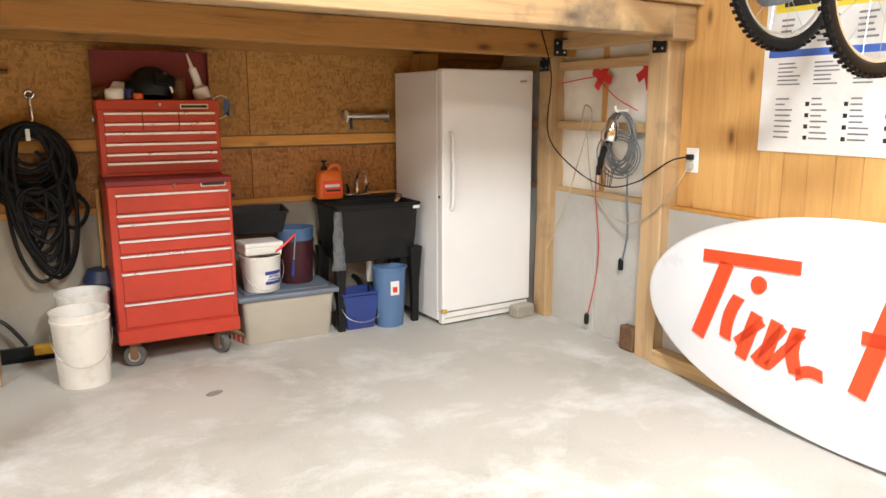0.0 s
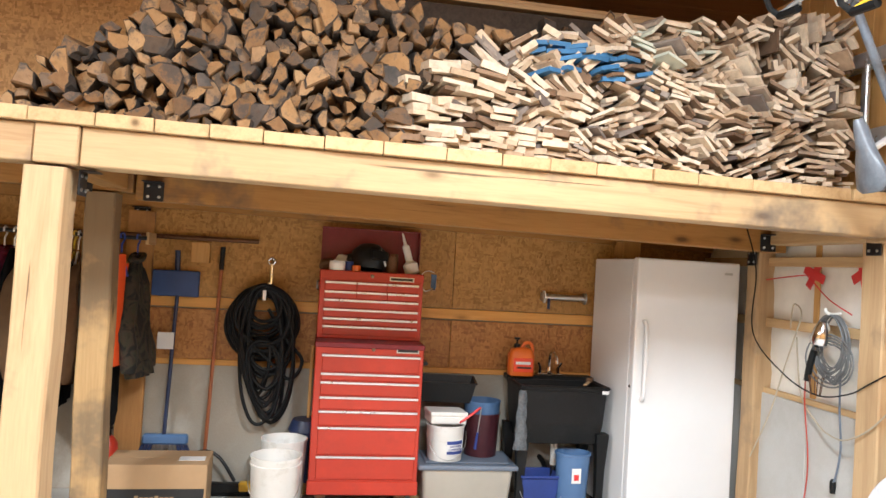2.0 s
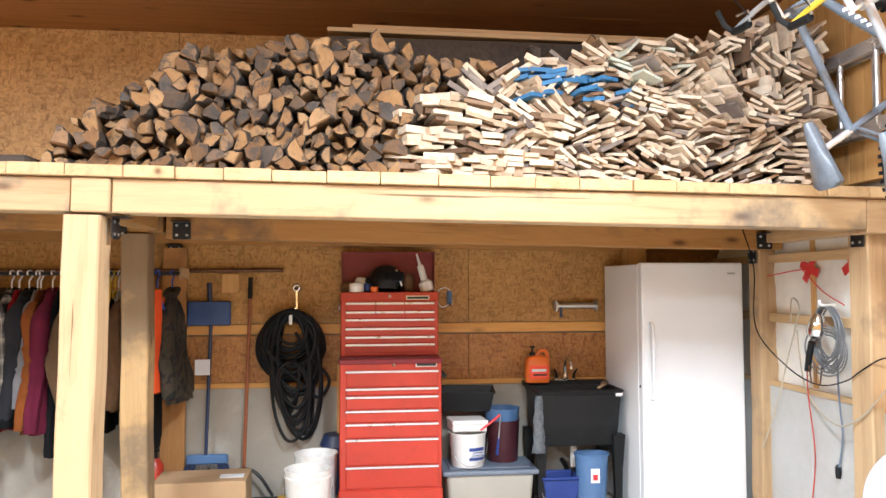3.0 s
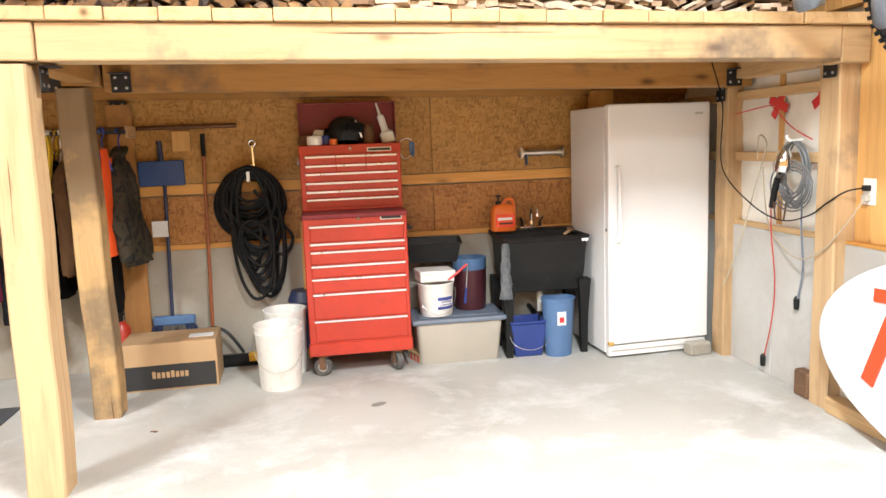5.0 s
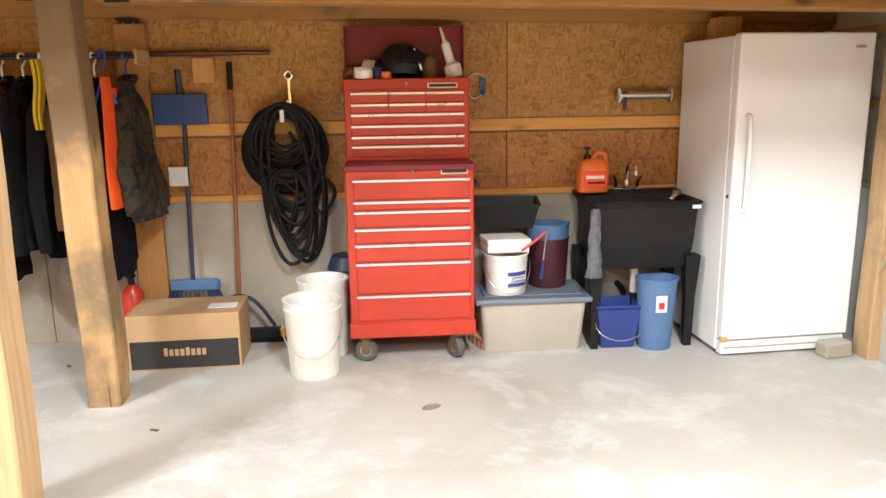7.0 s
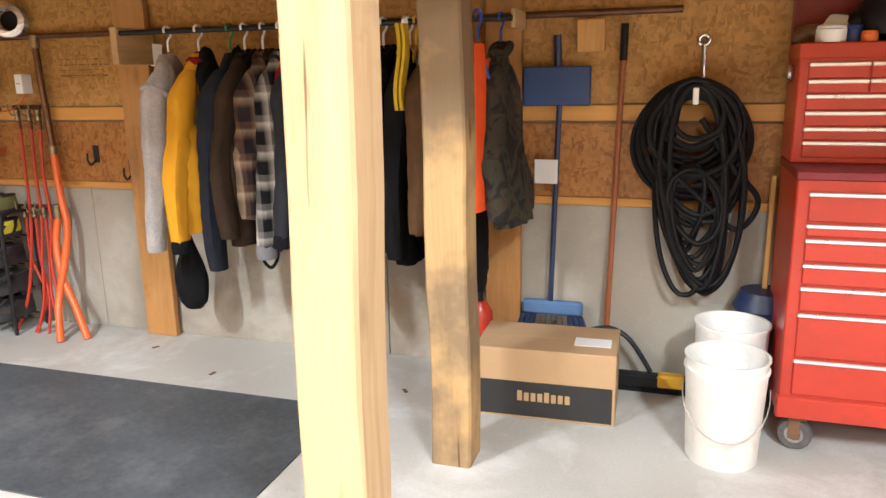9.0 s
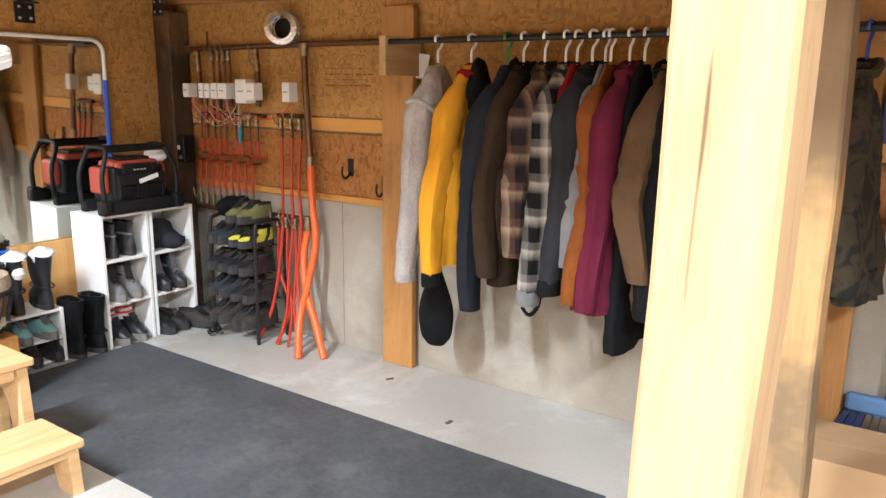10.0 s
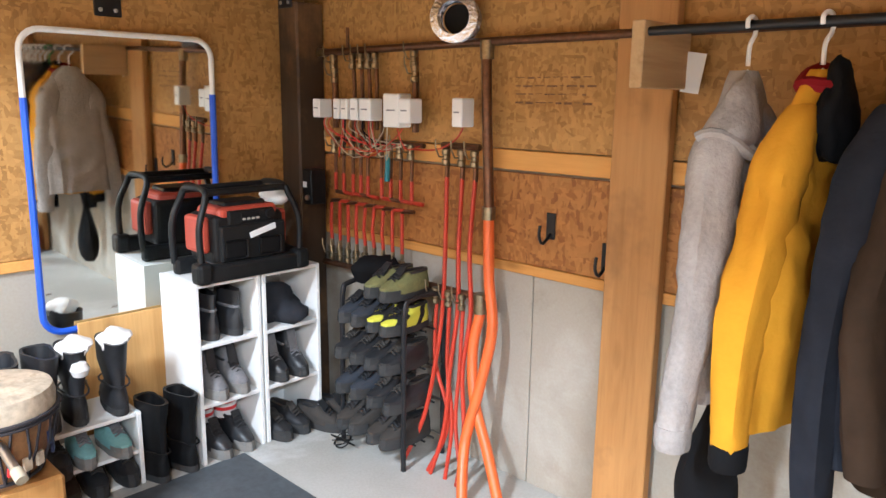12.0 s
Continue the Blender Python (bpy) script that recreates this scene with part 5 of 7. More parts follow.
def log_mesh(rg):
    """A split log: end faces uneven and slightly domed, bark on the round side, raw wood on the cleft sides."""
    r = 0.070 * rg.uniform(0.65, 1.4)
    kind = rg.random()
    span = 90 if kind < 0.42 else 125 if kind < 0.70 else 178 if kind < 0.86 else 62
    apex = span < 175
    out = [(rg.uniform(-0.006, 0.006), rg.uniform(-0.006, 0.006))] if apex else []
    n = 6
    squash = rg.uniform(0.8, 1.15)
    for k in range(n + 1):
        a = radians(-span / 2 + span * k / n)
        q = r * rg.uniform(0.90, 1.07)
        out.append((q * math.cos(a) * squash, q * math.sin(a)))
    if apex and rg.random() < 0.6:
        out.append((0.45 * out[-1][0] + rg.uniform(-0.01, 0.01), 0.5 * out[-1][1] + rg.uniform(-0.004, 0.012)))
    cx, cy = sum(p[0] for p in out) / len(out), sum(p[1] for p in out) / len(out)
    out = [(x - cx, y - cy) for x, y in out]
    m = len(out)
    bm = bmesh.new()
    front = [bm.verts.new((x, rg.uniform(-0.010, 0.010), z)) for x, z in out]
    inner = [bm.verts.new((0.84 * x, rg.uniform(-0.016, -0.006), 0.84 * z)) for x, z in out]
    back = [bm.verts.new((x * 0.93 + 0.006, 0.40, z * 0.93)) for x, z in out]
    hub = bm.verts.new((0, -0.010, 0))
    sort = []
    for j in range(m):
        k = (j + 1) % m
        bm.faces.new((front[j], front[k], back[k], back[j]))
        sort.append(1 if (not apex and j < n) or (apex and 1 <= j <= n) else 2)
        bm.faces.new((inner[j], inner[k], front[k], front[j]))
        sort.append(sort[-1])
        bm.faces.new((hub, inner[k], inner[j]))
        sort.append(0)
    me = to_mesh("log", bm, M_LOGEND)
    me.materials.append(M_BARK)
    me.materials.append(M_SPLIT)
    for p, k in zip(me.polygons, sort):
        p.material_index = k
    return me


def profile(pts, x):
    for (xa, za), (xb, zb) in zip(pts, pts[1:]):
        if xa <= x <= xb:
            return za + (zb - za) * (x - xa) / (xb - xa)
    return 0.0


def deck_top(x):
    return 1.985 + 0.226 + LZ * x


rg = random.Random(21)
LOGTOP = [(-1.12, 2.36), (-1.05, 2.46), (-0.88, 2.54), (-0.63, 2.77), (-0.47, 2.88), (-0.18, 2.95), (0.23, 2.97), (0.71, 2.95), (1.11, 2.92), (1.40, 2.86)]
CUTTOP = [(0.66, 2.62), (0.82, 2.69), (1.20, 2.84), (1.65, 2.93), (1.98, 3.02), (2.37, 3.04), (2.71, 3.14), (3.12, 3.17)]
stack = thing("firewood_stack", "stack of split grey-weathered firewood logs on the loft", "firewood", pose(-1.1, 3.42, deck_top(-1.1)))
variants = [log_mesh(rg) for k in range(36)]


def add_log(x, y, z, parent, turn=None):
    ob = new("log", rg.choice(variants))
    ob.parent = parent
    o = parent.matrix_world.translation
    ob.matrix_local = pose(x - o.x, y - o.y, z - o.z, rg.uniform(-9, 9), turn if turn is not None else rg.uniform(0, 360), rg.uniform(-13, 13))


for layer, (dy, step) in enumerate(((0.0, 0.079), (0.10, 0.10))):
    row, z = 0, 0.0
    while z < 0.85:
        x = -1.08 + (0.5 * step if row % 2 else 0) + 0.03 * layer
        while x < 1.35:
            zz = deck_top(x) + 0.045 + z
            limit = 0.70 + max(0.0, zz - 2.30) * 0.28 if zz < 2.70 else 0.82 + (zz - 2.70) * 2.6
            if zz + 0.02 < profile(LOGTOP, x) and x < limit:
                add_log(x + rg.uniform(-0.012, 0.012), 3.42 + dy + rg.uniform(-0.055, 0.045) + 0.10 * z, zz + rg.uniform(-0.01, 0.01), stack)
            x += step
        z += step * 0.86
        row += 1
back = thing("firewood_stack", "round and split logs piled behind the offcuts", "firewood", pose(1.6, 3.85, deck_top(1.6)))
for k in range(26):
    add_log(1.45 + 0.044 * k * 1.0 + rg.uniform(-0.03, 0.03), 3.85 + rg.uniform(0, 0.15), 3.02 + rg.uniform(-0.08, 0.10) + 0.03 * math.sin(k), back)
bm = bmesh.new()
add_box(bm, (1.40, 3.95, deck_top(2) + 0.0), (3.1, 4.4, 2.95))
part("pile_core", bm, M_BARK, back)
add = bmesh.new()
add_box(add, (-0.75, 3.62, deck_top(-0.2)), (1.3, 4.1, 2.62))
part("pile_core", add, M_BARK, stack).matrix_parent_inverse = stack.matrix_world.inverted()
for o in back.children:
    if o.name.startswith("pile_core"):
        o.matrix_parent_inverse = back.matrix_world.inverted()

cuts = thing("offcut_pile", "pile of pale sawn board offcuts on the loft", "firewood", pose(2.0, 3.40, deck_top(2.0)))


def offcut_mesh(w, h, d, mt):
    bm = bmesh.new()
    k = rg.uniform(-0.12, 0.12)
    add_loft(bm, [[(sx * w / 2 + k * 0.3 * h * sz, y + 0.02 * sx * k, sz * h / 2 * (1 + 0.2 * k * sx)) for sx, sz in ((-1, -1), (1, -1), (1, 1), (-1, 1))] for y in (0.0, d)])
    return to_mesh("offcut", bm, mt)


SMALL = [offcut_mesh(w, h, 0.26, M_OFFCUT) for w, h in ((0.085, 0.017), (0.07, 0.016), (0.10, 0.019), (0.042, 0.026), (0.075, 0.022), (0.12, 0.016), (0.05, 0.018), (0.095, 0.014))]
MIDDLE = [offcut_mesh(w, h, 0.28, M_OFFCUT) for w, h in ((0.11, 0.024), (0.13, 0.030), (0.09, 0.034), (0.145, 0.022), (0.10, 0.019))]
LARGE = [offcut_mesh(w, h, 0.30, M_OFFCUT) for w, h in ((0.15, 0.030), (0.17, 0.040), (0.19, 0.026), (0.14, 0.036), (0.16, 0.020))]
blues = [offcut_mesh(0.12, 0.022, 0.3, M_OFFBLUE), offcut_mesh(0.14, 0.016, 0.3, M_OFFGREEN)]
co = cuts.matrix_world.translation
bunches = []
for k in range(130):
    bx, bz = rg.uniform(0.70, 3.12), rg.uniform(2.2, 3.15)
    tilt = rg.choice((-1, 1, 1)) * rg.uniform(4, 46) if bz > 2.28 else rg.uniform(-24, 24)
    if bx < 1.0 and bz < 2.70:
        tilt = rg.uniform(-5, 4)
    elif bx > 2.55 and bz > 2.7 and rg.random() < 0.3:
        tilt = rg.uniform(70, 95)
    bunches.append((bx, bz, tilt, rg.uniform(-30, 30), rg.uniform(-0.05, 0.045)))
spots = []
z = 0.0
while z < 0.98:
    x = 0.70
    while x < 3.10:
        zz = deck_top(x) + 0.016 + z
        lo = 0.70 + max(0.0, zz - 2.30) * 0.28 if zz < 2.70 else 0.82 + (zz - 2.70) * 2.6
        if zz < profile(CUTTOP, x) and x > lo - 0.01:
            spots.append((x, zz))
        x += 0.082
    z += 0.029
spots.sort(key=lambda q: q[0] + rg.uniform(0, 1.2))
rest = bmesh.new()
for k, (x, zz) in enumerate(spots):
    bunch = min(bunches, key=lambda q: (q[0] - x) ** 2 + 1.6 * (q[1] - zz) ** 2)
    ang = bunch[2] + rg.uniform(-7, 7)
    if zz < deck_top(x) + 0.06:
        ang = max(-25, min(25, ang))
    jx, jz, jy = rg.uniform(-0.028, 0.028), rg.uniform(-0.009, 0.009), bunch[4] + rg.uniform(-0.035, 0.025)
    near = x - 0.45 * (zz - 2.25)
    me = rg.choice(LARGE) if near < 1.0 else rg.choice(MIDDLE) if near < 1.45 or rg.random() < 0.14 else rg.choice(SMALL)
    if near < 1.0 and rg.random() < 0.45:
        continue
    if 1.35 < x < 1.95 and 2.66 < zz < 2.82 and rg.random() < 0.38:
        me, ang = blues[0], rg.uniform(-16, 2)
    elif 1.9 < x < 2.4 and zz > 2.80 and rg.random() < 0.45:
        me = blues[1]
    m = pose(x + jx - co.x, 3.40 + jy + 0.12 * (zz - 2.2) - co.y, zz + jz - co.z, rg.uniform(-6, 9), ang, bunch[3] + rg.uniform(-8, 8))
    if k < 460:
        ob = new("offcut", me)
        ob.parent = cuts
        ob.matrix_local = m
    else:
        w, h = rg.choice(((0.10, 0.017), (0.075, 0.016), (0.05, 0.024), (0.115, 0.019)))
        add_box(rest, (-w / 2, 0, -h / 2), (w / 2, 0.26, h / 2), 0, m)
M_OFFREST, nt, bs = nodes_of("offcut_wood_mixed")
isl = nt.nodes.new("ShaderNodeNewGeometry")
cc = ramp(nt, isl.outputs["Random Per Island"], [(0.0, (0.09, 0.055, 0.035)), (0.08, (0.24, 0.15, 0.09)), (0.18, (0.52, 0.38, 0.25)), (0.45, (0.72, 0.61, 0.47)), (0.75, (0.68, 0.53, 0.37)), (0.88, (0.44, 0.31, 0.20)), (0.95, (0.30, 0.25, 0.21)), (1.0, (0.13, 0.10, 0.085))])
gg = noise_tex(nt, coords(nt), 22, 5, 0.65)
cc = mixc(nt, 0.6, cc, ramp(nt, gg, [(0.3, (0.55, 0.52, 0.5)), (0.6, (1, 1, 1))]), "MULTIPLY")
nt.links.new(cc, bs.inputs["Base Color"])
bs.inputs["Roughness"].default_value = 0.8
tagged(part("mixed_offcut", rest, M_OFFREST, cuts), kind="stuff")
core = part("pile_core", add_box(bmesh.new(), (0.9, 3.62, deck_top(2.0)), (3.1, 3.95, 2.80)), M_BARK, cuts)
core.matrix_parent_inverse = cuts.matrix_world.inverted()
for k, (x0, x1, y, z) in enumerate(((0.25, 2.4, 4.05, 3.185), (0.40, 2.6, 4.06, 3.212), (0.2, 2.3, 4.24, 3.185))):
    solid("long_board", B((x0, y - 0.07, z), (x1, y + 0.07, z + 0.025), 0.003), M_PINE_X, "long weathered board lying on the woodpile", "board", pose(0, 0, 0, 0, 0.5, 0), group="long boards")
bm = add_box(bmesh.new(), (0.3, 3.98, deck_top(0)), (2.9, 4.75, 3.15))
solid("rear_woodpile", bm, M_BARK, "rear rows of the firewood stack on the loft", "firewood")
sh = thing("wood_chunk", "loose bark-covered chunk of wood on the deck edge", "wood", pose(-1.30, 3.38, deck_top(-1.3)))
part("chunk", add_box(bmesh.new(), (-0.12, 0, 0.0), (0.14, 0.2, 0.07), 0.02), M_BARK, sh)
part("pale_end", add_box(bmesh.new(), (-0.10, -0.03, 0.0), (-0.02, 0.1, 0.05), 0.008), M_WPLAST, sh)

# ---- coats on the rail ----
def cloth(name, colour, var=0.25, knit=17.0):
    return surf(name, colour, 0.92, 0, var, 5, knit, 0.9, None, 0.15)


def plaid(name, base, dark, pale, sc):
    mt, nt, bs = nodes_of(name)
    v = coords(nt, (1, 1, 1), False)
    sx = nt.nodes.new("ShaderNodeSeparateXYZ")
    nt.links.new(v, sx.inputs[0])
    fs = []
    for out in (1, 2):
        mu = nt.nodes.new("ShaderNodeMath")
        mu.operation = "MULTIPLY"
        mu.inputs[1].default_value = sc
        if out == 1:
            sm = nt.nodes.new("ShaderNodeMath")
            nt.links.new(sx.outputs[0], sm.inputs[0])
            nt.links.new(sx.outputs[1], sm.inputs[1])
            nt.links.new(sm.outputs[0], mu.inputs[0])
        else:
            nt.links.new(sx.outputs[out], mu.inputs[0])
        fr = nt.nodes.new("ShaderNodeMath")
        fr.operation = "FRACT"
        nt.links.new(mu.outputs[0], fr.inputs[0])
        fs.append(fr.outputs[0])
    c = ramp(nt, fs[0], [(0.0, dark), (0.42, dark), (0.5, base), (0.75, pale), (0.8, base)])
    c2 = ramp(nt, fs[1], [(0.0, dark), (0.42, dark), (0.5, base), (0.72, pale), (0.8, base)])
    c = mixc(nt, 0.5, c, c2)
    n = noise_tex(nt, v, 160, 2)
    c = mixc(nt, 0.25, c, ramp(nt, n, [(0.3, (0.2, 0.2, 0.2)), (0.7, (1, 1, 1))]), "MULTIPLY")
    nt.links.new(c, bs.inputs["Base Color"])
    bs.inputs["Roughness"].default_value = 0.95
    bs.inputs["Specular IOR Level"].default_value = 0.1
    bump(nt, bs, n, 0.4, 0.004)
    return mt


def camo(name):
    mt, nt, bs = nodes_of(name)
    v = coords(nt, (1, 1, 1))
    c = ramp(nt, noise_tex(nt, v, 9, 2, 0.5, 0.8), [(0.40, (0.008, 0.008, 0.007)), (0.45, (0.034, 0.032, 0.017)), (0.54, (0.046, 0.030, 0.017)), (0.60, (0.008, 0.008, 0.007))])
    nt.links.new(c, bs.inputs["Base Color"])
    bs.inputs["Roughness"].default_value = 0.9
    bump(nt, bs, noise_tex(nt, v, 60, 3), 0.3, 0.006)
    return mt


C_GREY = cloth("grey_fleece", (0.36, 0.335, 0.32), 0.22, 70.0)
C_YELLOW = cloth("mustard_shell", (0.62, 0.29, 0.015), 0.10)
C_BLACK = cloth("black_cloth", (0.0075, 0.0075, 0.0085))
C_NAVY = cloth("dark_navy_cloth", (0.016, 0.018, 0.025))
C_BROWN = cloth("dark_brown_canvas", (0.034, 0.021, 0.013))
C_CHAR = cloth("charcoal_cloth", (0.024, 0.025, 0.030))
C_LGREY = cloth("light_grey_cloth", (0.17, 0.17, 0.18))
C_RUST = cloth("rust_cloth", (0.20, 0.062, 0.014))
C_BURG = cloth("burgundy_shell", (0.115, 0.014, 0.034), 0.15)
C_TAN = cloth("tan_brown_canvas", (0.105, 0.062, 0.032), 0.15)
C_OLIVE = cloth("brown_wool", (0.11, 0.06, 0.03))
C_REDC = cloth("red_cloth", (0.22, 0.010, 0.014))
C_ORANGE = cloth("blaze_orange_cloth", (0.8, 0.10, 0.02), 0.1)
C_PLAID1 = plaid("brown_plaid", (0.105, 0.060, 0.042), (0.022, 0.017, 0.019), (0.36, 0.28, 0.19), 7.0)
C_PLAID2 = plaid("grey_plaid", (0.16, 0.15, 0.14), (0.010, 0.010, 0.011), (0.58, 0.54, 0.48), 7.5)
C_CAMO = camo("camouflage_cloth")
C_YSTRAP = cloth("yellow_strap", (0.62, 0.42, 0.03), 0.1)

RAIL_Y, RAIL_Z = 4.98, 1.735
rail = thing("coat_rail", "dark steel clothes rail on pine blocks", "clothes rail", pose(-1.9, RAIL_Y, RAIL_Z))
part("pipe", T([(-0.98, 0, 0), (1.10, 0, 0)], 0.013, 12), M_BLACKMETAL, rail, "", True)
part("end_block", B((-0.985, -0.03, -0.155), (-0.945, 0.255, 0.03), 0.003), M_PINE_Y, rail, "pine end block")
part("end_block", B((1.09, 0.02, -0.04), (1.11, 0.25, 0.04), 0.003), M_PINE_Y, rail)


def hanger(parent, mt):
    h = part("hanger", T(smooth_path([(0.0, 0.0, -0.10), (0.0, 0.0, -0.05), (0.0, 0.028, -0.02), (0.0, 0.026, 0.012), (0.0, 0.0, 0.022), (0.0, -0.024, 0.012), (0.0, -0.022, -0.008)], 4), 0.006, 7), mt, parent, "plastic hanger", True)
    part("arm", T(smooth_path([(0, -0.15, -0.325), (0, -0.08, -0.225), (0, 0, -0.115), (0, 0.08, -0.225), (0, 0.15, -0.325)], 3), 0.007, 6), mt, h, "", True)
    return h


def ridge(v):
    """Sharp-crested noise between -1 and 1, for creased cloth."""
    return 1 - 2.4 * abs(noise.noise(v))


def garment(name, label, x, mt, hem, cuff, cat="jacket", thick=0.055, half=0.20, hood=None, collar=None, cuff_mt=None, sway=0.0, twist=0.0, puff=1.0, seed=0, hang_mt=None, open_front=None, sleeves=True, dy=0.0):
    gr = random.Random(seed + int(abs(x) * 1000))
    drop = gr.uniform(0.17, 0.23)
    twist += gr.uniform(-6, 6)
    half *= gr.uniform(0.94, 1.08)
    x -= 0.012 if x < -1.3 else 0.0
    ob = thing(name, label, cat, pose(x, RAIL_Y + dy, RAIL_Z, 0, 0, twist - 4), group="clothes on the rail")
    hanger(ob, hang_mt or M_WHITE)
    ph = gr.uniform(0, 60)
    top, bot = -0.112, hem - RAIL_Z
    n, levels = 44, 30
    rings = []
    for k in range(levels + 1):
        t = k / levels
        z = top + (bot - top) * t
        sh = min(1.0, (top - z) / drop)
        hw = (0.045 + (half - 0.045) * sh ** 0.85) * (1.0 - 0.07 * math.sin(math.pi * min(1.0, t * 1.25)) + 0.05 * t)
        hx = thick * (0.34 + 0.70 * min(1.0, t * 2.0) ** 0.9)
        ring = []
        for j in range(n):
            a = 2 * math.pi * j / n
            ca, sa = math.cos(a), math.sin(a)
            u = math.copysign(abs(sa) ** 0.8, sa)
            px, py = hx * math.copysign(abs(ca) ** 0.7, ca), hw * u
            side = 1 if ca > 0 else -1
            pleat = 0.015 * t ** 0.8 * ridge(Vector((py * 13 + ph, side * 3.0, z * 1.3)))
            drag = 0.012 * ridge(Vector((py * 6 + z * 7 * side, side * 2.0 + ph, z * 4)))
            px += side * abs(ca) ** 0.5 * (pleat + drag) * (thick / 0.05) + sway * t * t + 0.014 * noise.noise(Vector((ph, py * 3, z * 2.5)))
            ring.append((px, py, z + (0.014 * noise.noise(Vector((py * 9, ph, side))) if k > levels - 2 else 0)))
        rings.append(ring)
    for f, up in ((0.86, 0.012), (0.80, 0.10)):
        cx = sum(p[0] for p in rings[levels]) / n
        rings.append([(cx + (p[0] - cx) * f, p[1] * (0.5 + 0.5 * f), p[2] + up) for p in rings[levels]])
    part("body", add_loft(bmesh.new(), rings), mt, ob, "", True)
    if sleeves:
        for s in (-1, 1):
            cz = cuff - RAIL_Z
            fx = gr.uniform(-0.035, 0.03)
            out = gr.uniform(0.005, 0.05)
            elbow = -0.32 + (cz + 0.32) * 0.5
            path = smooth_path([(0, s * (half * 0.50 - 0.02), -0.190), (0, s * (half * 0.80 - 0.038), -0.255), (fx * 0.3, s * (half - 0.052), -0.330), (fx * 0.8, s * (half - 0.044), -0.44), (fx * 1.5, s * (half + out - 0.035), elbow), (fx + sway * 0.7, s * (half + out - 0.01), elbow * 0.45 + cz * 0.55), (fx * 0.4 + sway, s * (half + out), cz)], 7)
            m, q = len(path), 22
            fat = 0.55 + 0.45 * puff
            lines = []
            for i, p in enumerate(path):
                t = i / (m - 1)
                grow = min(1.0, t / 0.30) ** 0.7
                ry = (0.030 + 0.040 * grow - 0.024 * max(0.0, t - 0.40) / 0.60) * fat
                rx = (0.018 + 0.036 * grow - 0.015 * max(0.0, t - 0.40) / 0.60) * fat
                bend = math.exp(-((t - 0.62) / 0.17) ** 2)
                wrist = math.exp(-((t - 0.95) / 0.07) ** 2)
                line = []
                for j in range(q):
                    a = 2 * math.pi * j / q
                    ca, sa = math.cos(a), math.sin(a)
                    w = 1 + 0.24 * noise.noise(Vector((ca * 1.1 + ph, sa * 1.1, p.z * 2.2))) + (0.12 * bend + 0.07 * wrist + 0.035) * ridge(Vector((ca * 1.2 + ph, sa * 1.2 + s, p.z * 15 + 0.9 * sa))) + 0.17 * t * ridge(Vector((ca * 1.7, sa * 1.7 + ph, p.z * 1.1)))
                    w = 1 + (w - 1) * min(1.0, (1.0 - t) * 6 + 0.12)
                    line.append((p.x + rx * w * math.copysign(abs(ca) ** 0.85, ca), p.y + ry * w * math.copysign(abs(sa) ** 0.85, sa), p.z))
                lines.append(line)
            e = path[-1]
            for f, up in ((0.84, 0.004), (0.76, 0.06)):
                lines.append([(e.x + (v[0] - e.x) * f, e.y + (v[1] - e.y) * f, v[2] + up) for v in lines[m - 1]])
            sl = part("sleeve", add_loft(bmesh.new(), lines), mt, ob, "", True)
            if cuff_mt:
                ry, rx = 0.050 * fat, 0.043 * fat
                ringlet = [[(e.x + rx * c * math.cos(a) * (1 + 0.04 * math.sin(9 * a)), e.y + ry * c * math.sin(a), e.z + dz) for a in [2 * math.pi * j / 24 for j in range(24)]] for c, dz in ((1.02, 0.03), (1.06, 0.015), (1.05, -0.02), (0.98, -0.035), (0.86, -0.033), (0.80, 0.0))]
                part("cuff", add_loft(bmesh.new(), ringlet), cuff_mt, sl, "ribbed cuff", True)
    if hood:
        bm = bmesh.new()
        bmesh.ops.create_icosphere(bm, subdivisions=4, radius=1)
        light = hood is mt
        for v in bm.verts:
            w = 1 + 0.22 * noise.noise(v.co * 1.6 + Vector((ph, 0, 0))) + 0.07 * ridge(v.co * 2.6 + Vector((0, ph, 0)))
            if light:
                v.co = Vector(((0.050 - 0.018 * v.co.z) * v.co.x * w + 0.012, (0.080 - 0.025 * v.co.z) * v.co.y * w - 0.080 + 0.045 * v.co.z, 0.105 * v.co.z * w - 0.232))
            else:
                v.co = Vector(((0.040 - 0.016 * v.co.z) * v.co.x * w + 0.04, (0.080 - 0.030 * v.co.z) * v.co.y * w + 0.005, 0.125 * v.co.z * w - 0.205))
        hd = part("hood", bm, hood, ob, "hood fallen over the shoulder", True)
        rim = [(0.012 + 0.060 * math.sin(t), -0.145 + 0.060 * math.cos(t) * 0.6 + 0.035 * math.sin(t), -0.285 + 0.020 * math.cos(2 * t) - 0.012 * math.sin(t)) for t in [math.pi * (0.15 + 1.1 * j / 12) for j in range(13)]]
        if light:
            part("rim", T(rim, 0.014, 8), hood, hd, "", True)
    if collar:
        part("collar", T([(0.036 * math.cos(a), 0.062 * math.sin(a), -0.130 + 0.022 * math.sin(a) + 0.006 * math.sin(3 * a)) for a in [2 * math.pi * k / 18 for k in range(18)]], 0.019, 8, True), collar, ob, "", True)
    if open_front:
        part("lining", add_loft(bmesh.new(), [[(0.024 * math.cos(a) - 0.045 + 0.008 * math.sin(2.1 * k), 0.055 * math.sin(a) - 0.10, -0.17 - k * 0.10) for a in [2 * math.pi * j / 10 for j in range(10)]] for k in range(7)]), open_front, ob, "bright lining", True)
    return ob


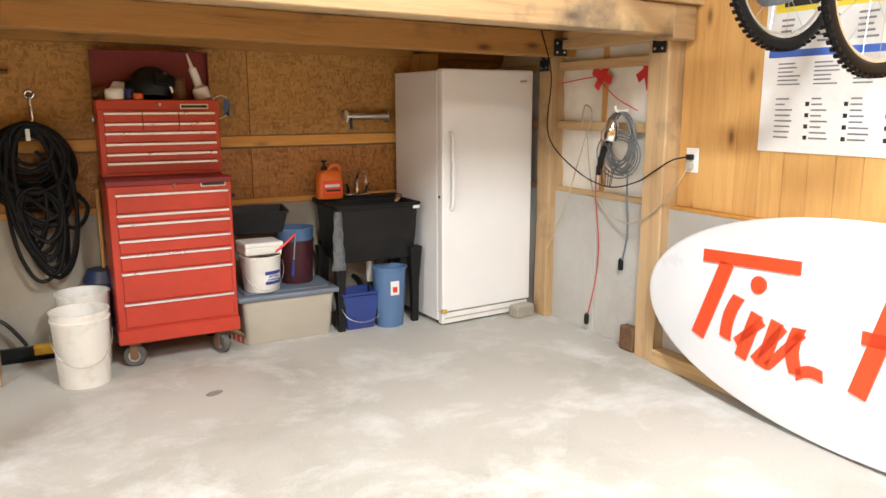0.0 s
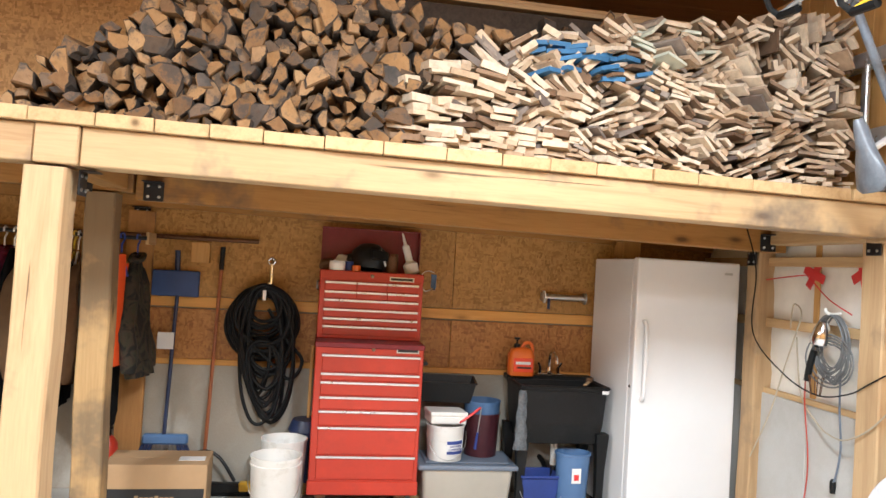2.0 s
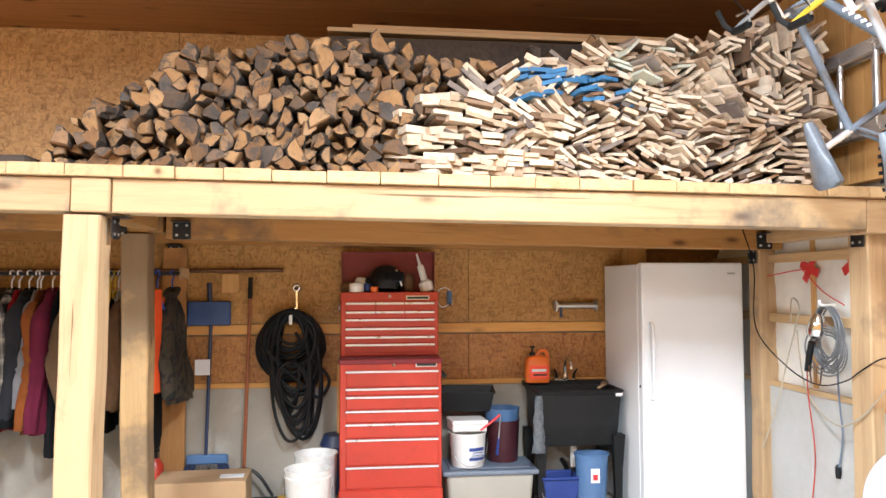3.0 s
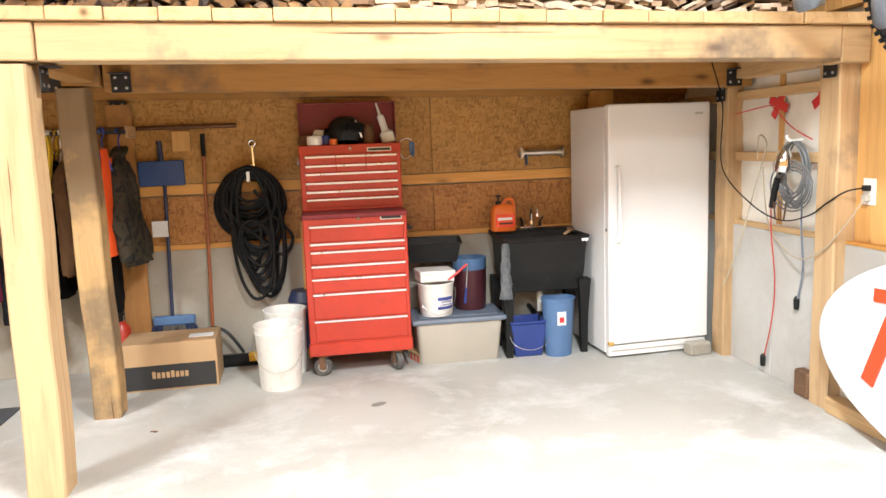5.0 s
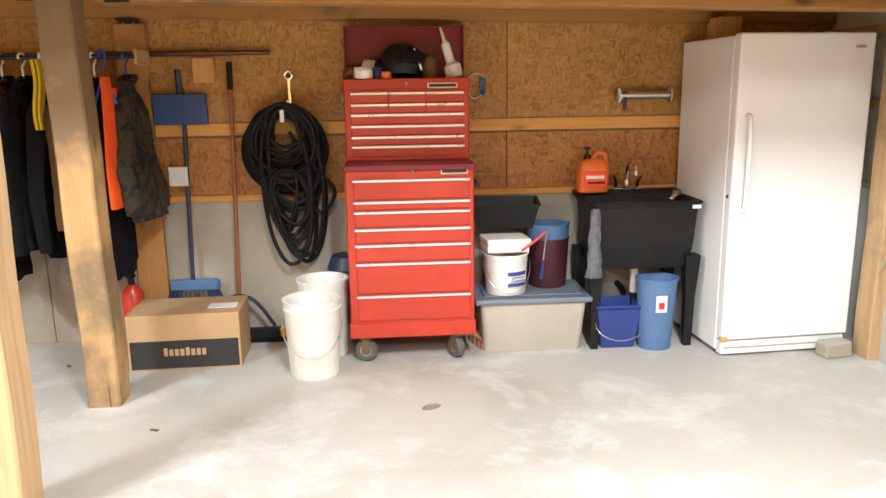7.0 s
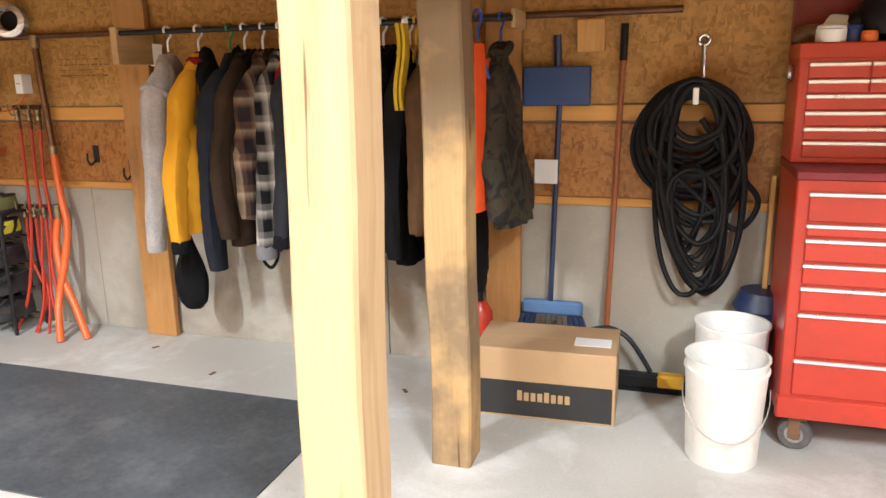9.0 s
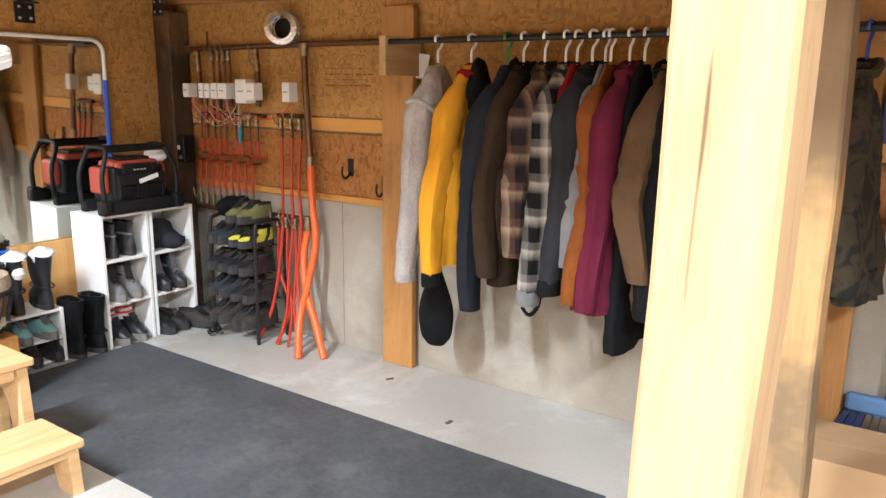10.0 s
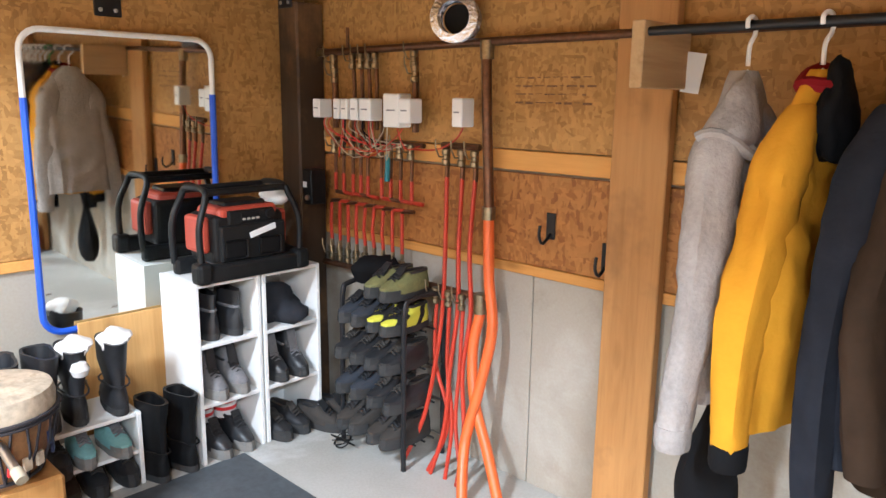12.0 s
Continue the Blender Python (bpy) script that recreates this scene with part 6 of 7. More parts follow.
garment("hooded_sweater", "light grey fleece hoodie hanging on the rail", -2.55, C_GREY, 0.78, 0.69, "sweater", 0.06, 0.20, C_GREY, None, C_GREY, -0.02, 4)
garment("rain_jacket", "mustard yellow shell jacket with black cuffs", -2.37, C_YELLOW, 0.74, 0.69, "jacket", 0.050, 0.195, C_BLACK, C_REDC, C_BLACK, -0.01, 2, 0.95)
garment("dark_jacket", "dark navy jacket with a long sleeve", -2.19, C_NAVY, 0.74, 0.58, "jacket", 0.045, 0.20, C_BLACK, None, None, 0.0, 5, 1.0, 3, surf("green_plastic", (0.02, 0.25, 0.06), 0.4))
garment("work_jacket", "dark brown canvas work jacket", -2.11, C_BROWN, 0.70, 0.75, "jacket", 0.05, 0.20, None, C_BLACK, None, 0.02)
garment("plaid_shirt", "thick brown plaid flannel shirt jacket", -2.01, C_PLAID1, 0.84, 0.86, "shirt", 0.055, 0.21, None, C_BROWN, None, 0.0, 6, 1.35)
garment("plaid_jacket", "black and white plaid jacket with a dangling strap", -1.915, C_PLAID2, 0.74, 0.70, "jacket", 0.05, 0.21, None, C_CHAR, C_LGREY, 0.0, 3, 1.1)
garment("red_sweater", "red sweater squeezed between jackets", -1.865, C_REDC, 0.68, 0.74, "sweater", 0.022, 0.15)
garment("charcoal_jacket", "charcoal grey jacket with black cuffs", -1.80, C_CHAR, 0.76, 0.75, "jacket", 0.05, 0.205, None, C_BLACK, C_BLACK, 0.0, -3, 1.1)
garment("grey_sweater", "light grey sweater on the rail", -1.745, C_LGREY, 0.74, 0.84, "sweater", 0.026, 0.165)
garment("rust_shirt", "rust-coloured shirt on the rail", -1.722, C_RUST, 0.66, 0.70, "shirt", 0.018, 0.205, None, None, None, 0.0, 0, 0.7)
garment("burgundy_jacket", "burgundy shell jacket on the rail", -1.645, C_BURG, 0.66, 0.68, "jacket", 0.055, 0.21, None, C_BURG, None, -0.02, 3, 1.1)
garment("black_trousers", "long black work trousers on the rail", -1.585, C_BLACK, 0.50, 0.55, "trousers", 0.036, 0.17, None, None, None, 0.0, 0, 1.2, 0, None, None, False)
garment("canvas_coat", "brown canvas coat on the rail", -1.495, C_TAN, 0.70, 0.83, "coat", 0.045, 0.215, None, C_BLACK, None, 0.03, 6, 1.25)
garment("black_coat", "heavy black winter coat", -1.385, C_BLACK, 0.70, 0.72, "coat", 0.055, 0.205, C_BLACK, C_BLACK, C_BLACK, 0.0, -4, 1.4)
garment("black_jacket", "black jacket beside the winter coat", -1.29, C_BLACK, 0.66, 0.70, "jacket", 0.05, 0.21, C_BLACK, None, None, 0.0, 4, 1.2)
garment("brown_sweater", "brown wool sweater on the rail", -1.165, C_OLIVE, 0.80, 0.82, "sweater", 0.028, 0.20, None, None, None, 0.02, 0, 0.9)
garment("camouflage_jacket", "camouflage hunting jacket on the rail", -1.10, C_CAMO, 0.70, 0.74, "jacket", 0.05, 0.21, None, C_CAMO, None, 0.02, 3, 1.2)
garment("black_overalls", "long black overalls behind the post", -1.02, C_BLACK, 0.50, 0.55, "overalls", 0.05, 0.20)
M_HBLUE = surf("blue_hanger", (0.03, 0.06, 0.3), 0.35)
garment("hunting_jacket", "camouflage hunting jacket with blaze orange lining", -0.85, C_CAMO, 0.84, 0.88, "jacket", 0.045, 0.14, None, C_CAMO, None, 0.06, -2, 1.15, 4, M_HBLUE, C_ORANGE)
ov = garment("orange_vest", "blaze orange safety vest", -0.895, C_ORANGE, 0.93, 0.9, "vest", 0.013, 0.055, None, None, None, 0.0, -4, 1.0, 2, M_HBLUE, None, False, -0.22)
for k, (x, mt) in enumerate(((-1.27, M_WPLAST), (-1.24, M_YEL), (-1.215, M_WPLAST), (-1.30, M_WPLAST))):
    eh = thing("empty_hanger", "empty plastic clothes hanger on the rail", "hanger", pose(x, RAIL_Y, RAIL_Z, 0, 0, 8 * k - 10), group="clothes on the rail")
    hanger(eh, mt)
ys = thing("strap_harness", "yellow webbing straps hanging on the rail", "strap", pose(-1.245, RAIL_Y, RAIL_Z))
for k, (dx, w) in enumerate(((0.0, 0.008), (0.022, 0.006))):
    part("strap", add_loft(bmesh.new(), [[(dx + sx * w + 0.01 * math.sin(6 * t), -0.20 + sy * 0.03 - 0.02 * t, -0.02 - 0.36 * t) for sx, sy in ((1, 1), (-1, 1), (-1, -1), (1, -1))] for t in [j / 8 for j in range(9)]]), C_YSTRAP, ys, "", True)
sp = thing("strap_loop", "black webbing loop under the plaid jacket", "strap", pose(-1.95, 4.79, 0.70))
part("loop", T(smooth_path([(-0.045, 0, 0.02), (-0.04, 0, -0.06), (0, 0, -0.10), (0.04, 0, -0.05), (0.045, 0, 0.02)], 4), 0.009, 6), C_BLACK, sp, "", True)

# dark drawstring bag hanging below the hoodie
bg = thing("drawstring_bag", "black drawstring bag hanging by its cord", "bag", pose(-2.585, 5.02, 0.745))
rings = []
for k in range(14):
    t = k / 13
    r = 0.010 + 0.084 * math.sin(min(1.0, t * 1.06) ** 1.5 * math.pi * 0.74) ** 1.0
    r = max(0.01, r) if t < 0.96 else 0.045
    rings.append([(r * (1 + 0.17 * math.sin(9 * a + k * 0.35) * (1 - 0.7 * t)) * math.cos(a), r * 0.7 * math.sin(a), -0.47 * t) for a in [2 * math.pi * j / 20 for j in range(20)]])
part("pouch", add_loft(bmesh.new(), rings), C_BLACK, bg, "", True)
part("cord", T([(0, 0, 0), (0.003, -0.01, 0.2), (0.0, -0.03, 0.55)], 0.004, 6), C_BLACK, bg)

# ---- heating manifold on the north wall ----
mf = thing("heating_manifold", "copper heating manifold with brass valves and red tubes on the wall", "manifold", pose(-4.16, 5.24, 0))
part("header_pipe", T([(-0.52, 0, 1.745), (0.50, 0, 1.755), (4.06, 0, 1.762)], 0.016, 10), M_COPPER, mf, "long copper header pipe", True)
part("header_cap", L([(0.021, -0.03), (0.021, 0.02)], 10, pose(-0.52, 0, 1.745, 0, 90)), M_BRASS, mf)
part("riser_pipe", T([(0.50, -0.01, 1.75), (0.515, -0.012, 1.45), (0.535, -0.012, 1.12)], 0.020, 10), M_COPPER, mf, "", True)
part("elbow", L([(0.027, -0.05), (0.028, 0.02)], 12, pose(0.50, -0.005, 1.74)), M_BRASS, mf, "", True)
part("riser_coupling", L([(0.027, 0), (0.027, 0.05)], 12, pose(0.535, -0.012, 1.08)), M_BRASS, mf, "", True)
part("stub_pipe", T([(-0.34, 0, 1.745), (-0.34, 0, 1.85)], 0.008, 8), M_COPPER, mf)


def valve(parent, x, y, z):
    v = part("valve", L([(0.012, -0.035), (0.017, -0.03), (0.017, -0.012), (0.013, -0.008), (0.013, 0.008), (0.017, 0.012), (0.017, 0.03), (0.012, 0.035)], 10, pose(x, y, z)), M_BRASS, parent, "", True)
    part("lever", T([(x, y - 0.015, z), (x - 0.004, y - 0.035, z + 0.002), (x - 0.018, y - 0.04, z + 0.035), (x - 0.02, y - 0.04, z + 0.07)], 0.0035, 6), M_BRASS, v, "", True)
    return v


for x in (-0.44, -0.30, -0.245, -0.195, -0.145, 0.10):
    big = x in (-0.44, 0.10)
    part("branch_pipe", T([(x, 0, 1.74), (x + 0.012, -0.004, 1.60), (x + 0.012, -0.004, 1.40)], 0.015 if big else 0.009, 8), M_COPPER, mf, "", True)
    valve(mf, x + 0.004, -0.01, 1.70)
    if big:
        valve(mf, x + 0.010, -0.01, 1.64)
for x, w, h in ((-0.46, 0.055, 0.085), (-0.315, 0.04, 0.09), (-0.258, 0.045, 0.09), (-0.19, 0.05, 0.095), (-0.115, 0.075, 0.095), (0.055, 0.10, 0.14), (0.135, 0.07, 0.10), (0.43, 0.055, 0.11)):
    wb = part("actuator_box", B((x - w / 2, -0.095, 1.49 - h / 2), (x + w / 2, -0.02, 1.49 + h / 2), 0.005), M_WBOX, mf, "white zone actuator box")
    part("print_bar", B((x - w / 4, -0.097, 1.488), (x + w / 4, -0.095, 1.494)), M_PRINT, wb)
wr = random.Random(3)
for k in range(22):
    x0, x1 = wr.uniform(-0.46, 0.14), wr.uniform(-0.40, 0.16)
    zl = wr.uniform(1.27, 1.36)
    part("wire", T(smooth_path([(x0, -0.05, 1.45), (x0 + 0.01, -0.06, 1.40), ((x0 + x1) / 2, -0.05, zl), (x1, -0.02, 1.345)], 4), 0.0028, 5), wr.choice((M_PEXR, M_PEXR, M_TAPE, M_RUBBER, M_BEIGEC)), mf, "", True)
part("wire", T(smooth_path([(0.43, -0.05, 1.44), (0.38, -0.05, 1.38), (0.25, -0.03, 1.335), (0.05, -0.02, 1.33)], 5), 0.0035, 5), M_PEXR, mf, "", True)
part("mid_header", T([(-0.44, 0, 1.345), (0.16, 0, 1.345)], 0.011, 8), M_COPPER, mf, "", True)
part("mid_header", T([(0.27, 0, 1.355), (0.47, 0, 1.355)], 0.014, 8), M_COPPER, mf, "", True)
for k, x in enumerate((-0.435, -0.375, -0.305, -0.25, -0.20, -0.105, -0.045, 0.02, 0.09)):
    part("branch_pipe", T([(x, 0, 1.44 if 1 < k < 6 else 1.345), (x, -0.004, 1.17)], 0.008, 8), M_COPPER, mf, "", True)
    valve(mf, x, -0.012, 1.315)
    part("red_stub", T([(x, -0.004, 1.19), (x, -0.004, 1.105)], 0.009, 8), M_PEXR, mf, "", True)
    part("elbow_stub", T([(x, -0.004, 1.105), (x + 0.008, -0.004, 1.098), (x + 0.07, -0.004, 1.096)], 0.009, 8), M_PEXR if k % 3 else M_COPPER, mf, "", True)
    xl = -0.47 + 0.0625 * k
    part("elbow_stub", T([(xl, -0.004, 1.045), (xl + 0.008, -0.004, 1.053), (xl + 0.075, -0.004, 1.058)], 0.009, 8), M_PEXR if k % 2 else M_COPPER, mf, "", True)
    part("red_tube", T([(xl, -0.004, 1.045), (xl + 0.006 * math.sin(k), -0.01, 0.94), (xl + 0.01, -0.012, 0.86)], 0.0085, 8), M_PEXR, mf, "", True)
    part("lower_pipe", T([(xl + 0.01, -0.012, 0.865), (xl + 0.012, -0.012, 0.75)], 0.009, 8), M_BRASS, mf, "", True)
    valve(mf, xl + 0.011, -0.018, 0.80)
part("blue_valve", T([(-0.045, -0.02, 1.30), (-0.04, -0.03, 1.18)], 0.012, 8), surf("teal_lever", (0.03, 0.22, 0.28), 0.4), mf, "teal lever sleeve", True)
part("lower_header", T([(-0.52, -0.012, 0.742), (0.10, -0.012, 0.755), (0.56, -0.03, 0.765)], 0.015, 10), M_COPPER, mf, "", True)
for k, x in enumerate((0.30, 0.385, 0.455)):
    part("branch_pipe", T([(x, 0, 1.36), (x, -0.005, 1.22)], 0.010, 8), M_COPPER, mf, "", True)
    valve(mf, x, -0.014, 1.31)
    part("red_tube", T(smooth_path([(x, -0.005, 1.23), (x + 0.02 - 0.01 * k, -0.03, 0.95), (x + 0.03, -0.05, 0.7), (x + 0.02, -0.08, 0.45), (x - 0.01 + 0.04 * k, -0.12, 0.2), (x - 0.08 + 0.08 * k, -0.17, 0.0)], 6), 0.0095, 8), M_PEXR, mf, "long red tube", True)
    valve(mf, 0.28 + 0.075 * k, -0.045, 0.73)
    part("red_tube", T(smooth_path([(0.28 + 0.075 * k, -0.035, 0.70), (0.30 + 0.07 * k, -0.06, 0.45), (0.42 + 0.02 * k, -0.10, 0.22), (0.36 + 0.10 * k, -0.16, 0.0)], 6), 0.0085, 8), M_PEXR, mf, "long red tube", True)
part("orange_pipe", T(smooth_path([(0.535, -0.012, 1.09), (0.56, -0.03, 0.85), (0.60, -0.05, 0.65), (0.585, -0.10, 0.42), (0.575, -0.17, 0.2), (0.655, -0.27, 0.0)], 7), 0.022, 12), M_PEX, mf, "thick orange floor-heating pipe", True)
part("orange_pipe", T(smooth_path([(0.52, -0.03, 0.70), (0.51, -0.06, 0.55), (0.56, -0.10, 0.36), (0.66, -0.13, 0.18), (0.77, -0.18, 0.0)], 7), 0.022, 12), M_PEX, mf, "thick orange floor-heating pipe", True)
part("tee", L([(0.03, -0.04), (0.03, 0.04)], 12, pose(0.52, -0.03, 0.74)), M_BRASS, mf, "", True)

cb = thing("control_box", "small black control box on the corner post", "control box", pose(-4.725, 5.235, 1.115))
part("case", B((-0.055, -0.09, -0.085), (0.055, 0.0, 0.085), 0.006), M_BLACKP, cb)
part("label", B((-0.035, -0.092, -0.002), (0.02, -0.09, 0.025)), M_PAPER, cb)
part("dial", L([(0.014, 0), (0.012, 0.012)], 12, pose(0.03, -0.09, -0.05, 90)), M_STEEL, cb)

duct = thing("foil_duct", "open end of a crinkled foil duct below the ceiling ledger", "duct", pose(-3.80, 5.21, 1.845, 90, 0, 30))
bm = bmesh.new()
prof = []
for k in range(14):
    prof.append((0.088 + (0.006 if k % 2 else -0.004), -0.05 + 0.0075 * k))
for k in range(13):
    prof.append((0.066 + (0.006 if k % 2 else -0.004), 0.052 - 0.0075 * k))
add_lathe(bm, prof, 30, None, False, False)
for v in bm.verts:
    v.co *= 1 + 0.03 * noise.noise(v.co * 40)
part("foil_sleeve", bm, M_FOIL, duct, "", True)
# black disc stands in for the shade inside the open duct
part("inner_dark", L([(0.058, -0.045), (0.058, -0.040)], 24), M_RUBBER, duct)
wall_hook(pose(-3.37, 5.29, 1.08), "black coat hook on the strand board", M_BLACKMETAL)
wall_hook(pose(-3.125, 5.29, 1.00), "small black hook beside the stud", M_BLACKMETAL)

# ---- shoes and shelves in the corner ----
def foot_ring(length, width, front, back, z, taper=1.0):
    ring = []
    for j in range(16):
        a = 2 * math.pi * j / 16
        fx, fy = math.cos(a), math.sin(a)
        x = (front if fx > 0 else -back) * abs(fx) ** 0.8
        w = width * (1.0 if fx > 0 else 0.82)
        ring.append((x, w * taper * math.copysign(abs(fy) ** 0.8, fy), z))
    return ring


SHOES = {}


def shoe_mesh(key, length, height, mt, sole_mt, lining):
    """Meshes of a shoe or boot with its toe towards +x, heel near -x."""
    if key in SHOES:
        return SHOES[key]
    f, bk, w = length * 0.62, length * 0.38, length * 0.17
    wide = 1.75 if 0.25 < height < 0.32 else 1.45 if height > 0.25 else 1.0
    s = bmesh.new()
    add_loft(s, [foot_ring(length, w * 0.97, f * 0.98, bk * 0.98, 0), foot_ring(length, w, f, bk, 0.008), foot_ring(length, w * 0.98, f * 0.99, bk * 0.99, 0.028)])
    up = bmesh.new()
    h = height
    lv = [(0.026, 0.97, 0.97, 0.96), (0.055, 0.96, 0.97, 0.97), (min(0.085, 0.5 * h + 0.02), 0.72, 0.95, 0.90), (min(0.115, 0.72 * h + 0.01), 0.36, 0.93, 0.70)]
    if h > 0.13:
        lv += [(0.5 * (0.115 + h), 0.24 * wide, 0.90, 0.66 * wide), (h, 0.27 * wide, 0.95 * (0.5 + 0.5 * wide), 0.70 * wide)]
    else:
        lv += [(h, 0.20, 0.95, 0.60)]
    rings = [foot_ring(length, w * tw, f * tf, bk * tb, z) for z, tf, tb, tw in lv]
    z, tf, tb, tw = lv[-1]
    rings.append(foot_ring(length, w * tw * 0.80, f * tf * 0.8, bk * tb * 0.85, z - 0.002))
    rings.append(foot_ring(length, w * tw * 0.72, f * tf * 0.7, bk * tb * 0.8, max(0.04, z - 0.06)))
    add_loft(up, rings)
    for v in up.verts:
        v.co += Vector((0.003, 0.003, 0.002)) * noise.noise(v.co * 30)
    lace = bmesh.new()
    for k in range(4 if h > 0.13 else 3):
        t = k / 4
        x, z = f * (0.62 - 0.34 * t), 0.088 + 0.055 * t * (1 if h > 0.13 else 0.55)
        add_tube(lace, [(x, -w * 0.5, z - 0.006), (x, 0, z + 0.006), (x, w * 0.5, z - 0.006)], 0.004, 5)
    col = bmesh.new()
    add_tube(col, [Vector(p) for p in foot_ring(length, w * tw * 0.93, f * tf * 0.93, bk * tb * 0.93, z)], 0.0075 if h < 0.25 else 0.004, 6, True)
    ton = bmesh.new()
    if h < 0.25:
        x1, z1 = f * tf * 0.95, h + 0.022
        add_loft(ton, [[(x + e, sy * ww, zz) for e, sy in ((0, -1), (0, 1), (-0.008, 1), (-0.008, -1))] for x, zz, ww in ((f * 0.50, 0.085, w * 0.42), (0.5 * (f * 0.5 + x1), 0.5 * (0.095 + z1), w * 0.45), (x1 + 0.006, z1, w * 0.40))])
    cap = bmesh.new()
    add_loft(cap, [[(x, y * 1.012, zz) if x > 0.55 * f else (0.55 * f, y * (1.0 if abs(y) < 0.001 else 0.98), zz) for x, y, zz in foot_ring(length, w * tw2, f * tf2 * 1.012, bk, zz0)] for zz0, tf2, tw2 in ((0.027, 0.97, 0.96), (0.046, 0.97, 0.97))])
    SHOES[key] = (to_mesh("upper", up, mt, True), to_mesh("sole", s, sole_mt, True), to_mesh("laces", lace, lining, True), h, to_mesh("collar", col, lining, True), to_mesh("tongue", ton, lining, True) if h < 0.25 else None, to_mesh("toe_cap", cap, sole_mt, True))
    return SHOES[key]


def shoe(key, m, label, cat="shoe", laces=True, group="shoes"):
    up, so, la, h, col, ton, cap = SHOES[key]
    ob = thing("boot" if h > 0.13 else "shoe", label, cat, m, group)
    for name, me in (("upper", up), ("sole", so), ("collar", col), ("toe_cap", cap)) + ((("laces", la), ("tongue", ton)) if laces else ()):
        o = new(name, me)
        o.parent = ob
    return ob


def pair(key, x, y, z, yaw, label, cat="shoe", gap=0.105, laces=True, jit=4):
    pr2 = random.Random(int((x + y + z) * 977))
    d = Vector((-math.sin(radians(yaw)), math.cos(radians(yaw)), 0)) * gap / 2
    for s in (-1, 1):
        shoe(key, pose(x + s * d.x + pr2.uniform(-0.012, 0.012), y + s * d.y, z, 0, 0, yaw + pr2.uniform(-jit, jit)), label, cat, laces)


M_LBLACK = surf("black_leather", (0.02, 0.02, 0.022), 0.45, 0, 0.3, 14)
M_LGREY = surf("grey_suede", (0.155, 0.15, 0.155), 0.85, 0, 0.25, 14)
M_LBROWN = surf("brown_suede", (0.036, 0.030, 0.025), 0.85, 0, 0.25, 14)
M_SOLE = surf("dark_sole", (0.03, 0.03, 0.03), 0.7)
M_SOLEW = surf("pale_sole", (0.20, 0.19, 0.175), 0.7)
M_TEAL = surf("teal_mesh", (0.20, 0.40, 0.40), 0.8, 0, 0.2, 20)
M_NEON, nt, bs = nodes_of("neon_yellow_mesh")
wv = nt.nodes.new("ShaderNodeTexWave")
wv.bands_direction = "DIAGONAL"
wv.inputs["Scale"].default_value, wv.inputs["Distortion"].default_value = 5.5, 1.5
nt.links.new(coords(nt, (1, 1, 1), False), wv.inputs["Vector"])
nt.links.new(ramp(nt, wv.outputs["Fac"], [(0.0, (0.62, 0.60, 0.05)), (0.62, (0.60, 0.58, 0.05)), (0.70, (0.012, 0.012, 0.012))]), bs.inputs["Base Color"])
bs.inputs["Roughness"].default_value = 0.7
M_OLIVEY = surf("olive_mesh", (0.16, 0.16, 0.06), 0.8, 0, 0.25, 20)
M_SLATE = surf("slate_mesh", (0.026, 0.031, 0.042), 0.8, 0, 0.25, 20)
M_FELT = surf("white_felt", (0.70, 0.68, 0.66), 0.95, 0, 0.1, 12, 60, 0.6)
shoe_mesh("hiking", 0.29, 0.20, M_LBLACK, M_SOLE, M_LGREY)
shoe_mesh("greyboot", 0.28, 0.19, M_LGREY, M_SOLEW, M_LBLACK)
shoe_mesh("winter", 0.29, 0.135, M_LBLACK, M_SOLEW, M_LBLACK)
shoe_mesh("rubber", 0.28, 0.34, M_RUBBER, M_SOLE, M_RUBBER)
shoe_mesh("tall", 0.28, 0.30, M_LBLACK, M_SOLE, M_LBLACK)
shoe_mesh("sneaker", 0.28, 0.10, M_LBLACK, M_SOLE, M_LBROWN)
shoe_mesh("brown", 0.28, 0.11, M_LBROWN, M_SOLE, M_LBLACK)
shoe_mesh("teal", 0.26, 0.10, M_TEAL, M_SOLEW, M_LGREY)
shoe_mesh("neon", 0.27, 0.10, M_NEON, M_SOLE, M_LBLACK)
shoe_mesh("olive", 0.27, 0.11, M_OLIVEY, M_SOLE, M_LBLACK)
shoe_mesh("slate", 0.27, 0.10, M_SLATE, M_SOLE, M_LBLACK)


def cube_shelf(y0, y1, label):
    ob = thing("cube_shelf", label, "shelf", pose(-4.49, y0, 0), group="white cube shelves")
    w, d, t = y1 - y0, 0.30, 0.018
    for y in (0, w - t):
        part("side_panel", B((-d, y, 0), (0, y + t, 0.79), 0.002), M_WBOX, ob)
    for z in (0.772, 0.51, 0.25):
        part("shelf_board", B((-d, t + 0.0005, z), (-0.002, w - t - 0.0005, z + t), 0.002), M_WBOX, ob)
    part("back_panel", B((-d - 0.004, 0, 0.0), (-d, w, 0.79)), M_WBOX, ob)
    return ob


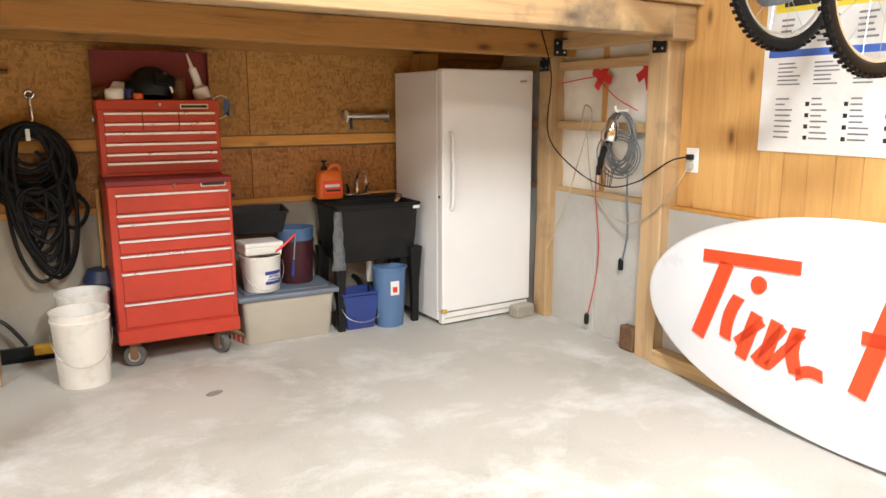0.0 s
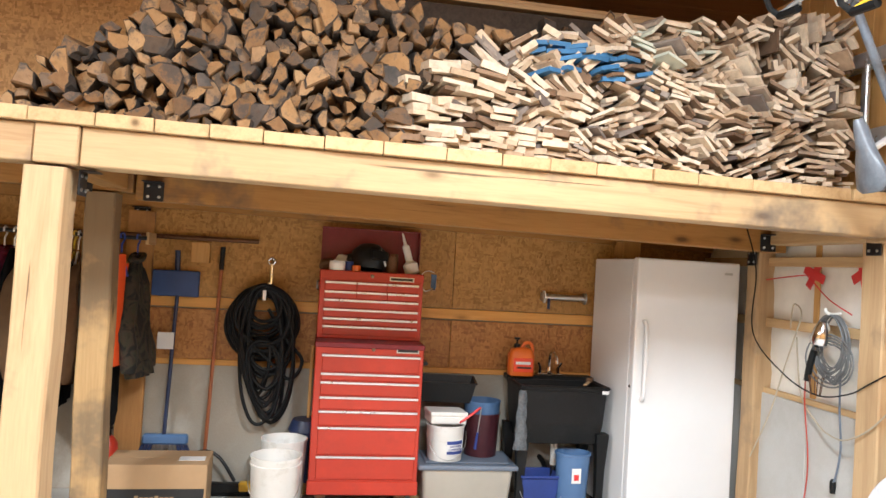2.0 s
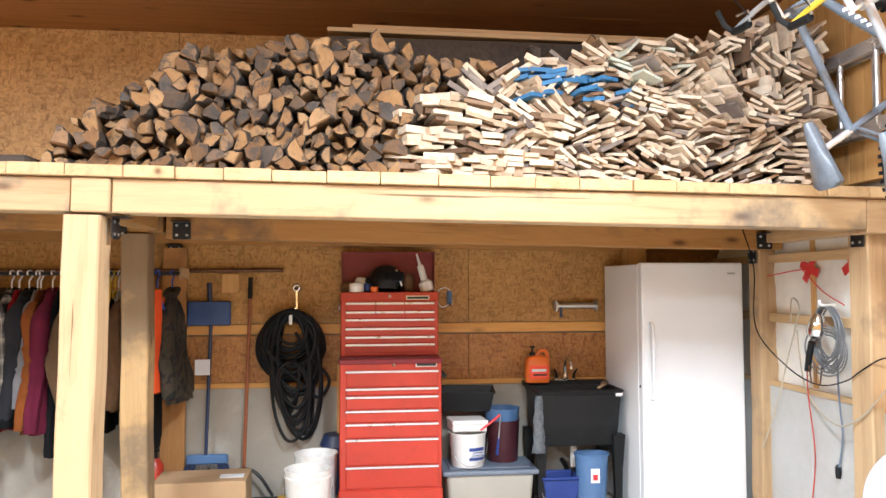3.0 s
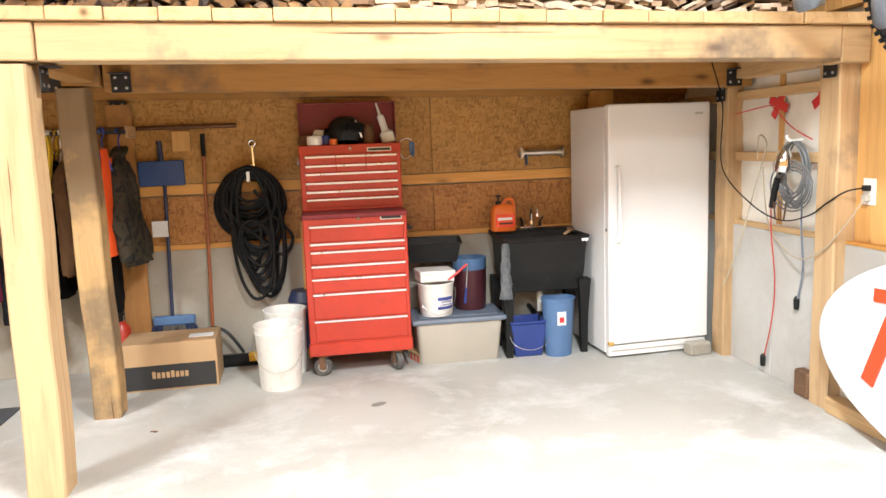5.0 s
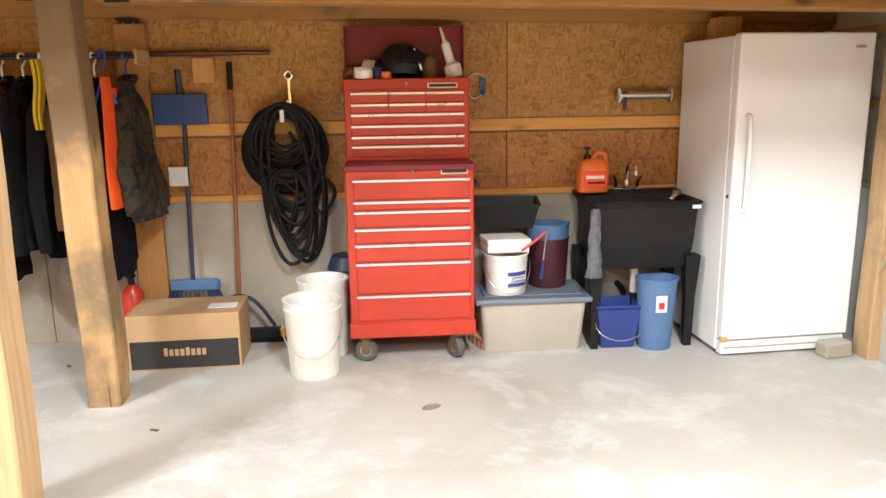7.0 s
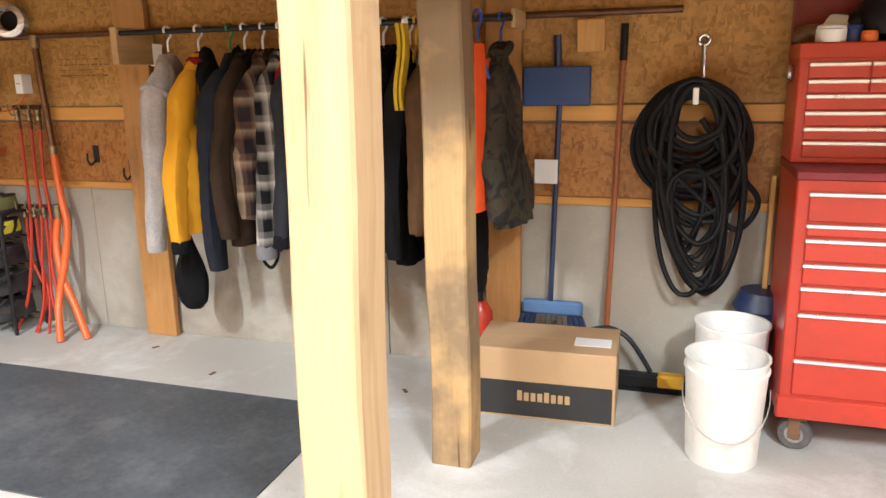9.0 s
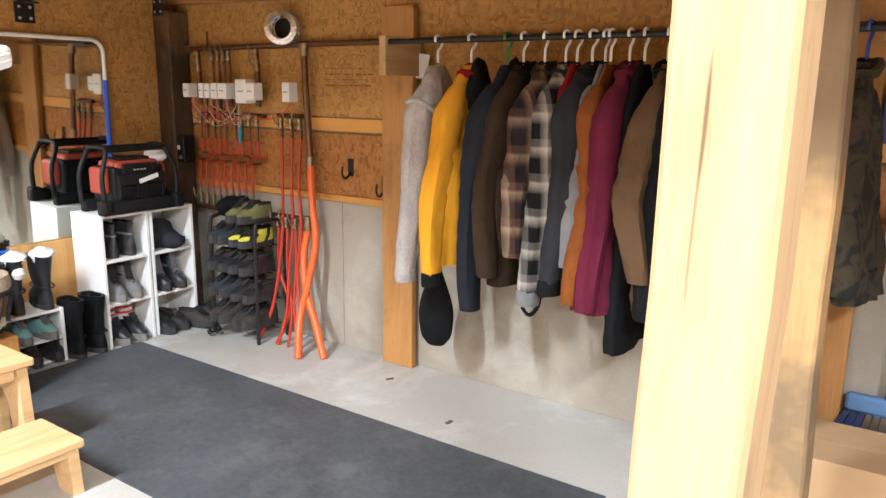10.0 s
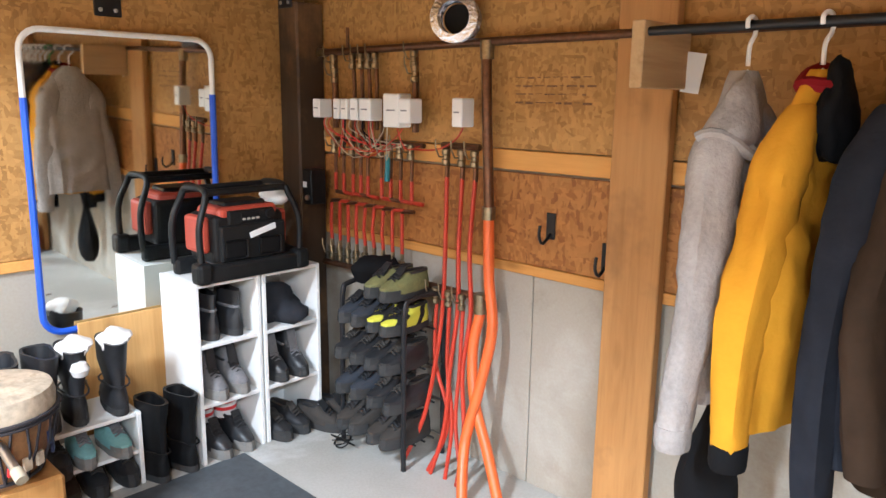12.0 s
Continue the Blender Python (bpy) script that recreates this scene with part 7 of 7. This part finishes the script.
cube_shelf(4.43, 4.735, "white three-tier cube shelf holding boots")
cube_shelf(4.745, 5.05, "white three-tier cube shelf holding shoes and a bag")
pair("hiking", -4.62, 4.585, 0.528, 180, "black leather hiking boot on the shelf", "boot")
pair("greyboot", -4.64, 4.585, 0.268, 0, "grey suede hiking boot on the shelf", "boot")
pair("winter", -4.64, 4.585, 0.0, 0, "black winter boot with a striped felt cuff", "boot", 0.115)
for s in (-1, 1):
    lf = thing("boot_liner", "pale felt boot liner with red stripes", "boot liner", pose(-4.675, 4.585 + 0.0575 * s, 0.115))
    part("cuff", L([(0.050, 0), (0.054, 0.122), (0.045, 0.123), (0.042, 0.01)], 16), M_FELT, lf, "", True)
    for z in (0.035, 0.068):
        part("stripe", L([(0.0525, z), (0.0545, z + 0.008), (0.0530, z + 0.016)], 16, None, False, False), M_TAPE, lf, "red stripe", True)
pair("hiking", -4.64, 4.897, 0.268, 0, "black and grey work boot on the shelf", "boot")
rag("dark_bag", "slumped black cloth bag on the shelf", pose(-4.62, 4.895, 0.528), 0.125, C_CHAR, "bag")
pair("sneaker", -4.60, 4.86, 0.0, 8, "black shoe on the floor", "shoe")
pair("brown", -4.50, 5.06, 0.0, 14, "worn dark shoe on the floor by the shelf", "shoe")

small = thing("low_shoe_shelf", "low white two-tier shoe shelf", "shelf", pose(-4.53, 3.55, 0))
for y in (0.0, 0.63):
    part("side_panel", B((-0.27, y, 0), (0, y + 0.018, 0.31), 0.002), M_WBOX, small)
for z in (0.292, 0.135, 0.012):
    part("shelf_board", B((-0.27, 0.019, z), (-0.002, 0.629, z + 0.016), 0.002), M_WBOX, small)
pair("tall", -4.64, 4.07, 0.31, 172, "tall black winter boot with a white fleece lining", "boot", 0.15, False)
for y in (3.995, 4.145):
    rag("fleece_lining", "white fleece boot lining bulging from the boot top", pose(-4.60, y, 0.575), 0.058, M_FELT, "lining")
solid("pompom", L([(0.001, 0), (0.025, 0.01), (0.035, 0.035), (0.025, 0.06), (0.001, 0.07)], 14), M_FELT, "white pompom on a cord", "pompom", pose(-4.535, 3.985, 0.505), smooth=True)
pair("tall", -4.66, 3.82, 0.31, 178, "tall black boot on the low shelf", "boot", 0.13, False)
pair("teal", -4.64, 4.05, 0.151, 0, "teal running shoe on the low shelf", "shoe", 0.12)
pair("sneaker", -4.64, 3.83, 0.151, 0, "black shoe on the low shelf", "shoe", 0.11)
pair("sneaker", -4.64, 4.08, 0.028, 0, "black sneaker on the bottom shelf", "shoe", 0.12)
pair("brown", -4.64, 3.85, 0.028, 3, "dark trail shoe on the bottom shelf", "shoe", 0.12)
pair("rubber", -4.56, 4.305, 0.0075, 184, "tall black rubber boot standing on the mat", "boot", 0.125, False)
solid("plywood_sheet", B((-0.012, 0.0, 0), (0.0, 0.42, 0.62), 0.002), M_PINE_Z, "pine panel leaning on the wall under the mirror", "panel", pose(-4.84, 4.10, 0, 0, -1, 0))

rack = thing("shoe_rack", "black metal four-tier shoe rack", "shoe rack", pose(-4.07, 5.13, 0))
for x in (-0.20, 0.20):
    part("side_frame", T(smooth_path([(x, -0.125, 0), (x, -0.125, 0.40), (x, -0.12, 0.69), (x, -0.08, 0.74), (x, 0.06, 0.74), (x, 0.10, 0.69), (x, 0.11, 0.40), (x, 0.11, 0)], 4), 0.0115, 8), M_BLACKMETAL, rack, "", True)
for z in (0.09, 0.255, 0.42, 0.585):
    for y in (-0.11, -0.055, 0.0, 0.055, 0.10):
        part("tier_bar", T([(-0.20, y, z), (0.20, y, z)], 0.005, 6), M_BLACKMETAL if y < 0.1 else M_STEEL, rack)
for z, keys in ((0.096, ("brown", "brown")), (0.261, ("slate", "sneaker")), (0.426, ("sneaker", "sneaker")), (0.591, ("slate", "neon"))):
    for k, key in enumerate(keys):
        lab = {"brown": "worn brown-grey trail shoe on the rack", "slate": "slate blue running shoe on the rack", "sneaker": "black sneaker on the rack", "neon": "neon yellow running shoe with black marks"}[key]
        pair(key, -4.17 + 0.20 * k, 5.10, z, -90, lab, "shoe", 0.095)
pair("olive", -3.98, 5.10, 0.735, -90, "olive and black trail shoe on top of the rack", "shoe", 0.095)
rag("dark_hat", "crumpled black garment on the rack", pose(-4.20, 5.16, 0.735), 0.10, C_BLACK, "garment")
lc = thing("loose_laces", "tangle of black laces on the floor", "laces", pose(-4.22, 4.96, 0.004))
for k in range(4):
    part("loop", T([(0.04 * math.cos(t) * (1 + 0.3 * k), 0.03 * math.sin(t), 0.03 + 0.025 * math.sin(t + k)) for t in [2 * math.pi * j / 14 for j in range(14)]], 0.003, 5, True), M_RUBBER, lc, "", True)


M_REDP = surf("red_plastic", (0.37, 0.055, 0.030), 0.45, 0, 0.15, 9)


def radio():
    ob = thing("jobsite_radio", "red and black jobsite radio with a tube roll cage", "radio", pose(-4.60, 4.70, 0.79, 0, 0, 0))
    part("body", B((-0.11, -0.17, 0.06), (0.105, 0.17, 0.27), 0.025, 3), M_BLACKP, ob)
    part("front_panel", B((0.10, -0.150, 0.07), (0.122, 0.165, 0.228), 0.012, 2), M_BLACKP, ob)
    part("top_shell", B((-0.09, -0.145, 0.225), (0.100, 0.145, 0.300), 0.025, 3), M_REDP, ob, "red top shell")
    part("top_grip", B((-0.06, -0.10, 0.292), (0.07, 0.10, 0.318), 0.010, 2), M_BLACKP, ob)
    part("control_fascia", B((0.085, -0.105, 0.222), (0.114, 0.115, 0.285), 0.008, 2), M_BLACKP, ob)
    for s in (-1, 1):
        part("side_shell", B((-0.08, s * 0.185 - 0.022, 0.11), (0.07, s * 0.185 + 0.022, 0.265), 0.016, 2), M_REDP, ob, "red side shell")
        part("grille", B((0.119, s * 0.082 - 0.055, 0.085), (0.126, s * 0.082 + 0.055, 0.165), 0.012, 2), M_RUBBER, ob)
    part("display", B((0.098, -0.05, 0.235), (0.116, 0.045, 0.275), 0.004), M_RUBBER, ob)
    part("knob", L([(0.022, 0), (0.02, 0.016)], 16, pose(0.112, 0.09, 0.262, 0, 90)), M_BLACKP, ob)
    for k in range(4):
        part("button", B((0.114, -0.042 + 0.022 * k, 0.243), (0.119, -0.028 + 0.022 * k, 0.252), 0.001), M_GREYP, ob)
    part("name_mark", add_box(bmesh.new(), (0.0, -0.065, -0.013), (0.0035, 0.065, 0.013), 0.001, pose(0.1215, 0.05, 0.192, 14)), M_PAPER, ob, "white brush mark")
    part("base_bar", B((-0.14, -0.24, 0.0), (-0.09, 0.24, 0.07), 0.015, 2), M_BLACKP, ob)
    part("base_bar", B((0.09, -0.24, 0.0), (0.145, 0.24, 0.075), 0.015, 2), M_BLACKP, ob)
    for y in (-0.235, 0.235):
        part("cage_tube", T(smooth_path([(0.118, y, 0.05), (0.115, y * 1.02, 0.22), (0.10, y * 0.85, 0.335), (0.07, y * 0.80, 0.375), (-0.07, y * 0.80, 0.375), (-0.10, y * 0.85, 0.335), (-0.115, y * 1.02, 0.22), (-0.118, y, 0.05)], 4), 0.014, 10), M_BLACKP, ob, "", True)
    part("carry_tube", T([(0.085, -0.195, 0.365), (0.085, 0.195, 0.365)], 0.015, 10), M_BLACKP, ob, "", True)
    part("carry_tube", T([(-0.085, -0.195, 0.365), (-0.085, 0.195, 0.365)], 0.015, 10), M_BLACKP, ob, "", True)
    for y in (-0.235, 0.235):
        part("corner_foot", B((0.08, y - 0.035, -0.0), (0.155, y + 0.035, 0.09), 0.018, 2), M_BLACKP, ob)


radio()
rag("plastic_bag", "crumpled clear plastic bag behind the radio", pose(-4.66, 4.93, 1.06), 0.06, M_WPLAST, "plastic bag")
rag("cable_bundle", "dark bundle on the shelf beside the radio", pose(-4.66, 4.98, 0.79), 0.055, M_RUBBER, "bundle")

# wall mirror with a taped frame
mir = thing("wall_mirror", "framed mirror with rounded corners and blue tape on its frame", "mirror", pose(-4.868, 4.365, 1.185, 0, 1.2, 0))


def rounded(hw, hh, r, n=6):
    pts = []
    for cx, cy, a0 in ((1, 1, 0), (-1, 1, 90), (-1, -1, 180), (1, -1, 270)):
        for k in range(n + 1):
            a = radians(a0 + 90 * k / n)
            pts.append((cx * (hw - r) + r * math.cos(a), cy * (hh - r) + r * math.sin(a)))
    return pts


MW, MH = 0.395, 0.60
mt_mirror, nt, bs = nodes_of("mirror_glass")
bs.inputs["Base Color"].default_value = (0.80, 0.83, 0.80, 1)
bs.inputs["Metallic"].default_value = 1.0
bs.inputs["Roughness"].default_value = 0.03
rr = ramp(nt, noise_tex(nt, coords(nt), 6, 5), [(0.4, (0.02, 0.02, 0.02)), (0.75, (0.055, 0.055, 0.055))])
nt.links.new(rr, bs.inputs["Roughness"])
out = rounded(MW - 0.012, MH - 0.012, 0.075)
part("glass", add_loft(bmesh.new(), [[(x, y, z) for y, z in out] for x in (0.0, 0.008)]), mt_mirror, mir, "slightly dusty mirror glass")
loop = [(0.008, y, z) for y, z in rounded(MW - 0.008, MH - 0.008, 0.08)]
part("frame", T(loop, 0.012, 8, True), M_WPLAST, mir, "white metal frame", True)
M_BTAPE = surf("blue_tape", (0.02, 0.09, 0.55), 0.5, 0, 0.1, 9)
corner = [(0.010, y, z) for y, z in rounded(MW - 0.008, MH - 0.008, 0.08)[14:21]]
part("blue_tape", T([(0.010, -(MW - 0.008), 0.34)] + corner + [(0.010, MW - 0.07, -(MH - 0.008))], 0.0135, 8), M_BTAPE, mir, "blue tape wrapped on the frame", True)
part("blue_tape", T([(0.010, MW - 0.008, 0.36), (0.010, MW - 0.008, -0.30)], 0.0135, 8), M_BTAPE, mir, "blue tape wrapped on the frame", True)

# drum, stool and stick by the low shelf
drum = thing("djembe_drum", "wooden goblet drum with a pale hide head and dark ropes", "drum", pose(-4.30, 3.63, 0))
M_HIDE = surf("drum_hide", (0.52, 0.44, 0.33), 0.8, 0, 0.35, 11, 40, 0.6, (0.30, 0.22, 0.14))
M_DRUM = surf("drum_wood", (0.30, 0.15, 0.06), 0.5, 0, 0.3, 8)
M_ROPE = surf("dark_rope", (0.03, 0.026, 0.03), 0.85)
part("bowl", L([(0.10, 0), (0.115, 0.02), (0.10, 0.20), (0.105, 0.33), (0.15, 0.42), (0.172, 0.52), (0.175, 0.60)], 28), M_DRUM, drum, "carved wooden shell", True)
part("base_box", B((-0.16, -0.10, 0.0), (0.12, 0.16, 0.33), 0.01), wood("orange_board", (0.48, 0.24, 0.07), (0.30, 0.13, 0.03), 2), drum, "orange wooden base")
part("head", L([(0.182, 0.545), (0.187, 0.60), (0.178, 0.632), (0.15, 0.640), (0.001, 0.636)], 28, None, False, True), M_HIDE, drum, "pale hide head folded over", True)
for z, r in ((0.55, 0.188), (0.565, 0.19), (0.36, 0.13)):
    part("ring", T([(r * math.cos(t), r * math.sin(t), z) for t in [2 * math.pi * j / 32 for j in range(32)]], 0.007, 6, True), M_ROPE, drum, "", True)
for k in range(26):
    t, t2 = 2 * math.pi * k / 26, 2 * math.pi * (k + (0.5 if k % 2 else -0.5)) / 26
    part("rope", T([(0.19 * math.cos(t), 0.19 * math.sin(t), 0.55), (0.175 * math.cos((t + t2) / 2), 0.175 * math.sin((t + t2) / 2), 0.46), (0.134 * math.cos(t2), 0.134 * math.sin(t2), 0.365)], 0.0045, 5), M_ROPE, drum, "", True)
dr = random.Random(2)
for k in range(22):
    t, z = 2 * math.pi * k / 22, dr.choice((0.42, 0.47, 0.51))
    r = 0.155 + (z - 0.42) * 0.22
    part("cloth_patch", add_box(bmesh.new(), (r, -0.014, -0.022), (r + 0.012, 0.014, 0.022), 0.002, Matrix.Rotation(t, 4, "Z") @ pose(0, 0, z)), dr.choice((M_TAPE, M_ORANGE, M_HIDE, M_YEL, M_BLUED)), drum)

stool = thing("step_stool", "pale pine two-step stool with solid end boards", "step stool", pose(-3.48, 3.24, 0))
M_STOOL = wood("stool_pine", (0.66, 0.45, 0.235), (0.48, 0.29, 0.12), 1)
part("tread", B((0.05, -0.29, 0.185), (0.355, 0.255, 0.22), 0.006), M_STOOL, stool)
part("tread", B((-0.35, -0.29, 0.405), (-0.045, 0.295, 0.44), 0.006), M_STOOL, stool)
for y in (-0.27, 0.20):
    part("end_board", add_loft(bmesh.new(), [[(x0, y, z), (x1, y, z), (x1, y + 0.04, z), (x0, y + 0.04, z)] for z, x0, x1 in ((0.0, 0.24, 0.345), (0.12, 0.20, 0.335), (0.185, 0.08, 0.33))]), M_STOOL, stool)
    part("end_board", add_loft(bmesh.new(), [[(x0, y + 0.03, z), (x1, y + 0.03, z), (x1, y + 0.07, z), (x0, y + 0.07, z)] for z, x0, x1 in ((0.0, -0.12, -0.03), (0.25, -0.17, -0.05), (0.405, -0.31, -0.06))]), M_STOOL, stool)
    part("end_board", B((-0.34, y + 0.03, 0), (-0.25, y + 0.07, 0.404), 0.004), M_STOOL, stool)
    part("side_rail", B((-0.03, y + 0.03, 0.10), (0.19, y + 0.069, 0.165), 0.004), M_STOOL, stool)
part("apron", B((-0.09, -0.24, 0.36), (-0.062, 0.22, 0.404), 0.003), M_STOOL, stool)
part("apron", B((0.30, -0.22, 0.15), (0.325, 0.20, 0.184), 0.003), M_STOOL, stool)
stick = thing("metal_walking_pole", "grey metal pole with a pale rubber tip leaning by the stool", "pole", pose(-4.42, 3.58, 0.62))
part("shaft", T([(0, 0, 0.02), (0.40, 0.03, -0.15)], 0.014, 10), M_STEEL, stick, "", True)
part("tip", T([(0.40, 0.03, -0.15), (0.44, 0.033, -0.167)], 0.018, 10), M_BEIGEC, stick, "", True)
part("rest_leg", T([(0.12, -0.01, -0.03), (0.22, -0.02, -0.62)], 0.012, 8), M_STEEL, stick, "", True)

hl = thing("hanging_connector", "white electrical connector hanging on a white cable", "connector", pose(-3.05, 3.28, 1.985))
part("cable", T(smooth_path([(0.0, -0.06, 0.005), (0.004, -0.075, -0.05), (0.006, -0.04, -0.12), (0.008, 0.012, -0.19), (0.008, 0.022, -0.28), (0.004, 0.012, -0.335)], 6), 0.008, 8), M_WHITE, hl, "", True)
bd = pose(0, 0, -0.39, 18, 12, 15)
part("body", add_box(bmesh.new(), (-0.035, -0.045, -0.035), (0.035, 0.045, 0.035), 0.012, bd, 2), M_WHITE, hl, "white moulded body")
part("collar", L([(0.013, 0), (0.02, 0.01), (0.02, 0.02), (0.012, 0.03)], 14, bd @ pose(0, 0.01, 0.03)), M_WHITE, hl, "", True)
for y in (-0.052, 0.045):
    part("clip", add_box(bmesh.new(), (-0.02, y, -0.02), (0.02, y + 0.012, 0.022), 0.004, bd), M_WPLAST, hl)
for z in (-0.012, 0.010):
    part("rib", add_box(bmesh.new(), (0.034, -0.038, z), (0.040, 0.038, z + 0.007), 0.002, bd), M_WPLAST, hl)

tg = solid("paper_tag", B((-0.02, -0.002, -0.09), (0.035, 0.0, 0.03), 0.0005), M_PAPER, "white paper tag pinned beside the stud", "tag", pose(-2.83, 5.225, 1.66, 0, 8, 20))
mk = thing("marker_notes", "faint handwritten marker lines on the strand board", "notes", pose(-3.40, 5.2905, 1.62))
nr = random.Random(6)
for row in range(4):
    x = -0.16
    while x < 0.16:
        w = nr.uniform(0.015, 0.05)
        part("marker_line", B((x, -0.0005, -0.03 * row + nr.uniform(-0.004, 0.004)), (x + w, 0.0, -0.03 * row + 0.005)), M_RUST, mk)
        x += w + 0.012
for x, y, z in ((-1.30, 4.86, 0.0), (-2.35, 4.80, 0.0), (-0.55, 3.95, 0.0), (-2.9, 5.05, 0.0)):
    solid("wood_chip", add_box(bmesh.new(), (-0.02, -0.008, 0), (0.022, 0.010, 0.004), 0.001), M_RUST, "small brown wood chip on the floor", "wood chip", pose(x, y, z, 0, 0, 40 * x), group="floor debris")

# ---- boards of the east wall ----
wr2 = random.Random(9)
yy = YS
while yy < 3.28:
    w = wr2.uniform(0.125, 0.16)
    y1 = min(yy + w, 3.285)
    part("plank", B((3.342 + wr2.uniform(0, 0.003), yy + 0.0015, 0.967), (XE + 0.03, y1 - 0.0015, ZC), 0.002), M_WALLPINE, wall_e)
    yy = y1 if y1 < 3.28 else 9
yy = 3.29
while yy < YN - 0.02:
    y1 = min(yy + 0.145, YN - 0.01)
    part("plank", B((3.342 + wr2.uniform(0, 0.003), yy + 0.0015, 2.23), (XE + 0.03, y1 - 0.0015, ZC), 0.002), M_WALLPINE, wall_e)
    yy = y1
